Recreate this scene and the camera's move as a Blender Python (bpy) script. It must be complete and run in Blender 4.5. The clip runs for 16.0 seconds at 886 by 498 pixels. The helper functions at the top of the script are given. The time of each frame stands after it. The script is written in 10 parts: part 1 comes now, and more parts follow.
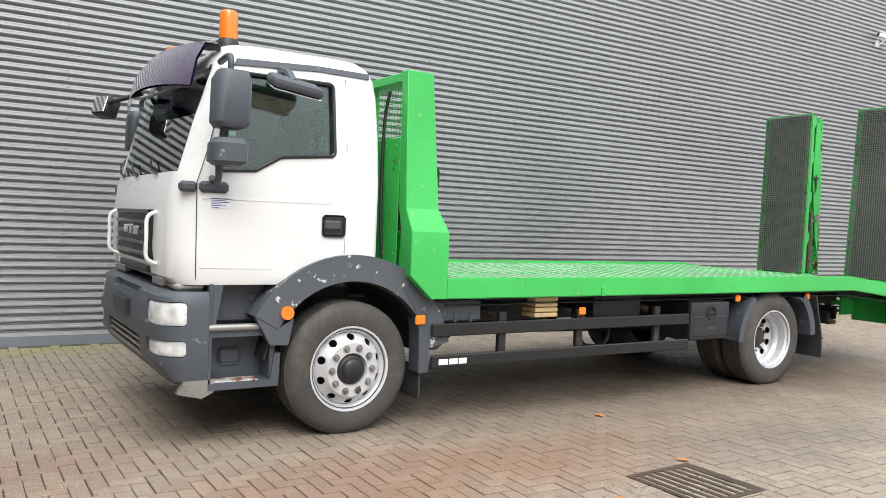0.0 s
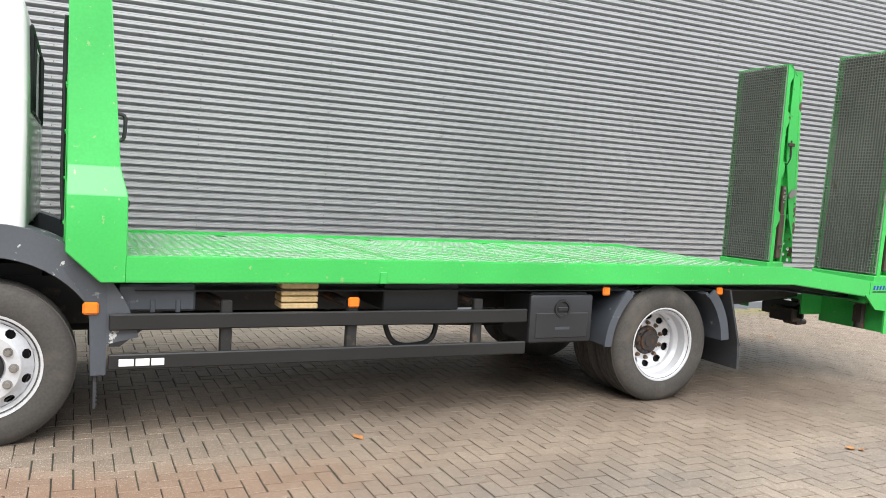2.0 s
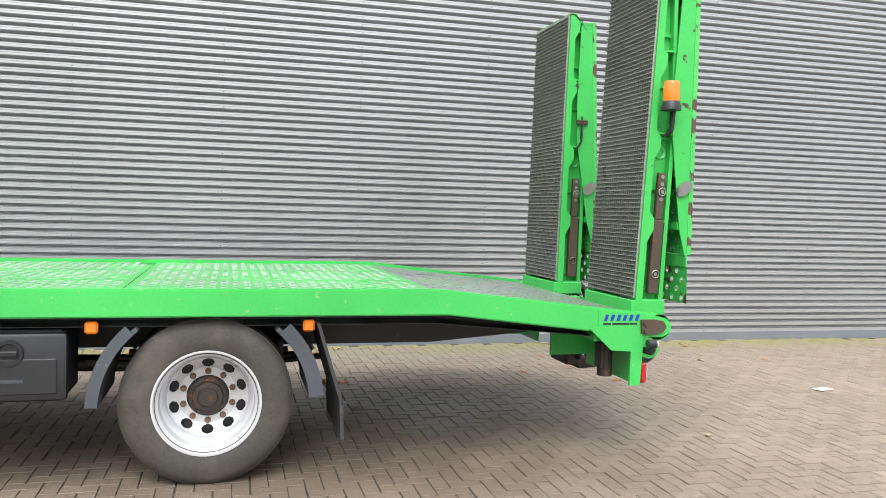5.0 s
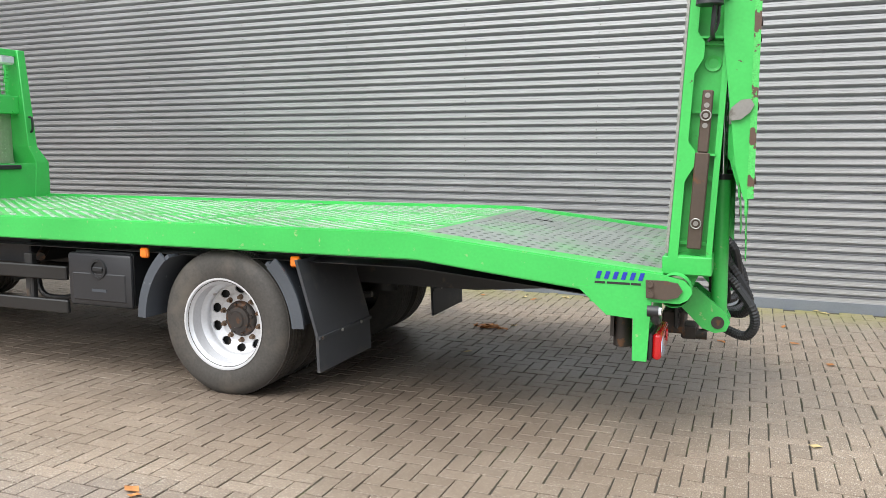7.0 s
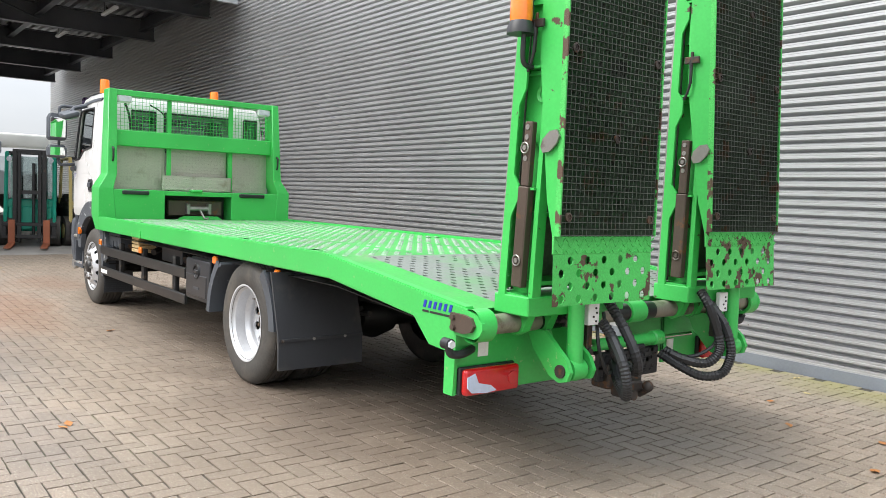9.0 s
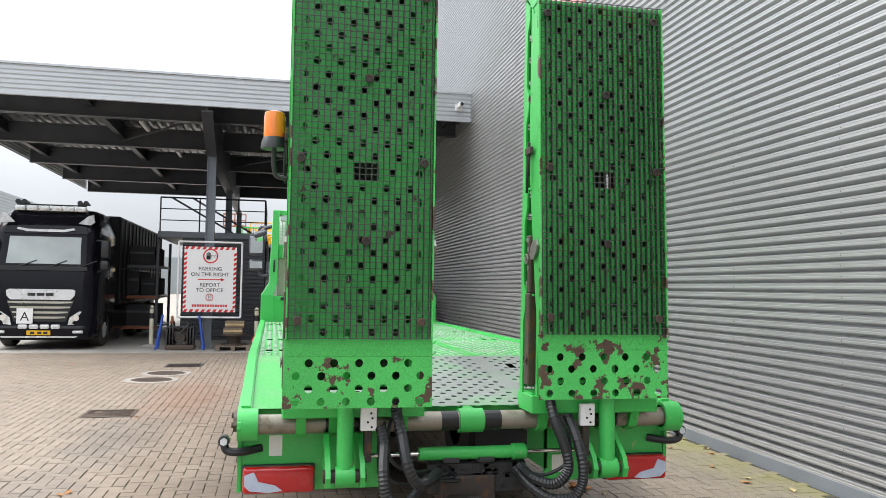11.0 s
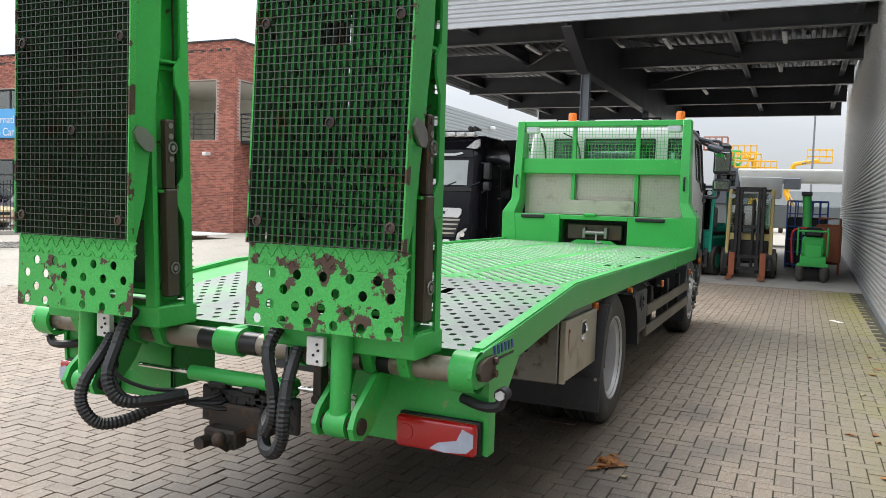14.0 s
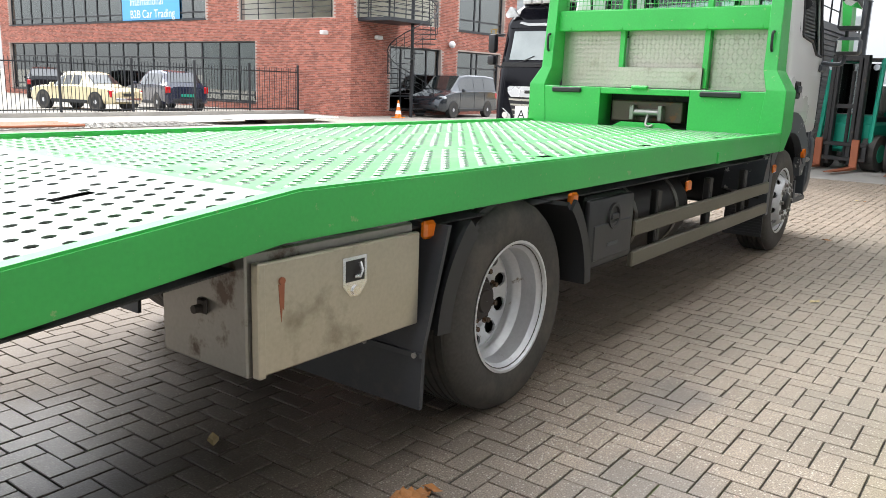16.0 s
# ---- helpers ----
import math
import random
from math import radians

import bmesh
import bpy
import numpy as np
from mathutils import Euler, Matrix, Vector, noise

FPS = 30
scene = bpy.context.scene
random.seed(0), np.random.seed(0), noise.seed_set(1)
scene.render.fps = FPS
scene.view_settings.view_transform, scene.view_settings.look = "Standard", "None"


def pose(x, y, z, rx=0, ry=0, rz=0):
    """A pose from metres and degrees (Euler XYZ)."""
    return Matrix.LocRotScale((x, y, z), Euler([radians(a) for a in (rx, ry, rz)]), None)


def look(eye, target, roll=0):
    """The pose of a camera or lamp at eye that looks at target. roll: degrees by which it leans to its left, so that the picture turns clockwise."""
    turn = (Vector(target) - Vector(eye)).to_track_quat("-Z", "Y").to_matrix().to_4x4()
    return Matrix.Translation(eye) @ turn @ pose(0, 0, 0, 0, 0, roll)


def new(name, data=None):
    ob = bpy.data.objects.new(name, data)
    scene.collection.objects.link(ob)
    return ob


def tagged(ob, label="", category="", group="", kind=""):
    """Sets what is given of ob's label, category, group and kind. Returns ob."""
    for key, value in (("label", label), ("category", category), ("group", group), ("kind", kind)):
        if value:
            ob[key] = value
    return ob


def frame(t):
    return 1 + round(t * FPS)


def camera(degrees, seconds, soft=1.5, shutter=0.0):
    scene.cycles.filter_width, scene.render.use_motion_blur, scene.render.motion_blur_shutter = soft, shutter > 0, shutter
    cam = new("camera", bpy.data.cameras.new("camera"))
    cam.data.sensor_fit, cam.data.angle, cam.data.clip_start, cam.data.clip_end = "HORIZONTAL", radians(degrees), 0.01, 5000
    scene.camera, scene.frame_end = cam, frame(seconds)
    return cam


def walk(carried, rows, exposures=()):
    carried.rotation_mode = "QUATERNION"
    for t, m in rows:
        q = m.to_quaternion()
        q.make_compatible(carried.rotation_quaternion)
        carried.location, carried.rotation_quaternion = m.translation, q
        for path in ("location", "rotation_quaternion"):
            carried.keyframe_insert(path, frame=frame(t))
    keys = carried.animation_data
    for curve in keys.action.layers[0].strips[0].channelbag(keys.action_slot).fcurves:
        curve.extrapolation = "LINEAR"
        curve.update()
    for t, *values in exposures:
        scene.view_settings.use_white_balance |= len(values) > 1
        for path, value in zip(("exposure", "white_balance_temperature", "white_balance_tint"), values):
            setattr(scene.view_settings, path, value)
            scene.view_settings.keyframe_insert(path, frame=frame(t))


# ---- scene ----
cam = camera(58.9, 16.0, 0.5)
PATH = [
    (0, (-2.511, -6.259, 1.577), (-1.436, -4.574, 1.507), 2.4),
    (0.5, (-1.812, -6.302, 1.601), (-0.825, -4.566, 1.502), 2.7),
    (1, (-1.051, -6.303, 1.627), (-0.134, -4.530, 1.502), 3.1),
    (1.5, (-0.309, -6.261, 1.630), (0.567, -4.468, 1.490), 3.3),
    (2, (0.455, -6.221, 1.621), (1.307, -4.417, 1.480), 3.3),
    (2.5, (1.200, -6.199, 1.622), (2.058, -4.399, 1.470), 3.2),
    (3, (1.989, -6.168, 1.587), (2.843, -4.366, 1.437), 2.9),
    (3.5, (2.756, -6.122, 1.609), (3.592, -4.311, 1.470), 2.4),
    (4, (3.500, -6.058, 1.634), (4.291, -4.223, 1.533), 2.0),
    (4.2, (3.794, -6.006, 1.610), (4.560, -4.160, 1.537), 1.7),
    (6.3, (6.988, -5.640, 1.626), (6.745, -3.662, 1.455), 1.3),
    (6.5, (7.285, -5.595, 1.610), (6.909, -3.641, 1.415), 1.0),
    (7, (8.087, -5.374, 1.595), (7.362, -3.526, 1.354), 0.1),
    (7.5, (8.823, -5.111, 1.581), (7.804, -3.404, 1.353), 0.3),
    (8, (9.557, -4.828, 1.586), (8.317, -3.271, 1.394), 1.1),
    (8.2, (9.814, -4.658, 1.552), (8.497, -3.163, 1.386), 1.4),
    (10.3, (11.634, -2.023, 1.531), (9.776, -1.285, 1.456), 1.2),
    (10.5, (11.718, -1.769, 1.560), (9.829, -1.113, 1.526), 1.0),
    (11, (12.017, -1.094, 1.630), (10.065, -0.672, 1.729), 0.9),
    (11.5, (12.102, -0.422, 1.696), (10.125, -0.227, 1.926), 0.7),
    (12, (12.097, 0.231, 1.735), (10.120, 0.205, 2.039), 0.9),
    (12.5, (11.936, 0.852, 1.721), (9.974, 0.604, 2.014), 1.2),
    (13, (11.637, 1.472, 1.690), (9.700, 1.013, 1.888), 1.2),
    (13.5, (11.215, 1.998, 1.627), (9.327, 1.340, 1.679), 1.7),
    (14, (10.672, 2.406, 1.582), (8.855, 1.580, 1.464), 1.9),
    (14.5, (10.067, 2.722, 1.520), (8.333, 1.758, 1.265), 1.7),
    (15, (9.355, 2.886, 1.490), (7.692, 1.826, 1.156), 1.6),
    (15.5, (8.596, 2.967, 1.474), (6.985, 1.844, 1.091), 1.5),
    (16, (7.857, 2.984, 1.469), (6.285, 1.819, 1.055), 1.9),
]
EXPOSURE = [(0, 1.1), (3.5, 1.35), (6.5, 1.25), (7.5, 1.3), (10.4, 1.4), (11.0, 1.25), (11.5, 0.95), (12.0, 0.2), (12.5, 0.0), (13.0, 0.1), (13.5, 0.6), (14.0, 1.15), (14.5, 1.45), (15.2, 1.6), (16, 1.8)]
walk(cam, [(t, look(eye, target, roll)) for t, eye, target, roll in PATH], EXPOSURE)

# world: a bright overcast sky
world = bpy.data.worlds.new("overcast_sky")
scene.world = world
world.use_nodes = True
wn = world.node_tree
bg = wn.nodes["Background"]
sky = wn.nodes.new("ShaderNodeTexSky")
sky.sky_type, sky.sun_disc = "NISHITA", False
sky.sun_elevation, sky.sun_rotation = radians(50), radians(200)
wtc = wn.nodes.new("ShaderNodeTexCoord")
wmap = wn.nodes.new("ShaderNodeMapping")
wmap.inputs["Scale"].default_value = (1.0, 1.0, 2.6)
cloud = wn.nodes.new("ShaderNodeTexNoise")
cloud.inputs["Scale"].default_value, cloud.inputs["Detail"].default_value = 1.7, 6.0
cramp = wn.nodes.new("ShaderNodeValToRGB")
cramp.color_ramp.elements[0].position, cramp.color_ramp.elements[0].color = 0.30, (0.68, 0.72, 0.79, 1)
cramp.color_ramp.elements[1].position, cramp.color_ramp.elements[1].color = 0.62, (0.94, 0.96, 0.99, 1)
scaled = wn.nodes.new("ShaderNodeMix")
scaled.data_type, scaled.blend_type = "RGBA", "MULTIPLY"
scaled.inputs[0].default_value = 1.0
scaled.inputs[7].default_value = (0.10, 0.10, 0.10, 1)
wmix = wn.nodes.new("ShaderNodeMix")
wmix.data_type = "RGBA"
wmix.inputs[0].default_value = 0.88
wn.links.new(wtc.outputs["Generated"], wmap.inputs["Vector"])
wn.links.new(wmap.outputs["Vector"], cloud.inputs["Vector"])
wn.links.new(cloud.outputs["Fac"], cramp.inputs["Fac"])
wn.links.new(sky.outputs["Color"], scaled.inputs[6])
wn.links.new(scaled.outputs[2], wmix.inputs[6])
wn.links.new(cramp.outputs["Color"], wmix.inputs[7])
# an overcast sky is brighter overhead than at the horizon
wsep = wn.nodes.new("ShaderNodeSeparateXYZ")
wrise = wn.nodes.new("ShaderNodeMapRange")
wrise.inputs["To Min"].default_value, wrise.inputs["To Max"].default_value = 0.32, 1.78
wtop = wn.nodes.new("ShaderNodeVectorMath")
wtop.operation = "SCALE"
wn.links.new(wtc.outputs["Generated"], wsep.inputs[0])
wn.links.new(wsep.outputs["Z"], wrise.inputs["Value"])
wn.links.new(wmix.outputs[2], wtop.inputs[0])
wn.links.new(wrise.outputs["Result"], wtop.inputs["Scale"])
wn.links.new(wtop.outputs["Vector"], bg.inputs["Color"])
bg.inputs["Strength"].default_value = 0.95

sun = new("sun", bpy.data.lights.new("sun", "SUN"))
sun.data.energy, sun.data.angle, sun.data.color = 1.5, radians(45), (1.0, 0.97, 0.92)
sun.matrix_world = look((0, 0, 30), (4, 11, 30 - 14))


# ---------------------------------------------------------------- materials
def material(name, base, rough=0.5, metal=0.0, vary=0.12, vary_scale=1.5, grain=0.06, grain_scale=60.0, bump=0.0,
             stain=None, stain_amount=0.5, stain_scale=3.0, stain_sharp=0.08, coat=0.0, random=0.0, island=0.0,
             gloss_vary=0.1, spec=0.5):
    """A surface: base colour with cloudy variation, fine grain, optional stains of another colour, and relief."""
    m = bpy.data.materials.new(name)
    m.use_nodes = True
    n, l = m.node_tree.nodes, m.node_tree.links
    b = n["Principled BSDF"]
    geo = n.new("ShaderNodeNewGeometry")
    big = n.new("ShaderNodeTexNoise")
    big.inputs["Scale"].default_value, big.inputs["Detail"].default_value = vary_scale, 5
    fine = n.new("ShaderNodeTexNoise")
    fine.inputs["Scale"].default_value, fine.inputs["Detail"].default_value = grain_scale, 3
    l.new(geo.outputs["Position"], big.inputs["Vector"])
    l.new(geo.outputs["Position"], fine.inputs["Vector"])

    def spread(socket, amount):
        r = n.new("ShaderNodeMapRange")
        r.inputs["From Min"].default_value, r.inputs["From Max"].default_value = 0.25, 0.75
        r.inputs["To Min"].default_value, r.inputs["To Max"].default_value = 1 - amount, 1 + amount
        l.new(socket, r.inputs["Value"])
        return r.outputs["Result"]

    def times(a, c):
        q = n.new("ShaderNodeMath")
        q.operation = "MULTIPLY"
        l.new(a, q.inputs[0])
        l.new(c, q.inputs[1])
        return q.outputs[0]

    f = times(spread(big.outputs["Fac"], vary), spread(fine.outputs["Fac"], grain))
    if random or island:
        src = n.new("ShaderNodeObjectInfo").outputs["Random"] if random else geo.outputs["Random Per Island"]
        r = n.new("ShaderNodeMapRange")
        k = random or island
        r.inputs["To Min"].default_value, r.inputs["To Max"].default_value = 1 - k, 1 + k
        l.new(src, r.inputs["Value"])
        f = times(f, r.outputs["Result"])
    col = n.new("ShaderNodeMix")
    col.data_type, col.blend_type = "RGBA", "MULTIPLY"
    col.inputs[0].default_value = 1.0
    col.inputs[6].default_value = (*base, 1)
    l.new(f, col.inputs[7])
    out = col.outputs[2]
    if stain:
        sn = n.new("ShaderNodeTexNoise")
        sn.inputs["Scale"].default_value, sn.inputs["Detail"].default_value, sn.inputs["Roughness"].default_value = stain_scale, 7, 0.62
        l.new(geo.outputs["Position"], sn.inputs["Vector"])
        sr = n.new("ShaderNodeMapRange")
        c = 0.68 - 0.36 * stain_amount
        sr.inputs["From Min"].default_value, sr.inputs["From Max"].default_value = c, c + stain_sharp
        l.new(sn.outputs["Fac"], sr.inputs["Value"])
        mx = n.new("ShaderNodeMix")
        mx.data_type = "RGBA"
        mx.inputs[7].default_value = (*stain, 1)
        l.new(sr.outputs["Result"], mx.inputs[0])
        l.new(out, mx.inputs[6])
        out = mx.outputs[2]
    l.new(out, b.inputs["Base Color"])
    rr = n.new("ShaderNodeMapRange")
    rr.inputs["From Min"].default_value, rr.inputs["From Max"].default_value = 0.25, 0.75
    rr.inputs["To Min"].default_value, rr.inputs["To Max"].default_value = max(0.02, rough - gloss_vary), min(1, rough + gloss_vary)
    l.new(big.outputs["Fac"], rr.inputs["Value"])
    l.new(rr.outputs["Result"], b.inputs["Roughness"])
    b.inputs["Metallic"].default_value = metal
    b.inputs["Specular IOR Level"].default_value = spec
    b.inputs["Coat Weight"].default_value = coat
    b.inputs["Coat Roughness"].default_value = 0.08
    if bump:
        bp = n.new("ShaderNodeBump")
        bp.inputs["Strength"].default_value, bp.inputs["Distance"].default_value = 0.6, bump
        l.new(fine.outputs["Fac"], bp.inputs["Height"])
        l.new(bp.outputs["Normal"], b.inputs["Normal"])
    return m


def glass(name, tint, ior=1.7, rough=0.01):
    """A thin pane: what lies behind shows through its tint, and it mirrors more at a slant."""
    m = bpy.data.materials.new(name)
    m.use_nodes = True
    n, l = m.node_tree.nodes, m.node_tree.links
    n.remove(n["Principled BSDF"])
    clear = n.new("ShaderNodeBsdfTransparent")
    clear.inputs["Color"].default_value = (*tint, 1)
    gloss = n.new("ShaderNodeBsdfGlossy")
    gloss.inputs["Roughness"].default_value = rough
    gloss.inputs["Color"].default_value = (0.93, 0.97, 0.95, 1)
    fres = n.new("ShaderNodeFresnel")
    fres.inputs["IOR"].default_value = ior
    mixed = n.new("ShaderNodeMixShader")
    l.new(fres.outputs["Fac"], mixed.inputs["Fac"])
    l.new(clear.outputs["BSDF"], mixed.inputs[1])
    l.new(gloss.outputs["BSDF"], mixed.inputs[2])
    l.new(mixed.outputs["Shader"], n["Material Output"].inputs["Surface"])
    return m


GREEN = material("green_paint", (0.045, 0.44, 0.085), 0.36, vary=0.12, stain=(0.22, 0.42, 0.15), stain_amount=0.10, stain_scale=19, stain_sharp=0.04, coat=0.12)
GREEN_CHIP = material("green_paint_chipped", (0.045, 0.44, 0.082), 0.42, vary=0.14, stain=(0.075, 0.045, 0.032), stain_amount=0.09, stain_scale=9, stain_sharp=0.02)
GREEN_RUST = material("green_paint_rusted", (0.065, 0.47, 0.095), 0.55, vary=0.18, stain=(0.085, 0.048, 0.032), stain_amount=0.36, stain_scale=8, stain_sharp=0.02, bump=0.003, grain=0.2, grain_scale=120)
DECK = material("worn_green_deck_paint", (0.040, 0.36, 0.062), 0.40, vary=0.18, stain=(0.21, 0.30, 0.17), stain_amount=0.54, stain_scale=1.8, stain_sharp=0.30, grain=0.15)
DECK_RIM = material("bare_hole_rims", (0.24, 0.30, 0.25), 0.42, metal=0.15, vary=0.2, stain=(0.06, 0.36, 0.085), stain_amount=0.5, stain_scale=2.6, stain_sharp=0.18, grain=0.15)
DECK_BARE = material("bare_deck_plate", (0.20, 0.225, 0.205), 0.42, metal=0.2, vary=0.18, stain=(0.13, 0.36, 0.14), stain_amount=0.54, stain_scale=1.9, stain_sharp=0.25, grain=0.15)
WHITE = material("white_cab_paint", (0.70, 0.70, 0.69), 0.30, vary=0.03, grain=0.01, coat=0.4)
GREY_P = material("grey_bumper_plastic", (0.058, 0.066, 0.078), 0.48, vary=0.18, stain=(0.20, 0.21, 0.22), stain_amount=0.10, stain_scale=9, stain_sharp=0.05)
LAMP_S = material("silvered_lamp_bowl", (0.72, 0.73, 0.74), 0.22, metal=0.45, vary=0.1, vary_scale=20)
BLACK_P = material("black_plastic", (0.016, 0.017, 0.019), 0.45, vary=0.2)
BOX_P = material("dull_black_box_plastic", (0.024, 0.025, 0.028), 0.42, vary=0.2, stain=(0.05, 0.048, 0.043), stain_amount=0.3, stain_scale=3, stain_sharp=0.25)
BLACK_M = material("black_chassis_metal", (0.016, 0.016, 0.016), 0.5, vary=0.3, stain=(0.07, 0.05, 0.035), stain_amount=0.2, stain_scale=6)
GUARD = material("black_guard_rail_paint", (0.014, 0.014, 0.014), 0.38, vary=0.15)
GUARD_R = material("dusty_guard_rail_metal", (0.13, 0.12, 0.09), 0.45, metal=0.3, vary=0.15)
RUBBER = material("tyre_rubber", (0.052, 0.048, 0.043), 0.72, vary=0.22, stain=(0.105, 0.09, 0.073), stain_amount=0.45, stain_scale=4, stain_sharp=0.25, grain=0.2)
RUBBER2 = material("mudflap_rubber", (0.035, 0.037, 0.042), 0.6, vary=0.25, stain=(0.08, 0.075, 0.065), stain_amount=0.3, stain_scale=4, stain_sharp=0.2)
RIM = material("silver_rim_paint", (0.60, 0.61, 0.63), 0.38, metal=0.35, vary=0.1, stain=(0.16, 0.12, 0.08), stain_amount=0.1, stain_scale=10)
HUB = material("rusty_hub", (0.042, 0.035, 0.031), 0.55, metal=0.3, vary=0.3, stain=(0.11, 0.052, 0.025), stain_amount=0.36, stain_scale=16)
NUT = material("rusty_wheel_nut", (0.16, 0.11, 0.075), 0.5, metal=0.4, vary=0.25, stain=(0.10, 0.045, 0.02), stain_amount=0.4, stain_scale=30)
RUST = material("brown_rusty_steel", (0.085, 0.062, 0.048), 0.5, metal=0.35, vary=0.2, stain=(0.16, 0.07, 0.03), stain_amount=0.25, stain_scale=10)
PIPE = material("worn_hinge_shaft", (0.28, 0.25, 0.21), 0.45, metal=0.6, vary=0.25, stain=(0.10, 0.065, 0.035), stain_amount=0.45, stain_scale=7, stain_sharp=0.2)
GREASE = material("greasy_black_steel", (0.02, 0.02, 0.021), 0.3, metal=0.3)
CHROME = material("chrome", (0.75, 0.75, 0.75), 0.12, metal=1.0, vary=0.03)
ZINC = material("galvanised_grating", (0.28, 0.28, 0.26), 0.45, metal=0.35, vary=0.2, stain=(0.13, 0.10, 0.075), stain_amount=0.12, stain_scale=5, grain=0.3)
SKIN_G = material("grimy_ramp_skin", (0.10, 0.125, 0.092), 0.6, vary=0.2, stain=(0.06, 0.055, 0.042), stain_amount=0.25, stain_scale=5, stain_sharp=0.2, grain=0.2)
GRATE_G = material("greenish_black_grating", (0.075, 0.085, 0.072), 0.45, metal=0.4, vary=0.3, stain=(0.085, 0.045, 0.03), stain_amount=0.30, stain_scale=5, grain=0.3)
GREY_F = material("scratched_fender_plastic", (0.072, 0.080, 0.092), 0.48, vary=0.15, stain=(0.52, 0.53, 0.52), stain_amount=0.16, stain_scale=11, stain_sharp=0.03)
STEP_T = material("rusting_step_tread", (0.46, 0.46, 0.44), 0.5, metal=0.3, vary=0.2, stain=(0.24, 0.075, 0.035), stain_amount=0.5, stain_scale=9, stain_sharp=0.08, grain=0.3)
STEEL = material("stainless_steel", (0.52, 0.50, 0.44), 0.34, metal=0.75, vary=0.08, grain=0.05)
STEEL_T = material("dull_brushed_steel_door", (0.47, 0.435, 0.35), 0.36, metal=0.7, vary=0.10, vary_scale=4, stain=(0.22, 0.19, 0.14), stain_amount=0.28, stain_scale=4.5, stain_sharp=0.2, grain=0.06)
STEEL_W = material("pale_silver_trim", (0.70, 0.71, 0.72), 0.3, metal=0.5, vary=0.06)
STEEL_D = material("stained_steel", (0.30, 0.29, 0.27), 0.42, metal=0.7, vary=0.2, stain=(0.10, 0.075, 0.06), stain_amount=0.35, stain_scale=5)
TREAD = material("aluminium_tread_plate", (0.50, 0.47, 0.41), 0.36, metal=0.7, vary=0.12, stain=(0.30, 0.26, 0.20), stain_amount=0.3, stain_scale=4, stain_sharp=0.2, grain=0.1)
ORANGE = material("orange_lens", (0.85, 0.20, 0.015), 0.18, vary=0.08, coat=0.5)
RED_L = material("red_lens", (0.44, 0.004, 0.008), 0.12, vary=0.10, coat=0.6)
HEAD_L = material("bright_headlight_glass", (0.66, 0.67, 0.66), 0.12, metal=0.2, vary=0.3, vary_scale=14, coat=0.7)
CLEAR_L = material("clear_lens", (0.60, 0.64, 0.68), 0.08, metal=0.25, vary=0.15, vary_scale=12, coat=0.6)
BLUE_L = material("bluish_clear_lens", (0.46, 0.52, 0.66), 0.12, vary=0.15, vary_scale=10, coat=0.5)
VISOR = material("violet_tinted_visor", (0.035, 0.014, 0.075), 0.06, vary=0.1, coat=1.0, spec=0.8)
PANE = glass("cab_glass", (0.74, 0.86, 0.80), 1.8)
PANE_D = glass("dark_window_glass", (0.16, 0.19, 0.19), 1.7)
PANE_H = glass("house_glass", (0.66, 0.72, 0.71), 3.0)
MIRROR = material("mirror_glass", (0.85, 0.86, 0.86), 0.02, metal=1.0, vary=0.0, grain=0.0, gloss_vary=0.0)
CREAM_W = material("cream_white_post_paint", (0.66, 0.62, 0.48), 0.5, vary=0.08, stain=(0.3, 0.26, 0.2), stain_amount=0.2, stain_scale=12)
WOOD = material("raw_wood", (0.55, 0.40, 0.20), 0.7, vary=0.2, grain=0.2, grain_scale=40)
PALLET_W = material("weathered_wood", (0.20, 0.155, 0.11), 0.8, vary=0.25, grain=0.3, grain_scale=40)
CLAD = material("silver_cladding_sheet", (0.48, 0.484, 0.49), 0.41, metal=0.72, vary=0.03, vary_scale=0.8, grain=0.02, gloss_vary=0.02)
CLAD_D = material("grey_building_cladding", (0.30, 0.33, 0.34), 0.45, metal=0.2, vary=0.06)
FASCIA = material("fascia_cladding_sheet", (0.50, 0.52, 0.54), 0.38, metal=0.3, vary=0.05)
BLACK_S = material("dark_steel_beam", (0.085, 0.088, 0.098), 0.42, metal=0.3, vary=0.2)
ROOF_U = material("ribbed_roof_underside", (0.24, 0.24, 0.245), 0.35, metal=0.6, vary=0.25)
GREY_S = material("grey_steel_column", (0.20, 0.22, 0.25), 0.45, metal=0.3, vary=0.12)
CONC = material("concrete_floor", (0.34, 0.32, 0.29), 0.8, vary=0.16, stain=(0.22, 0.20, 0.18), stain_amount=0.35, stain_scale=1.2, stain_sharp=0.3, bump=0.002)
BRICK = material("red_brick", (0.35, 0.130, 0.094), 0.85, vary=0.12, grain=0.2, grain_scale=25, island=0.38, bump=0.003)
MORTAR = material("brick_mortar", (0.43, 0.35, 0.31), 0.9, vary=0.15)
FRAME_D = material("anthracite_window_frame", (0.020, 0.022, 0.026), 0.45, vary=0.1)
PLASTER = material("cream_plaster", (0.80, 0.78, 0.70), 0.85, vary=0.06)
YELLOW = material("yellow_paint", (0.75, 0.42, 0.012), 0.45, vary=0.08)
YELLOW_L = material("bright_yellow_sheet", (0.82, 0.62, 0.03), 0.4, vary=0.05)
BLACK_CAR = material("black_car_paint", (0.006, 0.006, 0.009), 0.14, vary=0.1, spec=0.22)
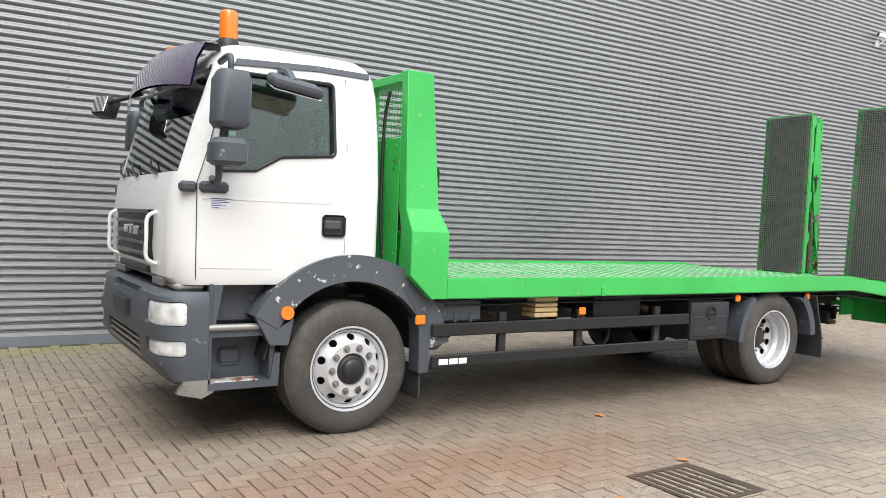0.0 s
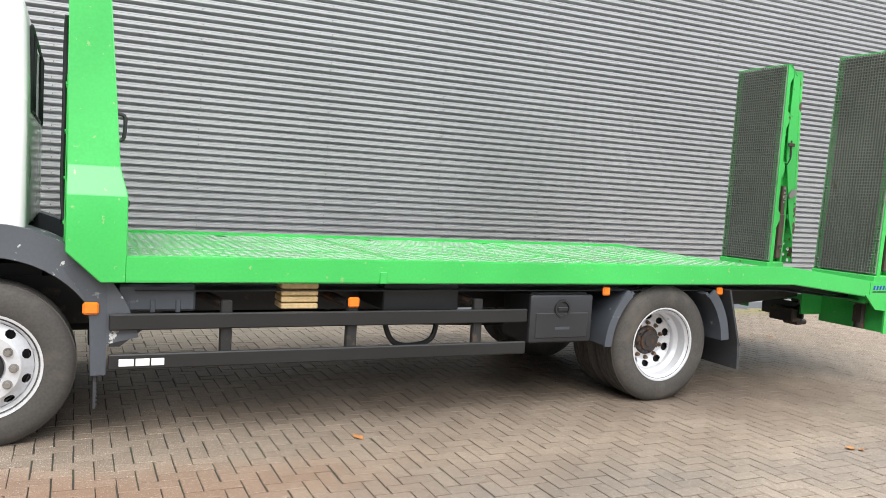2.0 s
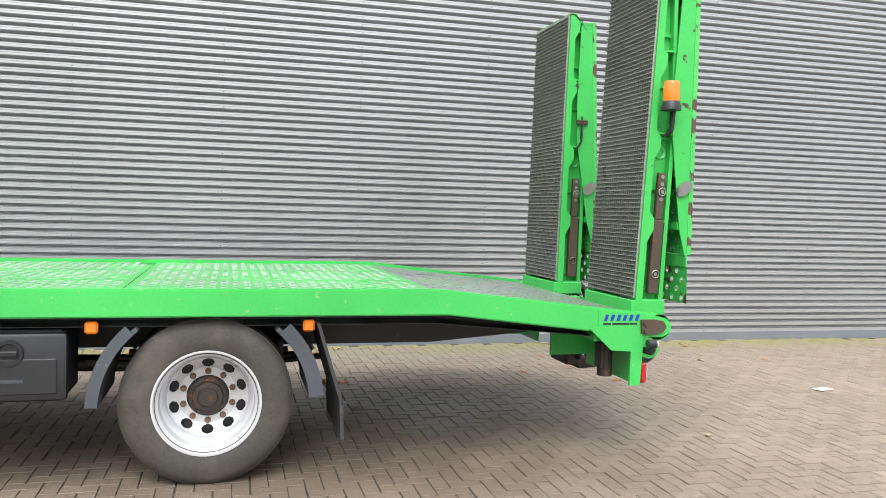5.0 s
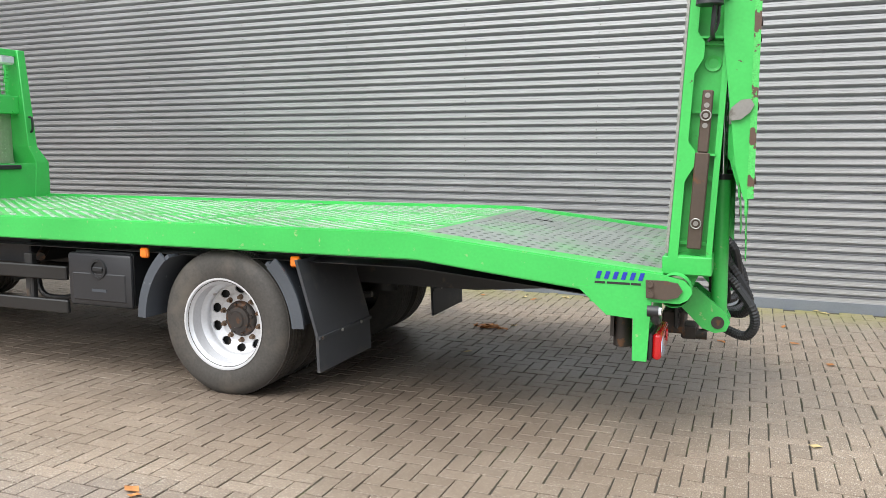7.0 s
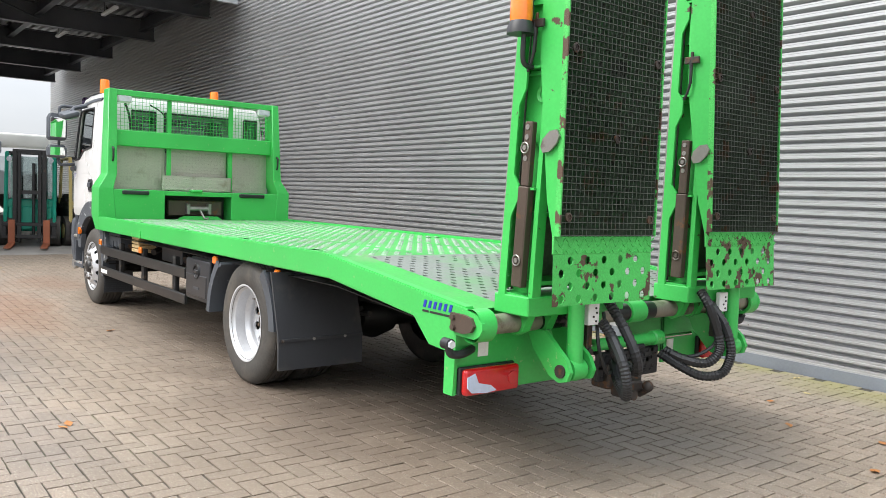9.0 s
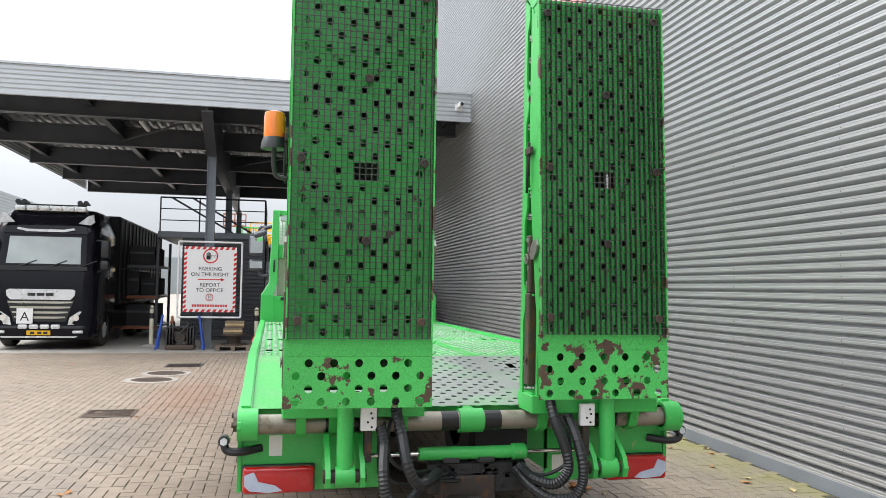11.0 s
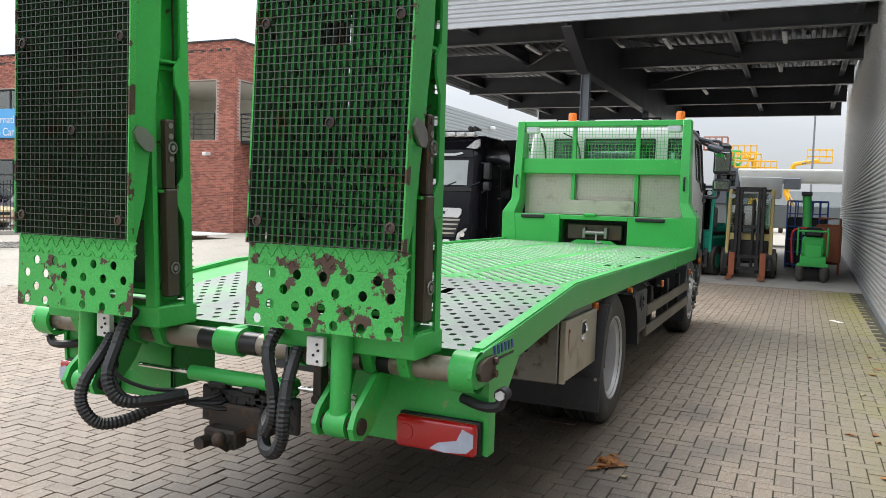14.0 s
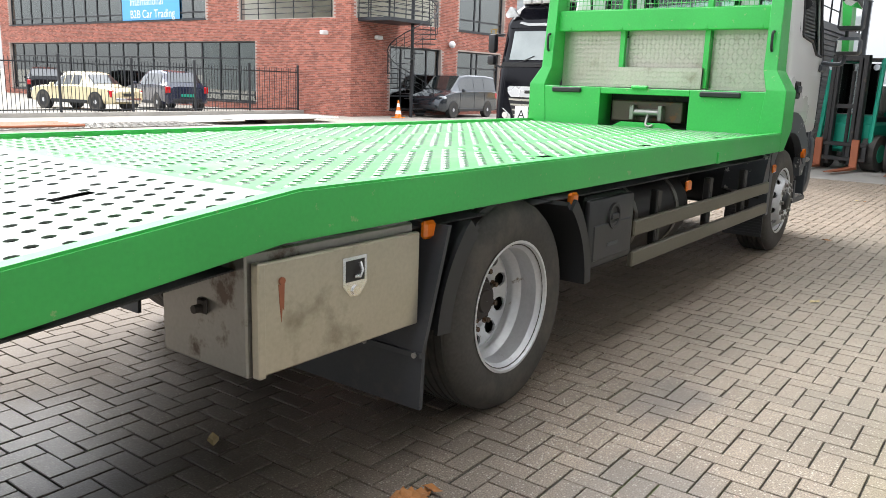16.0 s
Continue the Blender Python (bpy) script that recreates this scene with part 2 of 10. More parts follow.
GREY_CAR = material("grey_car_paint", (0.034, 0.041, 0.050), 0.18, metal=0.4, vary=0.05, coat=0.8)
BLUE_CAR = material("dark_blue_car_paint", (0.012, 0.016, 0.040), 0.15, vary=0.05, coat=0.9)
CREAM_CAR = material("cream_car_paint", (0.66, 0.57, 0.36), 0.2, vary=0.05, coat=0.8)
TARP = material("black_tarpaulin", (0.009, 0.009, 0.010), 0.55, vary=0.3, vary_scale=0.9, spec=0.2)
TEAL = material("teal_paint", (0.012, 0.30, 0.20), 0.4, vary=0.12)
CREAM_Y = material("cream_yellow_paint", (0.62, 0.50, 0.20), 0.45, vary=0.1)
FORKRED = material("rusty_orange_fork", (0.32, 0.10, 0.045), 0.6, vary=0.2)
SIGN_W = material("white_sign_board", (0.80, 0.80, 0.80), 0.4, vary=0.02)
SIGN_R = material("red_sign_paint", (0.60, 0.03, 0.03), 0.45, vary=0.03)
SIGN_K = material("black_sign_paint", (0.02, 0.02, 0.02), 0.5, vary=0.03)
PINK = material("faded_pink_letter", (0.80, 0.40, 0.42), 0.5, vary=0.04)
REDLET = material("red_letter", (0.62, 0.06, 0.08), 0.5, vary=0.04)
BLUE_P = material("blue_paint", (0.03, 0.09, 0.42), 0.45, vary=0.1)
BLUE_T = material("blue_transfer", (0.012, 0.03, 0.32), 0.4, vary=0.05)
WHITE_T = material("white_transfer", (0.75, 0.75, 0.74), 0.45, vary=0.05)
POSTER = material("light_blue_poster", (0.10, 0.40, 0.78), 0.4, vary=0.05)
LEAF = material("dead_leaf", (0.36, 0.15, 0.045), 0.8, vary=0.3, vary_scale=20)
LEAF2 = material("pale_dead_leaf", (0.42, 0.33, 0.16), 0.8, vary=0.3, vary_scale=20)
PAPER = material("white_paper", (0.75, 0.74, 0.71), 0.8, vary=0.05)
CURTAIN = material("pale_curtain", (0.70, 0.69, 0.65), 0.9, vary=0.15, vary_scale=5)
# near-black, so the shade inside rooms and openings is put into the colour
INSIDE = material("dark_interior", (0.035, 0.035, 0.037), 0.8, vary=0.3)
SEAT = material("grey_seat_cloth", (0.05, 0.05, 0.055), 0.9, vary=0.2)


# ---------------------------------------------------------------- mesh helpers
def bx(bm, x0, x1, y0, y1, z0, z1, bevel=0.0, m=None, seg=1):
    """Add a box, with rounded edges where bevel is given, moved by the pose m."""
    t = Matrix.Translation(((x0 + x1) / 2, (y0 + y1) / 2, (z0 + z1) / 2)) @ Matrix.Diagonal((abs(x1 - x0), abs(y1 - y0), abs(z1 - z0), 1))
    if m is not None:
        t = m @ t
    vs = bmesh.ops.create_cube(bm, size=1, matrix=t)["verts"]
    if bevel > 0:
        es = list({e for v in vs for e in v.link_edges})
        bmesh.ops.bevel(bm, geom=es, offset=bevel, segments=seg, affect="EDGES", profile=0.5)
    return bm


def prism(bm, pts, axis, a, b, m=None):
    """Add a flat outline, drawn in the plane across the axis, drawn out from a to b."""
    def at(p, q):
        v = {"x": (q, p[0], p[1]), "y": (p[0], q, p[1]), "z": (p[0], p[1], q)}[axis]
        v = Vector(v)
        return m @ v if m is not None else v
    lo = [bm.verts.new(at(p, a)) for p in pts]
    hi = [bm.verts.new(at(p, b)) for p in pts]
    fs = [bm.faces.new(lo), bm.faces.new(hi[::-1])]
    for i in range(len(pts)):
        j = (i + 1) % len(pts)
        fs.append(bm.faces.new((lo[j], lo[i], hi[i], hi[j])))
    bmesh.ops.recalc_face_normals(bm, faces=fs)
    return bm


def cyl(bm, p, q, r, seg=16, r2=None, caps=True):
    p, q = Vector(p), Vector(q)
    d = q - p
    t = Matrix.Translation((p + q) / 2) @ d.to_track_quat("Z", "Y").to_matrix().to_4x4()
    bmesh.ops.create_cone(bm, cap_ends=caps, segments=seg, radius1=r, radius2=r if r2 is None else r2, depth=d.length, matrix=t)
    return bm


def lathe(bm, profile, centre, axis="y", seg=40, closed=False):
    """Turn a profile of (radius, offset along the axis) round the axis through the centre."""
    c = Vector(centre)
    rings = []
    for r, o in profile:
        ring = []
        for i in range(seg):
            a = 2 * math.pi * i / seg
            u, w = r * math.cos(a), r * math.sin(a)
            v = {"y": (u, o, w), "x": (o, u, w), "z": (u, w, o)}[axis]
            ring.append(bm.verts.new(c + Vector(v)))
        rings.append(ring)
    fs = []
    pairs = list(zip(rings, rings[1:])) + ([(rings[-1], rings[0])] if closed else [])
    for p, q in pairs:
        for i in range(seg):
            j = (i + 1) % seg
            fs.append(bm.faces.new((p[i], p[j], q[j], q[i])))
    bmesh.ops.recalc_face_normals(bm, faces=fs)
    return bm


def tube(bm, pts, r, seg=8, ridges=0.0):
    """A round bar or hose along a line of points; ridges makes a wound sleeve of it."""
    pts = [Vector(p) for p in pts]
    rings, n = [], None
    for i, p in enumerate(pts):
        d = (pts[min(i + 1, len(pts) - 1)] - pts[max(i - 1, 0)]).normalized()
        n = d.orthogonal().normalized() if n is None else (n - d * n.dot(d)).normalized()
        b = d.cross(n)
        k = r * (1 + (ridges if i % 2 else 0))
        rings.append([bm.verts.new(p + (n * math.cos(2 * math.pi * j / seg) + b * math.sin(2 * math.pi * j / seg)) * k) for j in range(seg)])
    for p, q in zip(rings, rings[1:]):
        for j in range(seg):
            bm.faces.new((p[j], p[(j + 1) % seg], q[(j + 1) % seg], q[j]))
    bm.faces.new(rings[0][::-1])
    bm.faces.new(rings[-1])
    return bm


def curve(pts, steps=8):
    """A smooth line through the points."""
    pts = [Vector(p) for p in pts]
    out = []
    for i in range(len(pts) - 1):
        a, b = pts[max(i - 1, 0)], pts[i]
        c, d = pts[i + 1], pts[min(i + 2, len(pts) - 1)]
        for k in range(steps):
            t = k / steps
            out.append(0.5 * ((2 * b) + (c - a) * t + (2 * a - 5 * b + 4 * c - d) * t * t + (3 * b - a - 3 * c + d) * t ** 3))
    return out + [pts[-1]]


def finish(ob_mesh, bm, material_, angle=35):
    bm.to_mesh(ob_mesh)
    bm.free()
    ob_mesh.polygons.foreach_set("use_smooth", [True] * len(ob_mesh.polygons))
    ob_mesh.set_sharp_from_angle(angle=radians(angle))
    ob_mesh.materials.append(material_)


BASE = {}      # where a thing stood while its parts were drawn, if it was moved since


def thing(name, at, label, category, group="", kind=""):
    """An Empty at the base of a thing; its parts hang under it."""
    e = new(name)
    e.empty_display_size = 0.1
    e.matrix_basis = Matrix.Translation(at)
    return tagged(e, label, category, group, kind)


def part(name, bm, material_, parent, label="", angle=35):
    """Link a bmesh, drawn in the world's metres, as one mesh object under a thing or a part."""
    me = bpy.data.meshes.new(name)
    finish(me, bm, material_, angle)
    ob = new(name, me)
    ob.parent = parent
    if parent is not None and parent.type == "EMPTY":
        ob.matrix_parent_inverse = Matrix.Translation(BASE.get(parent.name, parent.matrix_basis.translation)).inverted()
    if label:
        ob["label"] = label
    return ob


def solid(name, bm, material_, label="", category="", group="", kind="", angle=35):
    """A thing or piece of the setting that is one mesh."""
    me = bpy.data.meshes.new(name)
    finish(me, bm, material_, angle)
    return tagged(new(name, me), label, category, group, kind)


def raw(name, verts, faces, material_, parent=None, smooth=False):
    me = bpy.data.meshes.new(name)
    me.from_pydata(verts, [], faces)
    if smooth:
        me.polygons.foreach_set("use_smooth", [True] * len(me.polygons))
    me.materials.append(material_)
    ob = new(name, me)
    if parent is not None:
        ob.parent = parent
        if parent.type == "EMPTY":
            ob.matrix_parent_inverse = parent.matrix_basis.inverted()
    return ob


def B():
    return bmesh.new()


def perforated(x0, x1, y0, y1, pitch_x, pitch_y, r, thick=0.006, sides=8, stretch=1.0, skip=None):
    """A flat plate in x and y with staggered round holes right through it: its points and faces. Each row of cells is
    shifted by half a pitch from the one before."""
    V, F = [], []
    ny = max(1, int(round((y1 - y0) / pitch_y)))
    py = (y1 - y0) / ny
    nx = max(1, int(round((x1 - x0) / pitch_x)))
    px = (x1 - x0) / nx
    for j in range(ny):
        ya, yb = y0 + j * py, y0 + (j + 1) * py
        edges = [x0 + i * px for i in range(nx + 1)] if j % 2 == 0 else [x0] + [x0 + (i + 0.5) * px for i in range(nx)] + [x1]
        for xa, xb in zip(edges, edges[1:]):
            cx, cy = (xa + xb) / 2, (ya + yb) / 2
            o = len(V)
            if skip and skip(cx, cy) == 2:
                continue
            if xb - xa < px * 0.7 or (skip and skip(cx, cy)):
                V += [(xa, ya, 0), (xb, ya, 0), (xb, yb, 0), (xa, yb, 0)]
                F.append((o, o + 1, o + 2, o + 3))
                continue
            V += [(xa, ya, 0), (cx, ya, 0), (xb, ya, 0), (xb, cy, 0), (xb, yb, 0), (cx, yb, 0), (xa, yb, 0), (xa, cy, 0)]
            for k in range(8):
                a = math.radians(225 + 45 * k)
                V.append((cx + r * stretch * math.cos(a), cy + r * math.sin(a), 0))
            for k in range(8):
                a = math.radians(225 + 45 * k)
                V.append((cx + r * stretch * math.cos(a), cy + r * math.sin(a), -thick))
            for k in range(8):
                q = (k + 1) % 8
                F.append((o + k, o + q, o + 8 + q, o + 8 + k))
                F.append((o + 8 + k, o + 8 + q, o + 16 + q, o + 16 + k))
    return weld(V, F)


def rimmed(x0, x1, y0, y1, pitch_x, pitch_y, r, skip=None, rim=(0.031, 0.0215)):
    """A plate like perforated(), each hole in a raised pressed rim: points, faces, and for each face whether it is rim."""
    V, F, K = [], [], []
    ny = max(1, int(round((y1 - y0) / pitch_y)))
    py = (y1 - y0) / ny
    nx = max(1, int(round((x1 - x0) / pitch_x)))
    px = (x1 - x0) / nx
    for j in range(ny):
        ya, yb = y0 + j * py, y0 + (j + 1) * py
        edges = [x0 + i * px for i in range(nx + 1)] if j % 2 == 0 else [x0] + [x0 + (i + 0.5) * px for i in range(nx)] + [x1]
        for xa, xb in zip(edges, edges[1:]):
            cx, cy = (xa + xb) / 2, (ya + yb) / 2
            o = len(V)
            if skip and skip(cx, cy) == 2:
                continue
            if xb - xa < px * 0.7:
                V += [(xa, ya, 0), (xb, ya, 0), (xb, yb, 0), (xa, yb, 0)]
                F.append((o, o + 1, o + 2, o + 3))
                K.append(0)
                continue
            V += [(xa, ya, 0), (cx, ya, 0), (xb, ya, 0), (xb, cy, 0), (xb, yb, 0), (cx, yb, 0), (xa, yb, 0), (xa, cy, 0)]
            for rx, ry, z in ((rim[0], rim[1], 0.0), (r * 1.1, r, 0.005), (r * 1.1, r, -0.004)):
                for k in range(8):
                    a = math.radians(225 + 45 * k)
                    V.append((cx + rx * math.cos(a), cy + ry * math.sin(a), z))
            for ring in range(3):
                for k in range(8):
                    q = (k + 1) % 8
                    F.append((o + 8 * ring + k, o + 8 * ring + q, o + 8 * ring + 8 + q, o + 8 * ring + 8 + k))
                    K.append(1 if ring == 1 else 0)
    return V, F, K


def weld(V, F):
    """Shared points made one."""
    seen, out, ids = {}, [], []
    for p in V:
        key = (round(p[0], 5), round(p[1], 5), round(p[2], 5))
        if key not in seen:
            seen[key] = len(out)
            out.append(p)
        ids.append(seen[key])
    return out, [tuple(ids[i] for i in f) for f in F]


def letters(text, size, m, material_, name="lettering", parent=None, depth=0.0, align="CENTER"):
    cu = bpy.data.curves.new(name, "FONT")
    cu.body, cu.size, cu.extrude, cu.align_x = text, size, depth, align
    tmp = bpy.data.objects.new(name, cu)
    scene.collection.objects.link(tmp)
    me = bpy.data.meshes.new_from_object(tmp.evaluated_get(bpy.context.evaluated_depsgraph_get()))
    bpy.data.objects.remove(tmp)
    me.transform(m)
    me.materials.clear()
    me.materials.append(material_)
    ob = new(name, me)
    ob.parent = parent
    if parent is not None and parent.type == "EMPTY":
        ob.matrix_parent_inverse = parent.matrix_basis.inverted()
    return ob


# ---------------------------------------------------------------- ground
def ground_z(x, y):
    """The yard rises by a hand towards the brick building."""
    t = min(1.0, max(0.0, (-8.0 - y) / 7.0))
    return -0.03 + 0.06 * t * t * (3 - 2 * t)


def pave_material(name, base, single=False):
    m = material(name, base, 0.62, vary=0.10, vary_scale=0.5, grain=0.75, grain_scale=150, bump=0.002, island=0.0 if single else 0.12, random=0.12 if single else 0.0,
                 stain=(base[0] * 0.55, base[1] * 0.54, base[2] * 0.55), stain_amount=0.34, stain_scale=0.55, stain_sharp=0.30)
    n, l = m.node_tree.nodes, m.node_tree.links
    b = n["Principled BSDF"]
    old = b.inputs["Base Color"].links[0].from_socket
    gloss = b.inputs["Roughness"].links[0].from_socket if b.inputs["Roughness"].links else b.inputs["Roughness"].default_value
    geo = n.new("ShaderNodeNewGeometry")
    sep = n.new("ShaderNodeSeparateXYZ")
    l.new(geo.outputs["Position"], sep.inputs[0])

    def band(socket, a, c):
        r = n.new("ShaderNodeMapRange")
        r.inputs["From Min"].default_value, r.inputs["From Max"].default_value = a, c
        l.new(socket, r.inputs["Value"])
        return r.outputs["Result"]

    def math2(op, p, q):
        k = n.new("ShaderNodeMath")
        k.operation = op
        for i, s in enumerate((p, q)):
            if isinstance(s, (int, float)):
                k.inputs[i].default_value = s
            else:
                l.new(s, k.inputs[i])
        return k.outputs[0]

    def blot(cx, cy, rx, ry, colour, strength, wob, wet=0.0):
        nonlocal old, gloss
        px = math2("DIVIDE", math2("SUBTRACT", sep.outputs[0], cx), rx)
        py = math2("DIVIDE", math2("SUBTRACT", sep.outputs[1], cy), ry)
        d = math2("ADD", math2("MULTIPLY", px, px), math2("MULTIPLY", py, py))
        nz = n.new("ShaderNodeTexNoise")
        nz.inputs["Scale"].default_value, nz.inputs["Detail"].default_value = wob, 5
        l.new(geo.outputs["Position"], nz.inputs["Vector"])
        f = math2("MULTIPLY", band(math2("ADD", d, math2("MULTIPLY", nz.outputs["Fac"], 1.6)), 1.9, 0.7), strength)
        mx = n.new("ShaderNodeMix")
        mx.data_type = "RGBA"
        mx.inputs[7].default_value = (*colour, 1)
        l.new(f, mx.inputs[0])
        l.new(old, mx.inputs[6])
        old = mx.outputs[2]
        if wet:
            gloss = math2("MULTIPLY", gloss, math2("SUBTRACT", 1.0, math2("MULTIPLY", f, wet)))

    # pale grit in the worn faces of the bricks
    grit = n.new("ShaderNodeTexVoronoi")
    grit.inputs["Scale"].default_value = 95
    l.new(geo.outputs["Position"], grit.inputs["Vector"])
    gm = n.new("ShaderNodeMix")
    gm.data_type = "RGBA"
    gm.inputs[7].default_value = (0.60, 0.56, 0.48, 1)
    gsep = n.new("ShaderNodeSeparateColor")
    l.new(grit.outputs["Color"], gsep.inputs[0])
    l.new(math2("MULTIPLY", band(grit.outputs["Distance"], 0.42, 0.26), math2("MULTIPLY", band(gsep.outputs[0], 0.62, 0.80), 0.75)), gm.inputs[0])
    l.new(old, gm.inputs[6])
    old = gm.outputs[2]
    # moss along the foot of the hall's wall
    mn = n.new("ShaderNodeTexNoise")
    mn.inputs["Scale"].default_value, mn.inputs["Detail"].default_value = 2.2, 6
    l.new(geo.outputs["Position"], mn.inputs["Vector"])
    mo = math2("MULTIPLY", band(sep.outputs[1], 2.55, 3.25), band(mn.outputs["Fac"], 0.30, 0.52))
    mx = n.new("ShaderNodeMix")
    mx.data_type = "RGBA"
    mx.inputs[7].default_value = (0.21, 0.20, 0.055, 1)
    l.new(math2("MULTIPLY", mo, 0.88), mx.inputs[0])
    l.new(old, mx.inputs[6])
    old = mx.outputs[2]
    # rust-brown wash by the front wheel, oil and wet patches, and shade put under the lorry
    blot(0.2, -2.2, 2.6, 0.75, (0.20, 0.085, 0.04), 0.55, 1.6)
    blot(-2.3, -1.2, 1.2, 0.6, (0.19, 0.085, 0.045), 0.4, 1.8)
    blot(3.0, -2.6, 1.5, 0.6, (0.10, 0.085, 0.075), 0.6, 2.0)
    blot(5.6, -2.9, 1.3, 0.5, (0.12, 0.10, 0.09), 0.5, 2.0)
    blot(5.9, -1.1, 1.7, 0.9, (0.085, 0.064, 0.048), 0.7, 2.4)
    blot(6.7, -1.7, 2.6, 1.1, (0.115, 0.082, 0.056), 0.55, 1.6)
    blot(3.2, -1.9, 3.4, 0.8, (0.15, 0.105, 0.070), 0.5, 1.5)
    # next two blots: brown damp, deepened to put the lorry's shade into the colour
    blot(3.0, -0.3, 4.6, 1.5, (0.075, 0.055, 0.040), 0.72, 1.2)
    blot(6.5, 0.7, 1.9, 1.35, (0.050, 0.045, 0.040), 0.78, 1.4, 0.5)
    blot(7.6, 0.1, 1.4, 1.3, (0.15, 0.128, 0.108), 0.45, 1.9, 0.7)
    # two broad grey-brown bands along the hall side
    blot(0.0, 2.5, 5.0, 1.25, (0.150, 0.136, 0.105), 0.65, 1.0)
    blot(6.5, 2.9, 4.5, 0.8, (0.165, 0.148, 0.116), 0.5, 1.1)
    blot(4.3, 1.75, 0.35, 0.25, (0.10, 0.09, 0.082), 0.6, 3.0)
    blot(5.2, 2.0, 0.4, 0.3, (0.11, 0.10, 0.09), 0.6, 3.0)
    if not isinstance(gloss, float):
        l.new(gloss, b.inputs["Roughness"])
    l.new(old, b.inputs["Base Color"])
    return m


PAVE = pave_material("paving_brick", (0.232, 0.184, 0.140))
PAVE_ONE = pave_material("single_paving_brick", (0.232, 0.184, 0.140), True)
SAND = material("joint_sand", (0.042, 0.038, 0.028), 0.95, vary=0.25, stain=(0.07, 0.085, 0.025), stain_amount=0.45, stain_scale=1.6, stain_sharp=0.2, grain=0.3)
YARD = material("yard_paving", (0.30, 0.275, 0.235), 0.8, vary=0.10, vary_scale=0.3, grain=0.22, grain_scale=14, stain=(0.21, 0.19, 0.165), stain_amount=0.4, stain_scale=0.5, stain_sharp=0.3)

# one sheet from the yard to the horizon
gx = [-2500, -600, -150, -60, -40, -30, -24, -18, -12, -8, -4, 0, 4, 8, 12, 16, 22, 30, 60, 200, 800, 2500]
gy = [-2500, -600, -120, -60, -40, -30, -26, -22, -20, -18, -16, -15, -14, -13, -12, -11, -10, -9, -8, -4, 0, 3.4, 6, 30, 200, 2500]
GV = [(x, y, ground_z(x, y)) for y in gy for x in gx]
GF = [(j * len(gx) + i, j * len(gx) + i + 1, (j + 1) * len(gx) + i + 1, (j + 1) * len(gx) + i) for j in range(len(gy) - 1) for i in range(len(gx) - 1)]
ground = tagged(raw("ground", GV, GF, YARD), "wide yard of worn grey-brown paving", "ground", kind="structure")
pavement = tagged(raw("pavement", [(-7.85, -9.4, -0.008), (15, -9.4, -0.008), (15, 3.4, -0.008), (-7.85, 3.74, -0.008)], [(0, 1, 2, 3)], SAND),
                  "sandy mossy joints under herringbone paving bricks", "pavement", kind="structure")
PX0, PX1, PY0, PY1, U = -7.80, 14.9, -9.35, 3.42, 0.1035
NEAR = (3.55, 6.05, 1.85, 3.2)      # the bricks that the camera passes nearest, each an object of its own


def wall_y(x):
    """The face of the hall's wall, which stands a little askew to the lorry."""
    return 3.6 - 0.015 * x


def brick_points(cx, cy, lx, ly, z, tx, ty):
    g, c = 0.0040, 0.0022
    hx, hy = lx / 2 - g, ly / 2 - g
    P = []
    for s, zz in ((0, z - 0.02), (0, z - c), (c, z)):
        for sx, sy in ((-1, -1), (1, -1), (1, 1), (-1, 1)):
            x, y = sx * (hx - s), sy * (hy - s)
            P.append((cx + x, cy + y, zz + x * tx + y * ty))
    return P


BF = [(0, 1, 5, 4), (1, 2, 6, 5), (2, 3, 7, 6), (3, 0, 4, 7), (4, 5, 9, 8), (5, 6, 10, 9), (6, 7, 11, 10), (7, 4, 8, 11), (8, 9, 10, 11)]


def lay_bricks():
    rng = np.random.RandomState(4)
    V, F, own = [], [], []
    nx, ny = int((PX1 - PX0) / U), int((PY1 - PY0) / U)
    for i in range(nx):
        for j in range(ny):
            k = (i - j) % 4
            if k not in (0, 3):
                continue
            w, h = (2, 1) if k == 0 else (1, 2)
            cx, cy = PX0 + (i + w / 2) * U, PY0 + (j + h / 2) * U
            if cy + h * U / 2 > wall_y(cx) - 0.02:
                continue
            z, tx, ty = rng.uniform(-0.0015, 0.0015), *rng.uniform(-0.006, 0.006, 2)
            dx, dy = rng.uniform(-0.0025, 0.0025, 2)
            if NEAR[0] < cx < NEAR[1] and NEAR[2] < cy < NEAR[3] and len(own) < 300:
                own.append((cx, cy, z, w))
                continue
            o = len(V)
            V += brick_points(cx + dx, cy + dy, w * U, h * U, z, tx, ty)
            F += [tuple(o + q for q in f) for f in BF]
    return V, F, own


PV, PF, OWN = lay_bricks()
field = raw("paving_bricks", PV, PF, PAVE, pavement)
tagged(field, kind="stuff")

# concrete floor under the canopy, with its edge strip
bm = B()
bx(bm, -27.0, -7.5, -40.0, wall_y(-15) + 0.1, -0.2, 0.004)
solid("floor_concrete", bm, CONC, "pale worn concrete floor under the canopy", "floor", kind="structure")


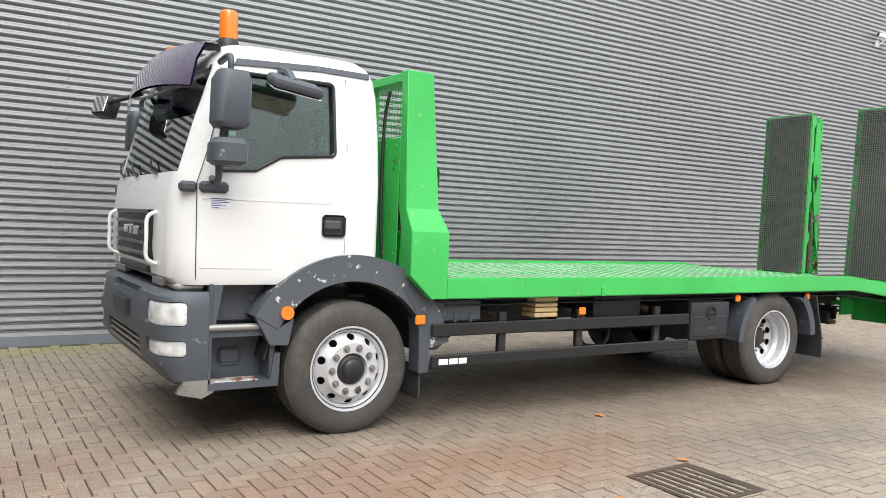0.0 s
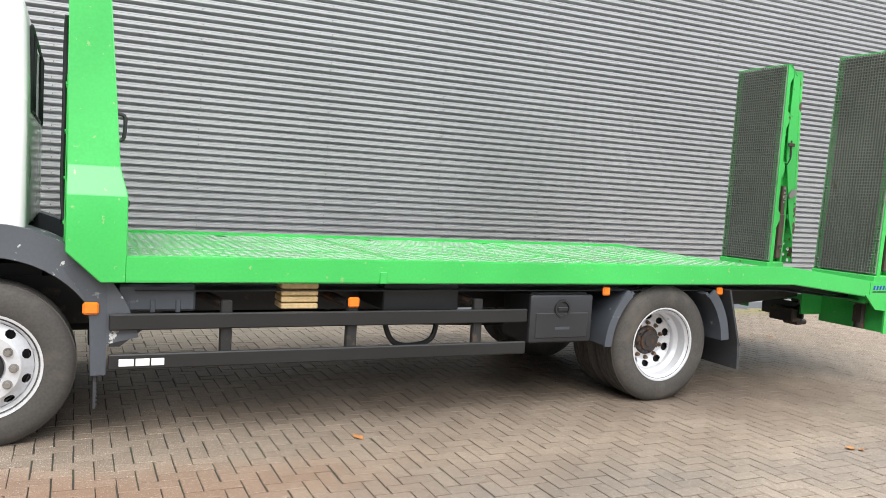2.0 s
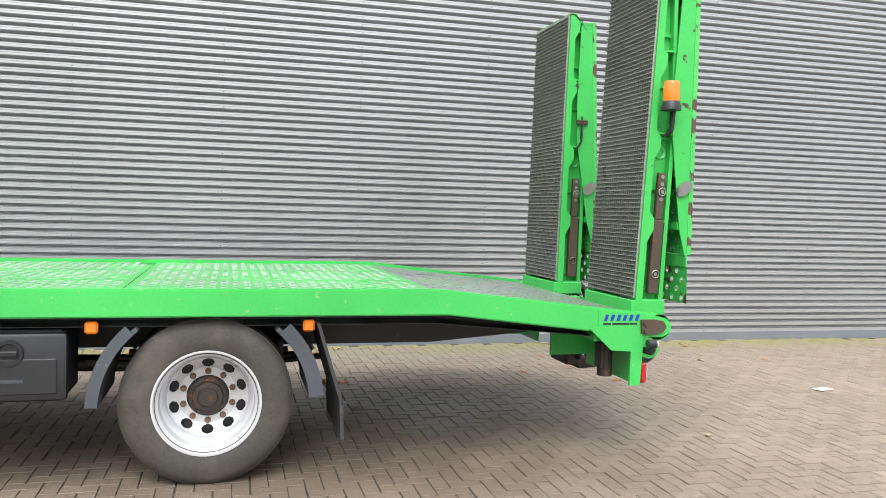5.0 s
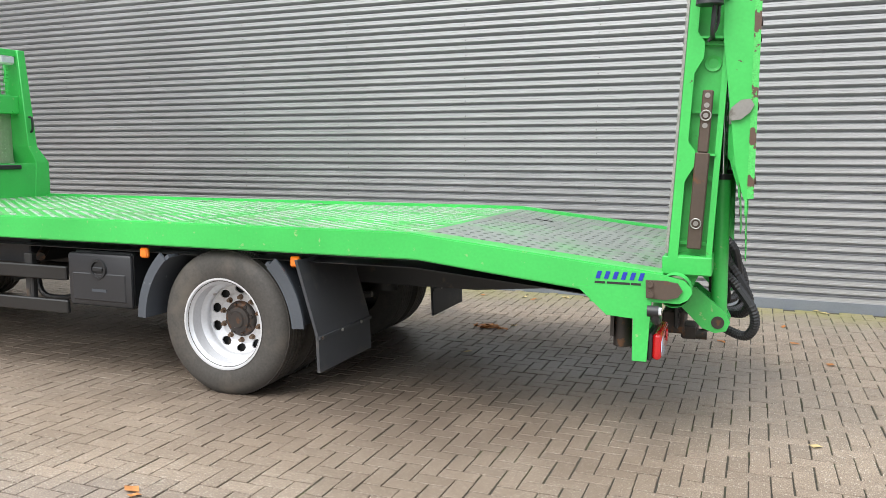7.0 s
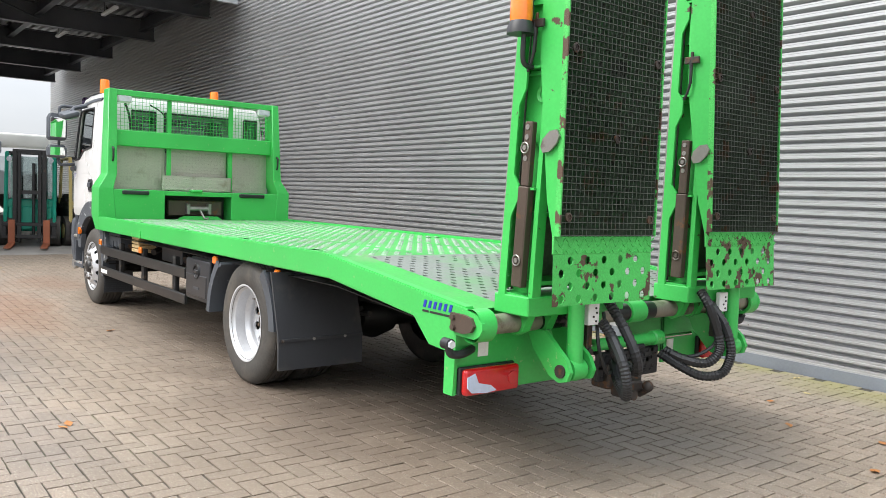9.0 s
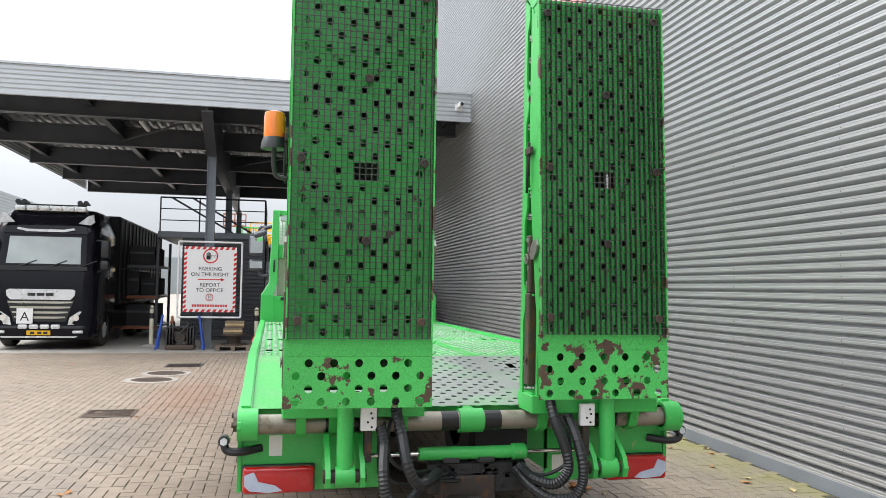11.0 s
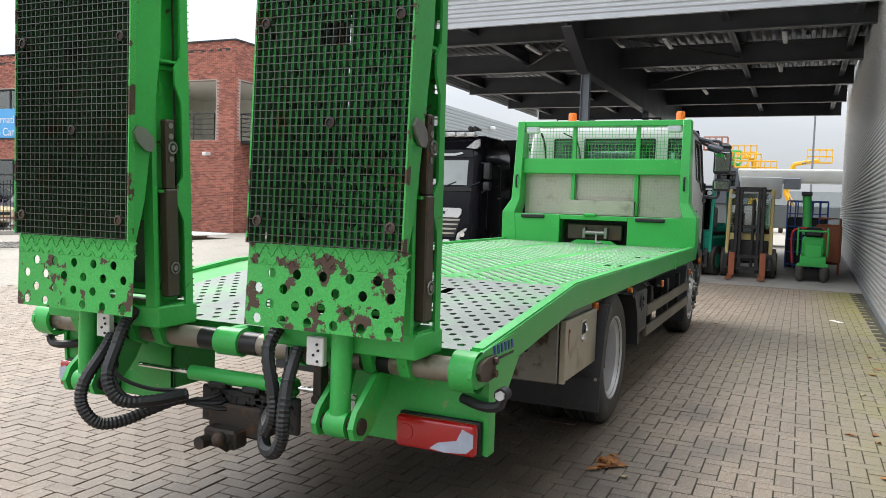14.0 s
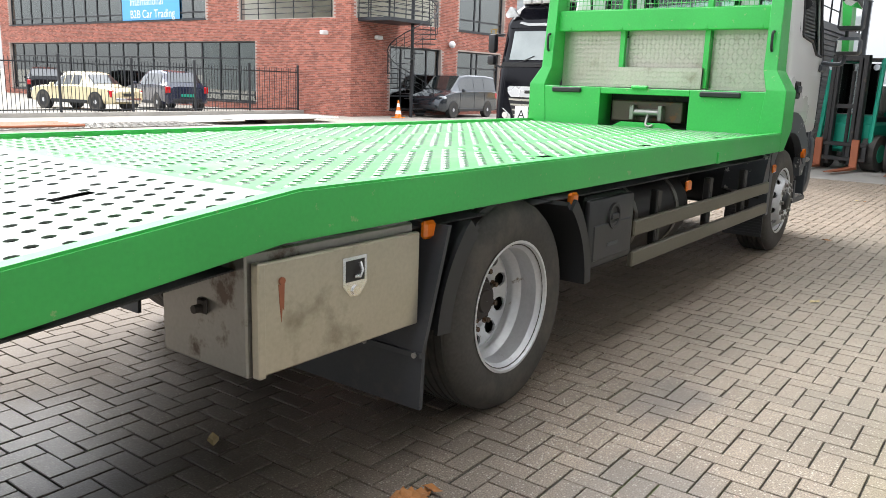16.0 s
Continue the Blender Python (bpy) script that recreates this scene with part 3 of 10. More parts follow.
# ---------------------------------------------------------------- the hall's wall of ribbed sheet
def ribbed(profile, pitch, z0, z1, ax, ay, bx_, by_):
    """Horizontal ribs from (ax, ay) to (bx_, by_), the profile a list of (height in the pitch, depth outwards)."""
    d = Vector((bx_ - ax, by_ - ay, 0)).normalized()
    n = Vector((d.y, -d.x, 0))
    V, F = [], []
    rows = []
    z = z0
    while z < z1:
        for h, o in profile:
            if z + h * pitch < z1:
                rows.append((z + h * pitch, o))
        z += pitch
    for zz, o in rows:
        V += [(ax + n.x * o, ay + n.y * o, zz), (bx_ + n.x * o, by_ + n.y * o, zz)]
    for i in range(len(rows) - 1):
        F.append((2 * i, 2 * i + 1, 2 * i + 3, 2 * i + 2))
    return V, F


RIB = 0.0872
WX0, WX1, WTOP = -28.2, 46.0, 11.3
PROFILE = [(0.0, 0.072), (0.04, 0.076), (0.24, 0.076), (0.27, 0.073), (0.31, 0.073), (0.34, 0.076), (0.50, 0.076), (0.54, 0.070), (0.59, 0.012), (0.68, 0.010)]
wall_north = thing("wall_north", (0, 3.6, 0), "tall hall wall of silver horizontally ribbed steel sheet", "wall", kind="structure")
V, F = ribbed(PROFILE, RIB, 0.10, WTOP, WX0, wall_y(WX0), WX1, wall_y(WX1))
raw("ribbed_sheet", V, F, CLAD, wall_north)
bm = B()
for a, b_ in ((WX0, -8), (-8, 4), (4, 16), (16, WX1)):
    prism(bm, [(a, wall_y(a) - 0.085), (b_, wall_y(b_) - 0.085), (b_, wall_y(b_) + 0.02), (a, wall_y(a) + 0.02)], "z", -0.02, 0.105)
part("base_strip", bm, GREY_S, wall_north, "plain grey strip at the foot of the sheet")
bm = B()
prism(bm, [(WX0, wall_y(WX0) + 0.02), (WX1, wall_y(WX1) + 0.02), (WX1, wall_y(WX1) + 12), (WX0, wall_y(WX0) + 12)], "z", 0, WTOP)
part("hall_body", bm, CLAD_D, wall_north)
bm = B()
prism(bm, [(WX0 - 0.05, wall_y(WX0) - 0.06), (WX1, wall_y(WX1) - 0.06), (WX1, wall_y(WX1) + 0.1), (WX0 - 0.05, wall_y(WX0) + 0.1)], "z", WTOP - 0.02, WTOP + 0.08)
part("roof_edge", bm, FRAME_D, wall_north)


def screws():
    V, F = [], []
    rng = np.random.RandomState(2)
    x = -26.4
    cols = []
    while x < 30:
        cols.append(x)
        x += 1.565
    for ci, x in enumerate(cols):
        z, k = 0.10 + RIB * 0.2, 0
        while z < 9:
            if (k + ci) % 2 == 0 or rng.rand() < 0.35:
                y = wall_y(x) - 0.0785
                o = len(V)
                r = 0.006
                dx = rng.uniform(-0.01, 0.01)
                V += [(x + dx + r * math.cos(a), y, z + r * math.sin(a)) for a in np.linspace(0, 2 * math.pi, 7)[:6]]
                F.append(tuple(o + q for q in range(6)))
            z += RIB
            k += 1
    return V, F


V, F = screws()
tagged(raw("sheet_screws", V, F, HUB, wall_north), kind="stuff")
# vertical laps where the sheets meet, proud of the ribs by a sheet's thickness
for x in np.arange(-21.7, 30, 6.26):
    V, F = ribbed([(h, o + 0.0025) for h, o in PROFILE], RIB, 0.10, WTOP, x, wall_y(x), x + 0.07, wall_y(x + 0.07))
    raw("sheet_lap", V, F, CLAD, wall_north)


def wall_camera(x, z, turn, label):
    y = wall_y(x)
    c = thing("security_camera", (x, y, z), label, "camera", "cameras on the hall wall")
    bm = B()
    bx(bm, x - 0.06, x + 0.06, y - 0.12, y - 0.065, z - 0.10, z + 0.05, 0.01)
    part("wall_bracket", bm, WHITE, c)
    bm = B()
    tube(bm, curve([(x, y - 0.08, z - 0.04), (x + 0.02, y - 0.18, z - 0.02), (x + 0.03, y - 0.22, z + 0.06)], 4), 0.022)
    part("arm", bm, WHITE, c)
    m = Matrix.Translation((x + 0.04, y - 0.24, z + 0.12)) @ pose(0, 0, 0, 0, 12, turn)
    bm = B()
    bx(bm, -0.16, 0.18, -0.05, 0.05, -0.05, 0.05, 0.02, m, 2)
    bx(bm, -0.18, 0.24, -0.06, 0.06, 0.045, 0.06, 0.004, m)
    part("housing", bm, WHITE, c, "white weatherproof housing with a sun shield")
    bm = B()
    cyl(bm, m @ Vector((-0.16, 0, 0)), m @ Vector((-0.175, 0, 0)), 0.038)
    part("lens", bm, SIGN_K, c)


wall_camera(15.0, 3.02, 20, "white security camera on the ribbed hall wall")
wall_camera(14.55, 5.85, -30, "white security camera high on the hall wall")

# the flood lamp and the large letters on the wall
lamp = thing("flood_lamp", (3.6, wall_y(3.6), 6.0), "black flood lamp bracketed to the hall wall", "lamp")
bm = B()
m = Matrix.Translation((3.6, wall_y(3.6) - 0.55, 5.85)) @ pose(0, 0, 0, -25, 0, 0)
bx(bm, -0.24, 0.24, -0.16, 0.16, -0.06, 0.06, 0.02, m)
part("housing", bm, BLACK_P, lamp)
bm = B()
tube(bm, [(3.6, wall_y(3.6), 6.0), (3.6, wall_y(3.6) - 0.45, 5.95)], 0.025)
part("bracket", bm, BLACK_P, lamp)

# the firm's name stands for plain upright shapes of the letters' size
x = -1.4
for w, h in ((0.62, 0.92), (0.40, 0.62), (0.46, 0.95), (0.36, 0.60), (0.16, 0.16), (0.0, 0.0), (0.78, 1.30), (0.5, 0.85), (0.22, 1.2), (0.5, 0.85), (0.5, 1.2), (0.5, 0.85), (0.2, 1.2), (0.45, 0.85)):
    w *= 1.35
    if w > 0:
        t = thing("wall_letter", (x, wall_y(x), 6.08), "flat faded pink letter shape fixed to the wall", "letter", "letters on the hall wall")
        bm = B()
        y1 = wall_y(x) - 0.074
        if w < 0.2:
            bx(bm, x, x + w, y1 - 0.05, y1, 6.08, 6.08 + h, 0.05)
        else:
            s = 0.26 if h < 1 else 0.32
            bx(bm, x, x + s, y1 - 0.05, y1, 6.08, 6.08 + h, 0.03)
            bx(bm, x + w - s, x + w, y1 - 0.05, y1, 6.08, 6.08 + h * (0.66 if h < 1 else 1.0), 0.03)
            bx(bm, x + s - 0.01, x + w - s + 0.01, y1 - 0.048, y1, 6.08 + h * 0.42, 6.08 + h * 0.42 + 0.12)
        part("letter_face", bm, PINK, t)
    x += w + 0.14 if w else 0.45


# ---------------------------------------------------------------- the lorry
def rounded(xf, xr, hw, rf, rr, k=5):
    """A plan outline: a rectangle from xf to xr and from -hw to hw, with rounded front and rear corners."""
    out = []
    for cx, cy, r, a0 in ((xf + rf, -hw + rf, rf, 180), (xr - rr, -hw + rr, rr, 270), (xr - rr, hw - rr, rr, 0), (xf + rf, hw - rf, rf, 90)):
        for i in range(k + 1):
            a = radians(a0 + 90 * i / k)
            out.append((cx + r * math.cos(a), cy + r * math.sin(a)))
    return out


def loft(bm, levels, y0=0.0, k=5, m=None):
    """A closed body through plan outlines: rows of height, front, rear, half width, front and rear corner radius."""
    rings = []
    for z, xf, xr, hw, rf, rr in levels:
        ring = []
        for x, y in rounded(xf, xr, hw, rf, rr, k):
            v = Vector((x, y + y0, z))
            ring.append(bm.verts.new(m @ v if m is not None else v))
        rings.append(ring)
    n = len(rings[0])
    fs = [bm.faces.new(rings[0][::-1]), bm.faces.new(rings[-1])]
    for p, q in zip(rings, rings[1:]):
        for i in range(n):
            fs.append(bm.faces.new((p[i], p[(i + 1) % n], q[(i + 1) % n], q[i])))
    bmesh.ops.recalc_face_normals(bm, faces=fs)
    return bm


def carve(bm, cutters):
    """The mesh less each of the cutters."""
    me = bpy.data.meshes.new("carved")
    bm.to_mesh(me)
    bm.free()
    ob = new("carved", me)
    extra = []
    for c in cutters:
        cm = bpy.data.meshes.new("cutter")
        c.to_mesh(cm)
        c.free()
        co = new("cutter", cm)
        extra.append(co)
        mod = ob.modifiers.new("cut", "BOOLEAN")
        mod.operation, mod.solver, mod.object = "DIFFERENCE", "EXACT", co
    got = bpy.data.meshes.new_from_object(ob.evaluated_get(bpy.context.evaluated_depsgraph_get()))
    for o in (ob, *extra):
        bpy.data.objects.remove(o)
    res = B()
    res.from_mesh(got)
    bpy.data.meshes.remove(got)
    return res


def ring_section(bm, c, r0, r1, a0, a1, y0, y1, n=16):
    """Part of a ring round the y axis: from radius r0 to r1, from angle a0 to a1."""
    A = [radians(a0 + (a1 - a0) * i / n) for i in range(n + 1)]
    pts = [(c[0] + r1 * math.cos(a), c[1] + r1 * math.sin(a)) for a in A] + [(c[0] + r0 * math.cos(a), c[1] + r0 * math.sin(a)) for a in reversed(A)]
    return prism(bm, pts, "y", y0, y1)


truck = thing("flatbed_truck", (0, 0, 0), "white-cabbed flatbed lorry with a green low deck and raised loading ramps", "truck")

# ---- cab
CAB = [(1.13, -1.23, 0.20, 1.10, 0.16, 0.05), (1.17, -1.27, 0.20, 1.115, 0.20, 0.05), (1.35, -1.29, 0.20, 1.12, 0.22, 0.05), (1.60, -1.285, 0.20, 1.12, 0.22, 0.05),
       (1.80, -1.26, 0.20, 1.12, 0.22, 0.05), (1.88, -1.24, 0.20, 1.118, 0.22, 0.05), (2.20, -1.155, 0.195, 1.10, 0.20, 0.06), (2.50, -1.07, 0.185, 1.075, 0.18, 0.08),
       (2.62, -1.03, 0.17, 1.06, 0.17, 0.10), (2.70, -0.985, 0.14, 1.03, 0.17, 0.12), (2.75, -0.92, 0.09, 0.97, 0.17, 0.13), (2.78, -0.80, -0.02, 0.85, 0.17, 0.14), (2.80, -0.55, -0.2, 0.6, 0.15, 0.1)]
INNER = [(1.30, -1.20, 0.14, 1.05, 0.16, 0.03), (1.88, -1.17, 0.14, 1.055, 0.16, 0.03), (2.50, -1.0, 0.125, 1.01, 0.12, 0.05), (2.68, -0.90, 0.08, 0.95, 0.12, 0.06)]
inner = B(); loft(inner, INNER)
arch = B(); cyl(arch, (0.0, -1.5, 0.50), (0.0, 1.5, 0.50), 0.845, 48)
screen = B()
prism(screen, [(-1.6, 1.88), (-1.12, 1.865), (-0.93, 2.56), (-1.4, 2.60)], "y", -0.98, 0.98)
WIN = [(-0.985, 1.885), (-0.75, 1.90), (-0.57, 2.005), (-0.19, 2.04), (-0.17, 2.06), (-0.185, 2.53), (-0.205, 2.55), (-0.86, 2.545), (-0.905, 2.45)]
side = B(); prism(side, WIN, "y", -1.5, -0.9)
side2 = B(); prism(side2, WIN, "y", 0.9, 1.5)
rear_a = B(); bx(rear_a, 0.05, 0.4, -0.30, 0.62, 2.02, 2.53)
rear_b = B(); bx(rear_b, 0.05, 0.4, -0.72, -0.42, 2.02, 2.53)
rear_c = B(); bx(rear_c, 0.05, 0.4, 0.80, 0.99, 2.02, 2.53)
shell = B(); loft(shell, CAB)
bm = carve(shell, [inner, arch, screen, side, side2, rear_a, rear_b, rear_c])
cab = part("cab", bm, WHITE, truck, "white painted steel cab", 28)


def cab_hw(z):
    rows = CAB
    for a, b_ in zip(rows, rows[1:]):
        if a[0] <= z <= b_[0]:
            t = (z - a[0]) / (b_[0] - a[0])
            return a[3] + (b_[3] - a[3]) * t
    return rows[0][3]


def on_side(bm, pts, s, out, thick):
    """A plate on the cab's flank, which leans in towards the roof."""
    lo = [bm.verts.new((x, s * (cab_hw(z) + out), z)) for x, z in pts]
    hi = [bm.verts.new((x, s * (cab_hw(z) + out - thick), z)) for x, z in pts]
    fs = [bm.faces.new(lo), bm.faces.new(hi[::-1])]
    for i in range(len(pts)):
        j = (i + 1) % len(pts)
        fs.append(bm.faces.new((lo[j], lo[i], hi[i], hi[j])))
    bmesh.ops.recalc_face_normals(bm, faces=fs)
    return bm


def side_frame(s):
    bm = B()
    for i in range(len(WIN)):
        a, c = WIN[i], WIN[(i + 1) % len(WIN)]
        tube(bm, [(a[0], s * (cab_hw(a[1]) + 0.002), a[1]), (c[0], s * (cab_hw(c[1]) + 0.002), c[1])], 0.014, 6)
    return bm


for s in (-1, 1):
    bm = B(); on_side(bm, WIN, s, -0.022, 0.006)
    pane = part("door_window", bm, PANE, truck, "dark reflecting side window")
    part("window_seal", side_frame(s), BLACK_P, pane)
    # door: joints round it, handle, step recess above the arch
    bm = B()
    edge = [(-1.125, 1.17), (-1.135, 1.80), (-1.06, 2.05), (-0.93, 2.58)]
    for a, c in zip(edge, edge[1:]):
        tube(bm, [(a[0], s * (cab_hw(a[1]) - 0.0005), a[1]), (c[0], s * (cab_hw(c[1]) - 0.0005), c[1])], 0.003, 5)
    edge = [(-0.075, 1.35), (-0.075, 2.10), (-0.09, 2.60)]
    for a, c in zip(edge, edge[1:]):
        tube(bm, [(a[0], s * (cab_hw(a[1]) - 0.0005), a[1]), (c[0], s * (cab_hw(c[1]) - 0.0005), c[1])], 0.003, 5)
    part("door_joint", bm, FRAME_D, truck)
    bm = B(); bx(bm, -0.255, -0.075, s * 1.112, s * 1.128, 1.465, 1.625, 0.02)
    h = part("door_handle", bm, BLACK_P, truck, "black recessed door handle")
    bm = B(); bx(bm, -0.245, -0.115, s * 1.128, s * 1.15, 1.52, 1.585, 0.01)
    part("grip", bm, GREY_P, h)
    bm = B(); bx(bm, -1.245, -1.13, s * 1.06, s * 1.135, 1.735, 1.805, 0.02)
    bx(bm, -1.125, -0.93, s * 1.11, s * 1.15, 1.735, 1.81, 0.02)
    part("indicator_housing", bm, GREY_P, truck)
    bm = B()
    on_side(bm, [(-0.90, 2.595), (-0.3, 2.63), (0.10, 2.625), (0.10, 2.665), (-0.3, 2.67), (-0.88, 2.64)], s, 0.012, 0.03)
    part("rain_gutter", bm, GREY_P, truck)
    # pressed line along the door
    bm = B()
    on_side(bm, [(-1.10, 1.695), (-0.20, 1.70), (-0.20, 1.706), (-1.10, 1.701)], s, 0.003, 0.006)
    on_side(bm, [(-1.10, 1.243), (-0.62, 1.238), (-0.62, 1.244), (-1.10, 1.249)], s, 0.003, 0.006)
    part("door_pressing", bm, WHITE, truck)

bm = B()
on_side(bm, [(-1.05, 1.635), (-0.91, 1.64), (-0.91, 1.715), (-1.05, 1.71)], -1, 0.003, 0.002)
note = part("paper_note", bm, PAPER, truck, "white paper note taped to the door")
bm = B()
for i in range(6):
    w = (0.11, 0.09, 0.12, 0.07, 0.1, 0.05)[i]
    z = 1.702 - 0.0115 * i
    bx(bm, -1.04, -1.04 + w, -(cab_hw(z) + 0.0045), -(cab_hw(z) + 0.0035), z - 0.004, z)
part("writing_bars", bm, BLUE_T, note)

bm = B()
prism(bm, [(-1.215, 1.875), (-1.205, 1.875), (-1.02, 2.59), (-1.03, 2.59)], "y", -0.985, 0.985)
windscreen = part("windscreen", bm, PANE, truck, "dark tinted windscreen mirroring the ribbed wall")
bm = B()
for s in (-0.55, 0.1, 0.6):
    tube(bm, [(-1.262, s, 1.86), (-1.24, s + 0.30, 1.91), (-1.215, s + 0.42, 1.98)], 0.008, 6)
part("wiper", bm, BLACK_P, windscreen)
for y0, y1 in ((-0.30, 0.62), (-0.72, -0.42), (0.80, 0.99)):
    bm = B(); bx(bm, 0.165, 0.171, y0 - 0.01, y1 + 0.01, 2.01, 2.54)
    w = part("rear_window", bm, PANE, truck, "dark rear cab window")
    bm = B()
    for a, c in (((y0, 2.02), (y1, 2.02)), ((y1, 2.02), (y1, 2.53)), ((y1, 2.53), (y0, 2.53)), ((y0, 2.53), (y0, 2.02))):
        tube(bm, [(0.198, a[0], a[1]), (0.198, c[0], c[1])], 0.012, 6)
    part("window_seal", bm, BLACK_P, w)

# cab interior: seats, wheel, dash
for y in (-0.55, 0.55):
    bm = B()
    bx(bm, -0.35, -0.22, y - 0.24, y + 0.24, 1.5, 2.25, 0.05)
    bx(bm, -0.75, -0.25, y - 0.24, y + 0.24, 1.42, 1.56, 0.05)
    bx(bm, -0.33, -0.24, y - 0.13, y + 0.13, 2.25, 2.42, 0.04)
    part("cab_seat", bm, SEAT, truck)
bm = B(); prism(bm, [(-1.18, 1.35), (-1.15, 1.82), (-0.95, 1.86), (-0.85, 1.70), (-0.92, 1.35)], "y", -1.0, 1.0)
part("dashboard", bm, INSIDE, truck)
bm = B()
c = Vector((-0.78, -0.55, 1.88))
tube(bm, [c + Matrix.Rotation(radians(-28), 3, "Y") @ Vector((0.22 * math.cos(a), 0.22 * math.sin(a), 0)) for a in np.linspace(0, 2 * math.pi, 25)], 0.016, 6)
tube(bm, [c + Vector((0, -0.2, 0)), c + Vector((0, 0.2, 0))], 0.012, 6)
tube(bm, [c, c + Vector((-0.14, 0, -0.28))], 0.03, 8)
part("steering_wheel", bm, BLACK_P, truck)

# roof: visor, beacons
bm = B()
rows = []
for i in range(17):
    t = -1 + 2 * i / 16
    y = 1.02 * t
    bulge = 0.20 * (1 - t * t)
    rows.append([(-0.98 - bulge * 0.3, y, 2.78 - 0.03 * t * t), (-1.08 - bulge * 0.45, y, 2.78 - 0.05 * t * t), (-1.14 - bulge * 0.55, y, 2.67 - 0.06 * t * t), (-1.175 - bulge * 0.6, y, 2.50 - 0.07 * t * t)])
vv = [[bm.verts.new(p) for p in r] for r in rows]
ww = [[bm.verts.new((p[0] + 0.012, p[1], p[2] - 0.012)) for p in r] for r in rows]
for i in range(16):
    for j in range(3):
        bm.faces.new((vv[i][j], vv[i + 1][j], vv[i + 1][j + 1], vv[i][j + 1]))
        bm.faces.new((ww[i][j], ww[i][j + 1], ww[i + 1][j + 1], ww[i + 1][j]))
visor = part("sun_visor", bm, VISOR, truck, "curved violet tinted sun visor over the windscreen")
bm = B()
for y in (-0.95, -0.35, 0.35, 0.95):
    bx(bm, -1.10, -0.96, y - 0.02, y + 0.02, 2.69, 2.735, 0.01)
part("visor_bracket", bm, BLACK_P, visor)


def beacon(x, y, z, h, r, parent):
    bm = B(); lathe(bm, [(0.001, 0), (r * 1.25, 0), (r * 1.2, 0.03), (r * 1.02, 0.06), (0.001, 0.06)], (x, y, z), "z", 20)
    b_ = part("warning_beacon", bm, BLACK_P, parent, "orange warning beacon on a black foot")
    bm = B(); lathe(bm, [(r, 0.055), (r * 1.02, 0.08), (r, h - 0.03), (r * 0.9, h - 0.008), (r * 0.5, h), (0.001, h)], (x, y, z), "z", 20)
    part("lens", bm, ORANGE, b_, "orange plastic lens")


beacon(-0.86, -0.78, 2.755, 0.26, 0.062, truck)
beacon(-0.86, 0.78, 2.755, 0.26, 0.062, truck)


# mirrors
for s in (-1, 1):
    bm = B()
    tube(bm, curve([(-0.99, s * 1.06, 2.60), (-1.0, s * 1.30, 2.60), (-1.0, s * 1.32, 2.50)], 5), 0.022, 8)
    tube(bm, curve([(-1.04, s * 1.12, 1.83), (-1.05, s * 1.30, 1.82), (-1.06, s * 1.32, 1.95)], 5), 0.022, 8)
    tube(bm, [(-1.0, s * 1.32, 2.52), (-1.06, s * 1.32, 1.92)], 0.018, 8)
    arm = part("mirror_arm", bm, GREY_P, truck)
    bm = B(); loft(bm, [(2.14, -1.10, -0.93, 0.095, 0.06, 0.02), (2.17, -1.125, -0.91, 0.115, 0.08, 0.02), (2.44, -1.12, -0.91, 0.115, 0.08, 0.02), (2.495, -1.09, -0.92, 0.09, 0.06, 0.02)], s * 1.36)
    part("mirror_housing", bm, GREY_P, arm, "tall grey mirror housing beaded with rain")
    bm = B(); bx(bm, -0.912, -0.906, s * 1.36 - 0.095, s * 1.36 + 0.095, 2.18, 2.44, 0.002)
    part("mirror_glass", bm, MIRROR, arm)
    bm = B(); loft(bm, [(1.905, -1.10, -0.95, 0.095, 0.06, 0.02), (1.93, -1.135, -0.92, 0.115, 0.08, 0.02), (2.04, -1.13, -0.92, 0.115, 0.08, 0.02), (2.075, -1.10, -0.94, 0.09, 0.06, 0.02)], s * 1.36)
    part("wide_mirror_housing", bm, GREY_P, arm, "low grey wide-angle mirror housing")
    bm = B(); bx(bm, -0.922, -0.916, s * 1.36 - 0.095, s * 1.36 + 0.095, 1.935, 2.045, 0.002)
    part("mirror_glass", bm, MIRROR, arm)
    bm = B()
    mk = Matrix.Translation((-0.56, s * 1.30, 2.47)) @ pose(0, 0, 0, s * -20, 8, 0)
    bx(bm, -0.18, 0.18, -0.10, 0.10, -0.035, 0.035, 0.03, mk, 2)
    tube(bm, [(-0.58, s * 1.08, 2.60), (-0.58, s * 1.22, 2.56), (-0.57, s * 1.29, 2.49)], 0.03, 8)
    k = part("kerb_mirror", bm, GREY_P, truck, "grey kerb mirror over the door window")
    bm = B(); bx(bm, -0.17, 0.17, -0.09, 0.09, -0.043, -0.037, 0.002, mk)
    part("mirror_glass", bm, MIRROR, k)
bm = B()
tube(bm, curve([(-1.06, 1.0, 2.62), (-1.25, 1.15, 2.55), (-1.30, 1.28, 2.54)], 4), 0.02, 8)
mk = Matrix.Translation((-1.30, 1.33, 2.50)) @ pose(0, 0, 0, 0, 20, 30)
bx(bm, -0.07, 0.07, -0.10, 0.10, -0.09, 0.09, 0.03, mk, 2)
fm = part("front_mirror", bm, BLACK_P, truck, "black front mirror on a short arm")
bm = B(); bx(bm, -0.078, -0.072, -0.08, 0.08, -0.075, 0.075, 0.002, mk)
part("mirror_glass", bm, MIRROR, fm)

# grille and front panel
bm = B(); bx(bm, -1.305, -1.20, -0.62, 0.62, 1.24, 1.62, 0.03)
grille = part("grille", bm, BLACK_P, truck, "glossy black radiator grille")
bm = B()
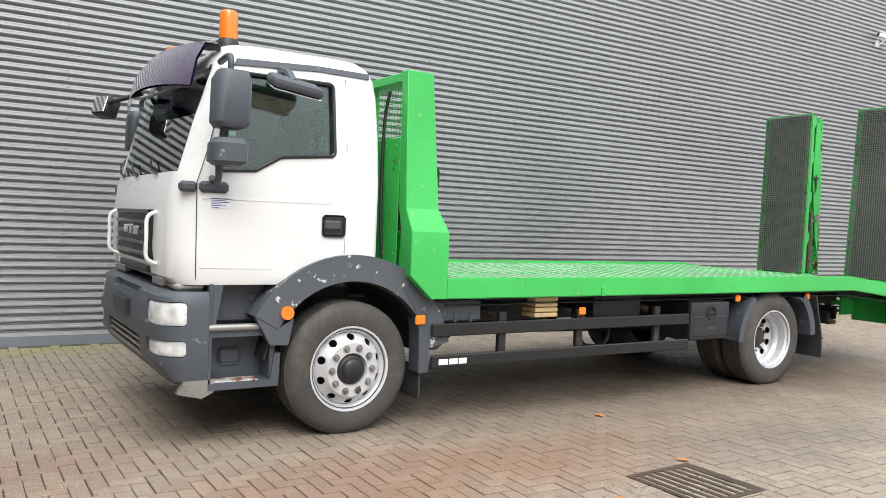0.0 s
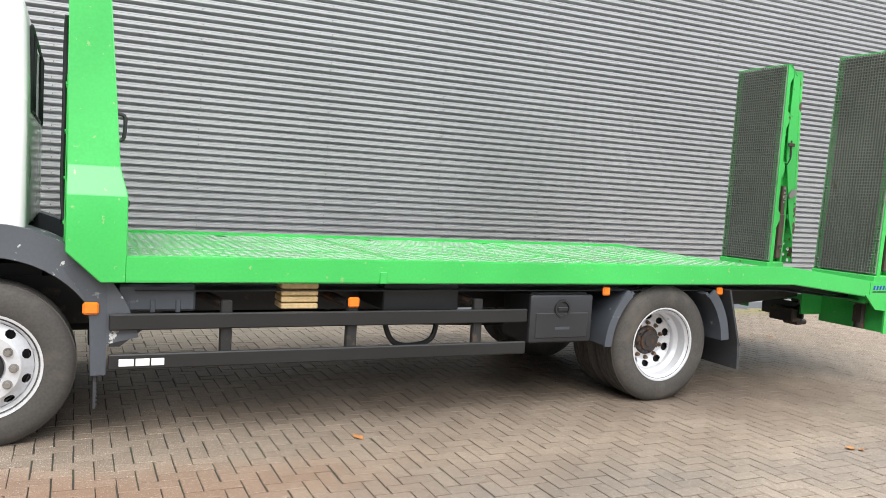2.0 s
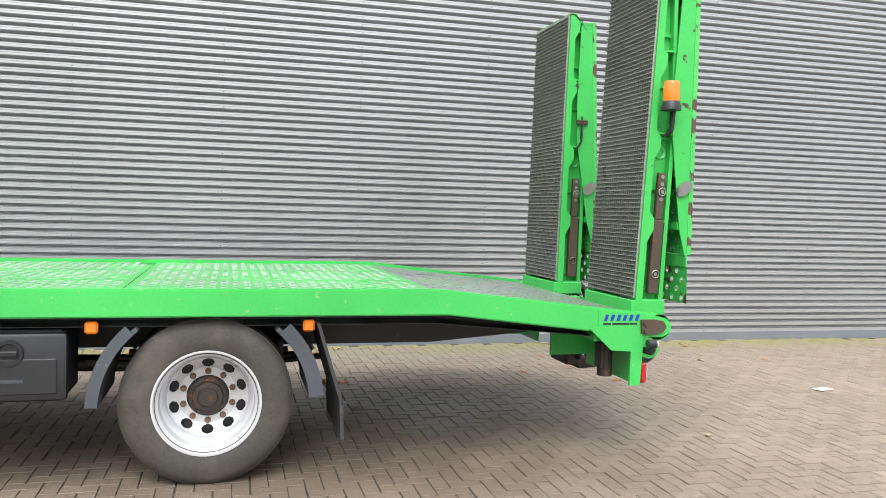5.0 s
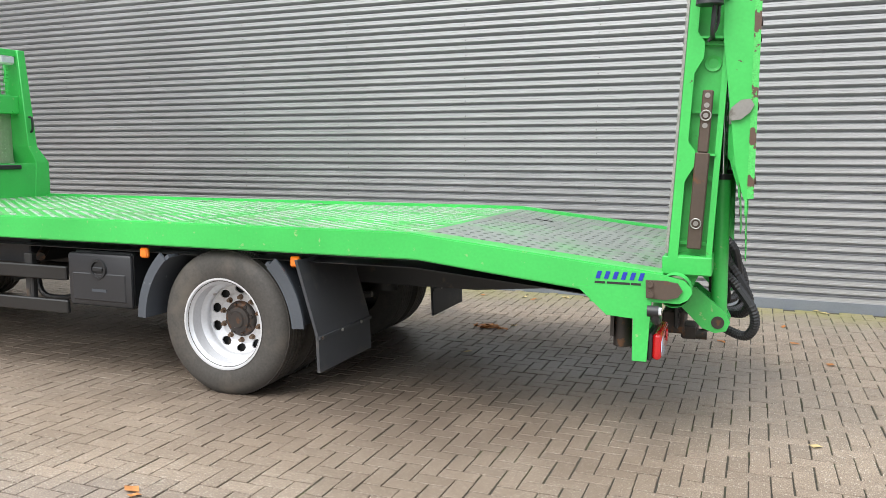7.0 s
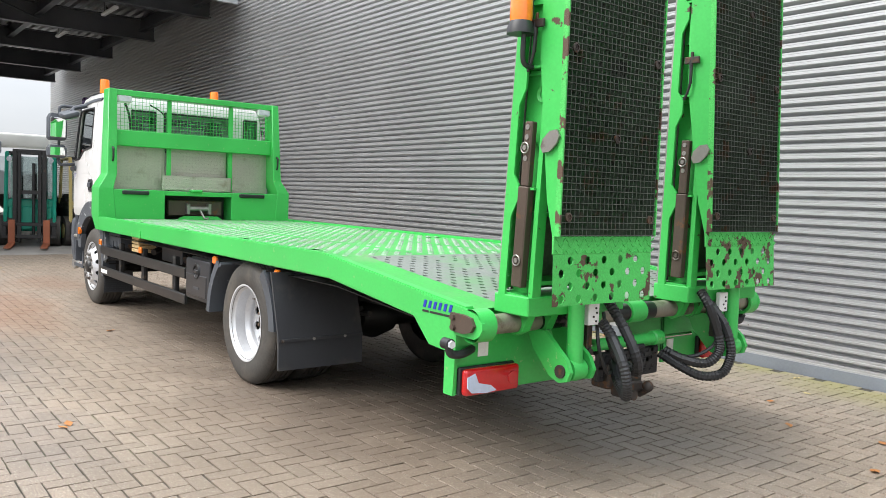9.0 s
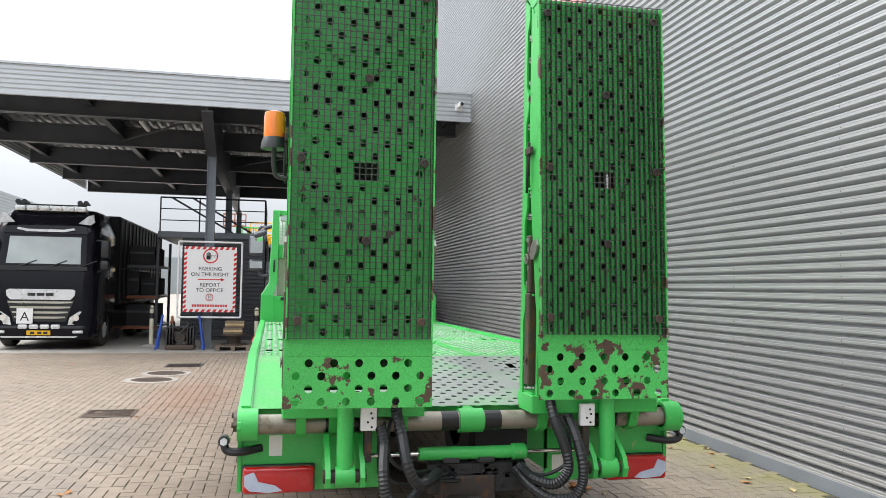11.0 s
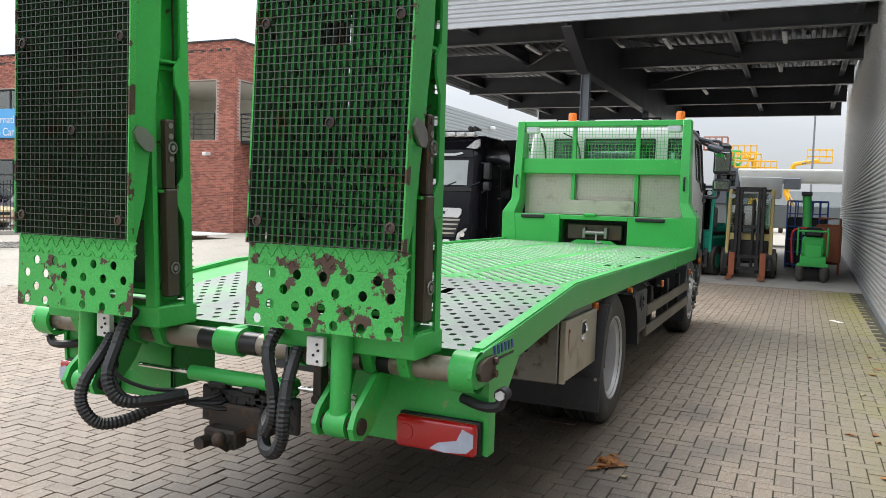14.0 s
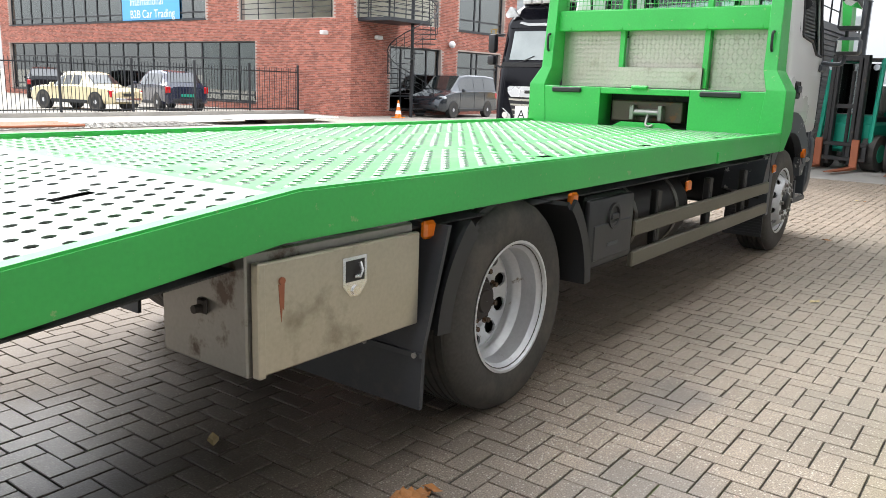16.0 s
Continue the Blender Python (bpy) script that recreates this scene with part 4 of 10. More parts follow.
for i in range(5):
    z = 1.28 + i * 0.075
    bx(bm, -1.318, -1.29, -0.58, 0.58, z, z + 0.030, 0.006)
part("grille_bar", bm, BLACK_CAR, grille)
bm = B(); bx(bm, -1.322, -1.30, -0.26, -0.09, 1.42, 1.49, 0.008); bx(bm, -1.322, -1.30, -0.06, 0.06, 1.42, 1.50, 0.008); bx(bm, -1.322, -1.30, 0.09, 0.26, 1.42, 1.49, 0.008)
part("badge_shape", bm, CHROME, grille, "plain chrome badge shapes")
bm = B(); bx(bm, -1.30, -1.24, -0.50, 0.50, 1.165, 1.215, 0.01)
part("lower_intake", bm, BLACK_P, truck)
for y in (-0.70, 0.70):
    bm = B(); tube(bm, curve([(-1.27, y, 1.24), (-1.345, y, 1.28), (-1.35, y, 1.42), (-1.345, y, 1.56), (-1.27, y, 1.60)], 5), 0.014, 8)
    part("grab_handle", bm, WHITE, truck)

# bumper
BUMP = [(0.44, -1.16, -0.98, 1.02, 0.05, 0.02), (0.50, -1.26, -1.00, 1.10, 0.10, 0.02), (0.62, -1.345, -1.02, 1.125, 0.20, 0.02), (0.80, -1.365, -1.02, 1.13, 0.22, 0.02),
        (0.98, -1.36, -1.02, 1.13, 0.22, 0.02), (1.05, -1.335, -1.02, 1.12, 0.20, 0.02), (1.085, -1.28, -1.02, 1.10, 0.16, 0.02)]
b0 = B(); loft(b0, BUMP)
cut = []
for s in (-1, 1):
    h = B(); bx(h, -1.6, -1.17, s * 0.80, s * 1.25, 0.86, 1.02, 0.02); cut.append(h)
    h = B(); bx(h, -1.6, -1.17, s * 0.82, s * 1.25, 0.66, 0.77, 0.02); cut.append(h)
h = B(); bx(h, -1.6, -1.28, -0.60, 0.60, 0.60, 0.74, 0.02); cut.append(h)
h = B(); bx(h, -1.6, -1.30, -0.45, 0.45, 1.0, 1.06, 0.01); cut.append(h)
bumper = part("bumper", carve(b0, cut), GREY_P, truck, "dark grey plastic front bumper with scuffs", 30)
for s in (-1, 1):
    bm = B(); loft(bm, [(0.865, -1.345, -1.12, 1.108, 0.19, 0.02), (0.88, -1.352, -1.12, 1.115, 0.20, 0.02), (1.00, -1.345, -1.12, 1.115, 0.20, 0.02), (1.015, -1.335, -1.12, 1.108, 0.19, 0.02)])
    q = B(); bx(q, -1.6, 0, -s * 2, s * 0.82, 0, 2)
    hl = part("headlight", carve(bm, [q]), HEAD_L, bumper, "clear headlight in the bumper corner")
    bm = B(); loft(bm, [(0.665, -1.335, -1.12, 1.108, 0.18, 0.02), (0.68, -1.342, -1.12, 1.113, 0.18, 0.02), (0.75, -1.345, -1.12, 1.113, 0.19, 0.02), (0.765, -1.335, -1.12, 1.108, 0.18, 0.02)])
    q = B(); bx(q, -1.6, 0, -s * 2, s * 0.84, 0, 2)
    fl = part("fog_light", carve(bm, [q]), HEAD_L, bumper, "clear fog light low in the bumper")
    for lamp_p, x, y, z, r in ((hl, -1.235, 0.905, 0.94, 0.062), (hl, -1.165, 1.015, 0.94, 0.06), (fl, -1.225, 0.92, 0.715, 0.042), (fl, -1.165, 1.01, 0.715, 0.042)):
        bm = B(); lathe(bm, [(r, -0.03), (r * 0.92, -0.03), (r * 0.75, 0.0), (r * 0.3, 0.03), (0.001, 0.035)], (0, 0, 0), "x", 24)
        bmesh.ops.transform(bm, matrix=Matrix.Translation((x, s * y, z)) @ Matrix.Rotation(radians(s * -32), 4, "Z"), verts=bm.verts[:])
        part("reflector", bm, LAMP_S, lamp_p)
    for z0, z1, y0 in ((0.862, 1.018, 0.80), (0.662, 0.768, 0.82)):
        bm = B(); bx(bm, -1.19, -1.05, s * y0, s * 1.10, z0, z1)
        part("lamp_housing", bm, LAMP_S, bumper)
    bm = B(); bx(bm, -1.27, -1.12, s * 0.52, s * 0.80, 1.085, 1.165, 0.02); bx(bm, -1.24, -1.04, s * 0.82, s * 1.05, 1.085, 1.14, 0.02)
    part("hinge_block", bm, STEEL_D, bumper)
bm = B(); bx(bm, -1.385, -1.36, -0.27, 0.27, 0.84, 0.96, 0.005)
part("number_plate", bm, BLACK_P, bumper, "black empty number plate holder")
bm = B()
for z in (0.60, 0.645, 0.69):
    bx(bm, -1.34, -1.29, -0.58, 0.58, z, z + 0.018)
part("intake_bar", bm, STEEL_D, bumper)
bm = B(); prism(bm, [(-1.22, 0.42), (-1.06, 0.38), (-0.98, 0.42), (-0.98, 0.50), (-1.18, 0.50)], "y", -1.11, -1.06)
part("spoiler_end", bm, STEEL_D, bumper)

# steps at each side
for s in (-1, 1):
    bm = B()
    bx(bm, -1.02, -0.56, s * 0.86, s * 0.90, 0.44, 1.15)
    bx(bm, -1.03, -1.0, s * 0.86, s * 1.11, 0.44, 1.14, 0.008)
    bx(bm, -0.60, -0.56, s * 0.86, s * 1.10, 0.44, 0.74, 0.008)
    prism(bm, [(-1.02, 0.78), (-0.62, 0.78), (-0.60, 0.84), (-1.02, 0.84)], "y", s * 0.88, s * 1.10)
    prism(bm, [(-1.02, 0.43), (-0.54, 0.43), (-0.53, 0.66), (-0.57, 0.66), (-0.60, 0.475), (-1.02, 0.475)], "y", s * 0.88, s * 1.12)
    bx(bm, -1.01, -0.58, s * 0.90, s * 0.945, 0.86, 1.15, 0.015)
    prism(bm, [(-1.02, 0.86), (-0.98, 0.86), (-0.93, 1.15), (-1.02, 1.15)], "y", s * 0.90, s * 1.10)
    bx(bm, -0.72, -0.66, s * 0.94, s * 0.955, 0.99, 1.06, 0.008)
    bx(bm, -0.90, -0.74, s * 0.898, s * 0.912, 0.56, 0.68, 0.02)
    steps = part("entry_step", bm, GREY_P, truck, "grey plastic entry steps with scraped edges")
    bm = B()
    for z, xa, xb in ((0.841, -1.0, -0.65), (0.477, -0.98, -0.68)):
        bx(bm, xa, xb, s * 0.98, s * 1.105, z, z + 0.006)
        for i in range(14):
            x = xa + (xb - xa) * (i + 0.5) / 14
            bx(bm, x - 0.007, x + 0.007, s * 1.0, s * 1.10, z + 0.006, z + 0.010)
    part("step_tread", bm, STEP_T, steps, "worn metal tread with rust")
    bm = B(); cyl(bm, (-1.03, s * 1.105, 0.845), (-0.645, s * 1.105, 0.845), 0.024, 12)
    part("step_lip", bm, STEEL_D, steps, "scraped silver step edge")
    # fender: the arch over the wheel and its tail
    bm = B()
    ring_section(bm, (0.0, 0.50), 0.655, 0.845, 12, 150, s * 0.82, s * 1.165, 22)
    prism(bm, [(-0.73, 0.92), (-0.62, 0.72), (-0.49, 0.715), (-0.455, 0.90), (-0.57, 0.83), (-0.60, 0.9)], "y", s * 1.10, s * 1.16)
    part("fender", bm, GREY_F, truck, "grey plastic wheel arch with scratches", 40)
    bm = B()
    prism(bm, [(0.40, 1.10), (0.47, 1.13), (0.60, 1.06), (0.645, 0.98), (0.645, 0.45), (0.56, 0.45), (0.55, 0.78), (0.52, 0.92)], "y", s * 1.02, s * 1.17)
    tail = part("fender_tail", bm, GREY_P, truck, "grey plastic tail of the wheel arch", 40)
    bm = B(); bx(bm, 0.58, 0.595, s * 0.80, s * 1.14, 0.24, 0.50)
    part("mud_flap", bm, RUBBER2, tail, "black ribbed rubber mud flap")
    for i in range(9):
        bm = B(); bx(bm, 0.595, 0.603, s * 0.82, s * 1.13, 0.26 + i * 0.025, 0.272 + i * 0.025)
        part("flap_rib", bm, RUBBER2, tail)
    bm = B(); cyl(bm, (-0.51, s * 1.155, 0.94), (-0.51, s * 1.185, 0.94), 0.047, 20)
    part("side_indicator", bm, ORANGE, truck, "round orange indicator")
    bm = B(); bx(bm, 0.51, 0.60, s * 1.165, s * 1.19, 0.82, 0.895, 0.012)
    part("side_marker", bm, ORANGE, truck, "square orange side marker")
    # inner arch
    bm = B(); ring_section(bm, (0.0, 0.50), 0.645, 0.655, 8, 170, s * 0.45, s * 1.10, 18)
    part("inner_arch", bm, BLACK_P, truck)


# ---- wheels
def holed_ring(bm, c, r0, r1, y0, y1, r, stretch, n=10):
    """A dished ring of sheet with n oval holes, from radius r0 at y0 to radius r1 at y1."""
    mid = (r0 + r1) / 2
    V, F = perforated(0.0, 2 * math.pi, r0, r1, 2 * math.pi / n, r1 - r0, r, 0.012, 8, stretch / mid)
    vs = []
    for a, q, d in V:
        y = y0 + (y1 - y0) * (q - r0) / (r1 - r0)
        y += d * (1 if y0 > 0 else -1)
        vs.append(bm.verts.new((c[0] + q * math.cos(a), y, c[2] + q * math.sin(a))))
    for f in F:
        try:
            bm.faces.new([vs[k] for k in f])
        except ValueError:
            pass


def wheel(cx, s, kind, parent):
    """kind 'front': a wheel with its dish turned out; 'rear': a pair of wheels with a deep dish."""
    R, rz = 0.488, 0.514
    c = (cx, 0, rz)
    y_out = s * (1.13 if kind == "front" else 1.19)
    w = 0.29

    def tyre(yo, yi):
        bm = B()
        d = yi - yo
        prof = [(0.285, yo + d * 0.04), (0.31, yo + d * 0.0), (0.36, yo - d * 0.03), (0.43, yo - d * 0.02), (0.468, yo + d * 0.05), (0.482, yo + d * 0.12)]
        tread = []
        for k, (t0, t1) in enumerate(((0.14, 0.26), (0.30, 0.40), (0.44, 0.56), (0.60, 0.70), (0.74, 0.86))):
            tread += [(R - 0.014, yo + d * (t0 - 0.012)), (R, yo + d * t0), (R, yo + d * t1), (R - 0.014, yo + d * (t1 + 0.012))]
        back = [(0.482, yo + d * 0.88), (0.468, yo + d * 0.95), (0.43, yo + d * 1.02), (0.36, yo + d * 1.03), (0.31, yo + d * 1.0), (0.285, yo + d * 0.96)]
        lathe(bm, prof + tread + back, c, "y", 56)
        return bm

    if kind == "front":
        bm = B()
        y = y_out
        lathe(bm, [(0.305, y - s * 0.0), (0.312, y + s * 0.006), (0.298, y + s * 0.004), (0.290, y - s * 0.02), (0.268, y - s * 0.035), (0.262, y - s * 0.05), (0.263, y - s * 0.05)], c, "y", 48)
        lathe(bm, [(0.204, y + s * 0.034), (0.195, y + s * 0.042), (0.12, y + s * 0.042), (0.105, y + s * 0.002)], c, "y", 48)
        holed_ring(bm, c, 0.203, 0.264, y + s * 0.034, y - s * 0.04, 0.023, 1.35)
        lathe(bm, [(0.245, y - s * 0.044), (0.24, y - s * 0.07)], c, "y", 48)
        rim = part("wheel", bm, RIM, parent, "silver steel wheel with round hand holes")
        part("tyre", tyre(y_out, y_out - s * w), RUBBER, rim, "dusty black lorry tyre")
        bm = B(); lathe(bm, [(0.24, y - s * 0.08), (0.001, y - s * 0.08)], c, "y", 32)
        part("wheel_well", bm, BLACK_M, rim)
        bm = B()
        lathe(bm, [(0.112, y + s * 0.0), (0.105, y + s * 0.03), (0.085, y + s * 0.04), (0.075, y + s * 0.065), (0.06, y + s * 0.075), (0.001, y + s * 0.077)], c, "y", 32)
        part("hub", bm, BLACK_M, rim, "black greasy wheel hub")
        bm = B()
        for i in range(10):
            a = 2 * math.pi * i / 10
            x, z = cx + 0.160 * math.cos(a), rz + 0.160 * math.sin(a)
            cyl(bm, (x, y + s * 0.038, z), (x, y + s * 0.048, z), 0.027, 12)
            cyl(bm, (x, y + s * 0.048, z), (x, y + s * 0.072, z), 0.016, 6)
        part("wheel_nut", bm, STEEL_D, rim)
    else:
        bm = B()
        y = y_out
        hub_k = 0.6
        yd = y - s * 0.18
        lathe(bm, [(0.300, y - s * 0.005), (0.308, y + s * 0.004), (0.296, y + s * 0.004), (0.286, y - s * 0.018), (0.270, y - s * 0.035), (0.266, y - s * 0.115), (0.240, y - s * 0.140), (0.236, y - s * 0.155), (0.238, yd), (0.228, yd)], c, "y", 48)
        lathe(bm, [(0.171, yd - s * 0.03), (0.13, yd - s * 0.026), (0.10, yd - s * 0.03)], c, "y", 40)
        holed_ring(bm, c, 0.170, 0.234, yd - s * 0.03, yd, 0.028, 1.35)
        rim = part("wheel", bm, RIM, parent, "silver steel wheel with a deep dish")
        part("tyre", tyre(y_out, y_out - s * w), RUBBER, rim, "dusty black lorry tyre")
        part("inner_tyre", tyre(y_out - s * 0.33, y_out - s * 0.62), RUBBER, rim)
        bm = B(); lathe(bm, [(0.25, yd - s * 0.05), (0.001, yd - s * 0.05)], c, "y", 32)
        part("wheel_well", bm, BLACK_M, rim)
        bm = B()
        y0 = yd - s * 0.03
        lathe(bm, [(0.124, y0), (0.121, y0 + s * 0.022 * hub_k), (0.108, y0 + s * 0.045 * hub_k), (0.092, y0 + s * 0.055 * hub_k), (0.085, y0 + s * 0.085 * hub_k),
                   (0.060, y0 + s * 0.095 * hub_k), (0.052, y0 + s * 0.115 * hub_k), (0.001, y0 + s * 0.118 * hub_k)], c, "y", 32)
        for i in range(8):
            a = 2 * math.pi * (i + 0.3) / 8
            x, z = cx + 0.100 * math.cos(a), rz + 0.100 * math.sin(a)
            cyl(bm, (x, y0 + s * 0.04 * hub_k, z), (x, y0 + s * 0.066 * hub_k, z), 0.012, 6)
        part("hub", bm, HUB, rim, "rusty axle hub")
        bm = B()
        for i in range(10):
            a = 2 * math.pi * (i + 0.5) / 10
            x, z = cx + 0.148 * math.cos(a), rz + 0.148 * math.sin(a)
            cyl(bm, (x, y0, z), (x, y0 + s * 0.010, z), 0.019, 12)
            cyl(bm, (x, y0 + s * 0.010, z), (x, y0 + s * 0.032, z), 0.013, 6)
        part("wheel_nut", bm, NUT, rim, "rusty wheel nut")
    return rim


WB = 4.89
for s in (-1, 1):
    wheel(0.0, s, "front", truck)
    wheel(WB, s, "rear", truck)

# ---- chassis
bm = B()
for s in (-1, 1):
    prism(bm, [(-1.1, 0.72), (6.4, 0.72), (7.3, 0.80), (7.3, 0.93), (6.3, 0.96), (-1.1, 0.96)], "y", s * 0.37, s * 0.44)
for x in (-0.9, 0.9, 2.1, 3.3, 4.2, 5.9, 6.8):
    bx(bm, x, x + 0.1, -0.37, 0.37, 0.76, 0.92)
part("chassis_frame", bm, BLACK_M, truck)
bm = B()
cyl(bm, (0, -0.95, 0.485), (0, 0.95, 0.485), 0.065, 16)
cyl(bm, (WB, -0.9, 0.514), (WB, 0.9, 0.514), 0.11, 18)
lathe(bm, [(0.001, -0.2), (0.16, -0.17), (0.21, 0.0), (0.16, 0.17), (0.001, 0.2)], (WB, 0.0, 0.514), "y", 20)
part("axle", bm, BLACK_M, truck)
bm = B(); cyl(bm, (0.8, 0.05, 0.62), (WB - 0.2, 0.0, 0.52), 0.06, 14)
part("drive_shaft", bm, BLACK_M, truck)
bm = B(); bx(bm, -0.95, 0.35, -0.42, 0.42, 0.55, 1.12, 0.08)
bx(bm, 0.35, 1.1, -0.25, 0.25, 0.55, 0.92, 0.06)
part("engine_block", bm, BLACK_M, truck)
bm = B()
for s in (-1, 1):
    for i, (l, z) in enumerate(((0.75, 0.63), (0.62, 0.655), (0.5, 0.68))):
        tube(bm, [(WB - l, s * 0.5, z + 0.02), (WB, s * 0.5, z - 0.05), (WB + l, s * 0.5, z + 0.02)], 0.022, 6)
    cyl(bm, (WB + 0.35, s * 0.52, 0.5), (WB + 0.35, s * 0.52, 0.78), 0.12, 16)
part("suspension", bm, BLACK_M, truck)
# battery and tool boxes between the axles, tank, air hoses
bm = B(); bx(bm, 0.70, 1.16, -1.12, -0.55, 0.825, 0.995, 0.015)
for x in (0.74, 0.89, 1.04):
    bx(bm, x, x + 0.03, -1.13, -1.12, 0.82, 0.90, 0.004)
part("battery_box", bm, GREY_P, truck, "dark grey battery cover with clips")
bm = B(); bx(bm, 2.45, 3.05, -1.05, -0.5, 0.80, 1.0, 0.01)
part("equipment_box", bm, BLACK_P, truck)
bm = B(); cyl(bm, (2.3, 0.78, 0.68), (3.4, 0.78, 0.68), 0.27, 28)
tank = part("air_tank", bm, BLACK_M, truck)
bm = B()
for x in (2.5, 3.2):
    lathe(bm, [(0.272, x), (0.28, x), (0.28, x + 0.05), (0.272, x + 0.05)], (0, 0.78, 0.68), "x", 28)
part("tank_strap", bm, STEEL_D, tank)
bm = B(); tube(bm, curve([(2.60, -0.6, 0.80), (2.68, -0.65, 0.52), (2.85, -0.65, 0.46), (3.05, -0.62, 0.52), (3.1, -0.6, 0.8)], 8), 0.022, 8)
part("air_hose", bm, BLACK_P, truck)
bm = B()
for x, y in ((1.34, -1.05), (2.18, -1.05), (3.15, -1.05)):
    tube(bm, [(x, y, 0.86), (x - 0.15, y + 0.2, 0.92), (x - 0.3, -0.45, 0.93)], 0.035, 8)
part("guard_bracket", bm, HUB, truck)
bm = B()
for i in range(4):
    bx(bm, 1.70, 1.95, -1.14, -0.95, 0.835 + i * 0.045, 0.872 + i * 0.045, 0.006)
part("timber_wedge", bm, WOOD, truck, "stack of raw timber offcuts under the deck")

# side guards
for s, mt in ((-1, GUARD), (1, GUARD_R)):
    xa, xb = (0.655, 3.56) if s < 0 else (0.75, 3.60)
    for z0, z1 in ((0.725, 0.825), (0.485, 0.580)) if s < 0 else ((0.665, 0.760), (0.483, 0.577)):
        bm = B(); bx(bm, xa, xb, s * 1.17, s * 1.205, z0, z1, 0.008)
        part("side_guard_rail", bm, mt, truck, "black side guard rail" if s < 0 else "dusty grey side guard rail")
    bm = B()
    for x in (1.31, 2.15, 3.12):
        bx(bm, x, x + 0.075, s * 1.12, s * 1.17, 0.50, 0.90, 0.008)
        bx(bm, x + 0.02, x + 0.05, s * 1.165, s * 1.172, 0.50, 0.80)
    part("guard_post", bm, BLACK_M, truck)
bm = B(); prism(bm, [(0.66, 0.62), (0.72, 0.62), (0.86, 0.73), (0.66, 0.73)], "y", -1.16, -1.14)
part("guard_brace", bm, BLACK_M, truck)
bm = B()
x = 0.715
for w in (0.085, 0.08, 0.075):
    bx(bm, x, x + w, -1.2095, -1.206, 0.507, 0.552, 0.002)
    x += w + 0.010
part("badge_shape", bm, WHITE_T, truck, "plain white badge shapes on the lower rail")
for x, y, z in ((2.185, -1.19, 0.885), (2.73, 1.19, 0.890)):
    bm = B(); bx(bm, x - 0.04, x + 0.04, y - 0.012, y + 0.012, z - 0.035, z + 0.035, 0.01)
    part("side_marker", bm, ORANGE, truck, "square orange side marker")


def tool_box(x0, x1, s, z0=0.53, z1=0.945):
    bm = B(); bx(bm, x0 + 0.02, x1 - 0.02, s * 0.75, s * 1.17, z0 + 0.02, z1, 0.02)
    b_ = part("tool_box", bm, BLACK_P, truck, "black plastic tool box with a round lock")
    bm = B(); bx(bm, x0, x1, s * 1.165, s * 1.205, z0 + 0.03, z1 - 0.01, 0.025, None, 2)
    bx(bm, x0 + 0.05, x1 - 0.05, s * 1.20, s * 1.212, z0 + 0.07, z1 - 0.15, 0.006)
    part("lid", bm, BOX_P, b_)
    xc = (x0 + x1) / 2
    bm = B(); lathe(bm, [(0.075, s * 1.205), (0.07, s * 1.218), (0.055, s * 1.218), (0.05, s * 1.206), (0.001, s * 1.206)], (xc, 0, z1 - 0.12), "y", 24)
    bx(bm, xc - 0.045, xc + 0.045, s * 1.206, s * 1.222, z1 - 0.137, z1 - 0.105, 0.006)
    part("lock", bm, BLACK_P, b_)
    bm = B(); bx(bm, xc - 0.06, xc + 0.07, s * 1.212, s * 1.2145, z0 + 0.135, z0 + 0.155)
    part("writing_bar", bm, GREY_P, b_)


tool_box(3.58, 4.155, -1)
tool_box(3.62, 4.19, 1, 0.53, 0.945)

# rear mudguards and flaps
for s in (-1, 1):
    bm = B()
    ring_section(bm, (WB, 0.505), 0.575, 0.60, 130, 178, s * 0.60, s * 1.245, 12)
    ring_section(bm, (WB, 0.505), 0.575, 0.64, 133, 178, s * 1.24, s * 1.26, 12)
    # wall-side mudguards take black plastic: the shade there is put into their colour
    part("mudguard", bm, GREY_P if s < 0 else BLACK_P, truck, "dark grey rear mudguard", 40)
    bm = B()
    ring_section(bm, (WB, 0.505), 0.575, 0.60, 4, 49, s * 0.60, s * 1.245, 12)
    ring_section(bm, (WB, 0.505), 0.575, 0.66, 4, 46, s * 1.24, s * 1.26, 12)
    g = part("mudguard", bm, GREY_P if s < 0 else BLACK_P, truck, "dark grey rear mudguard", 40)
    bm = B()
    prism(bm, [(5.50, 0.98), (5.52, 0.98), (5.66, 0.52), (5.67, 0.29), (5.65, 0.29), (5.64, 0.52)], "y", s * 0.58, s * 1.275)
    part("mud_flap", bm, RUBBER2, g, "dark rubber mud flap")
    bm = B(); bx(bm, 5.655, 5.675, s * 0.58, s * 1.275, 0.495, 0.515)
    part("flap_strip", bm, RUBBER2, g)
    for q in (0.74, 1.0, 1.25):
        bm = B(); cyl(bm, (5.67, s * q, 0.505), (5.682, s * q, 0.505), 0.011, 8)
        part("rivet", bm, STEEL_D, g)
    for x in (4.275, 5.46) if s < 0 else (4.38, 5.545):
        bm = B(); bx(bm, x - 0.035, x + 0.035, s * 1.18, s * 1.215, 0.925, 0.995, 0.012)
        part("side_marker", bm, ORANGE, truck, "square orange side marker")

# stainless locker behind the right rear wheel
bm = B(); bx(bm, 5.64, 6.415, 0.78, 1.20, 0.612, 1.0, 0.006)
locker = part("steel_locker", bm, STEEL_D, truck, "stainless steel locker with stains")
bm = B(); bx(bm, 5.635, 6.398, 1.205, 1.232, 0.617, 0.968, 0.006)
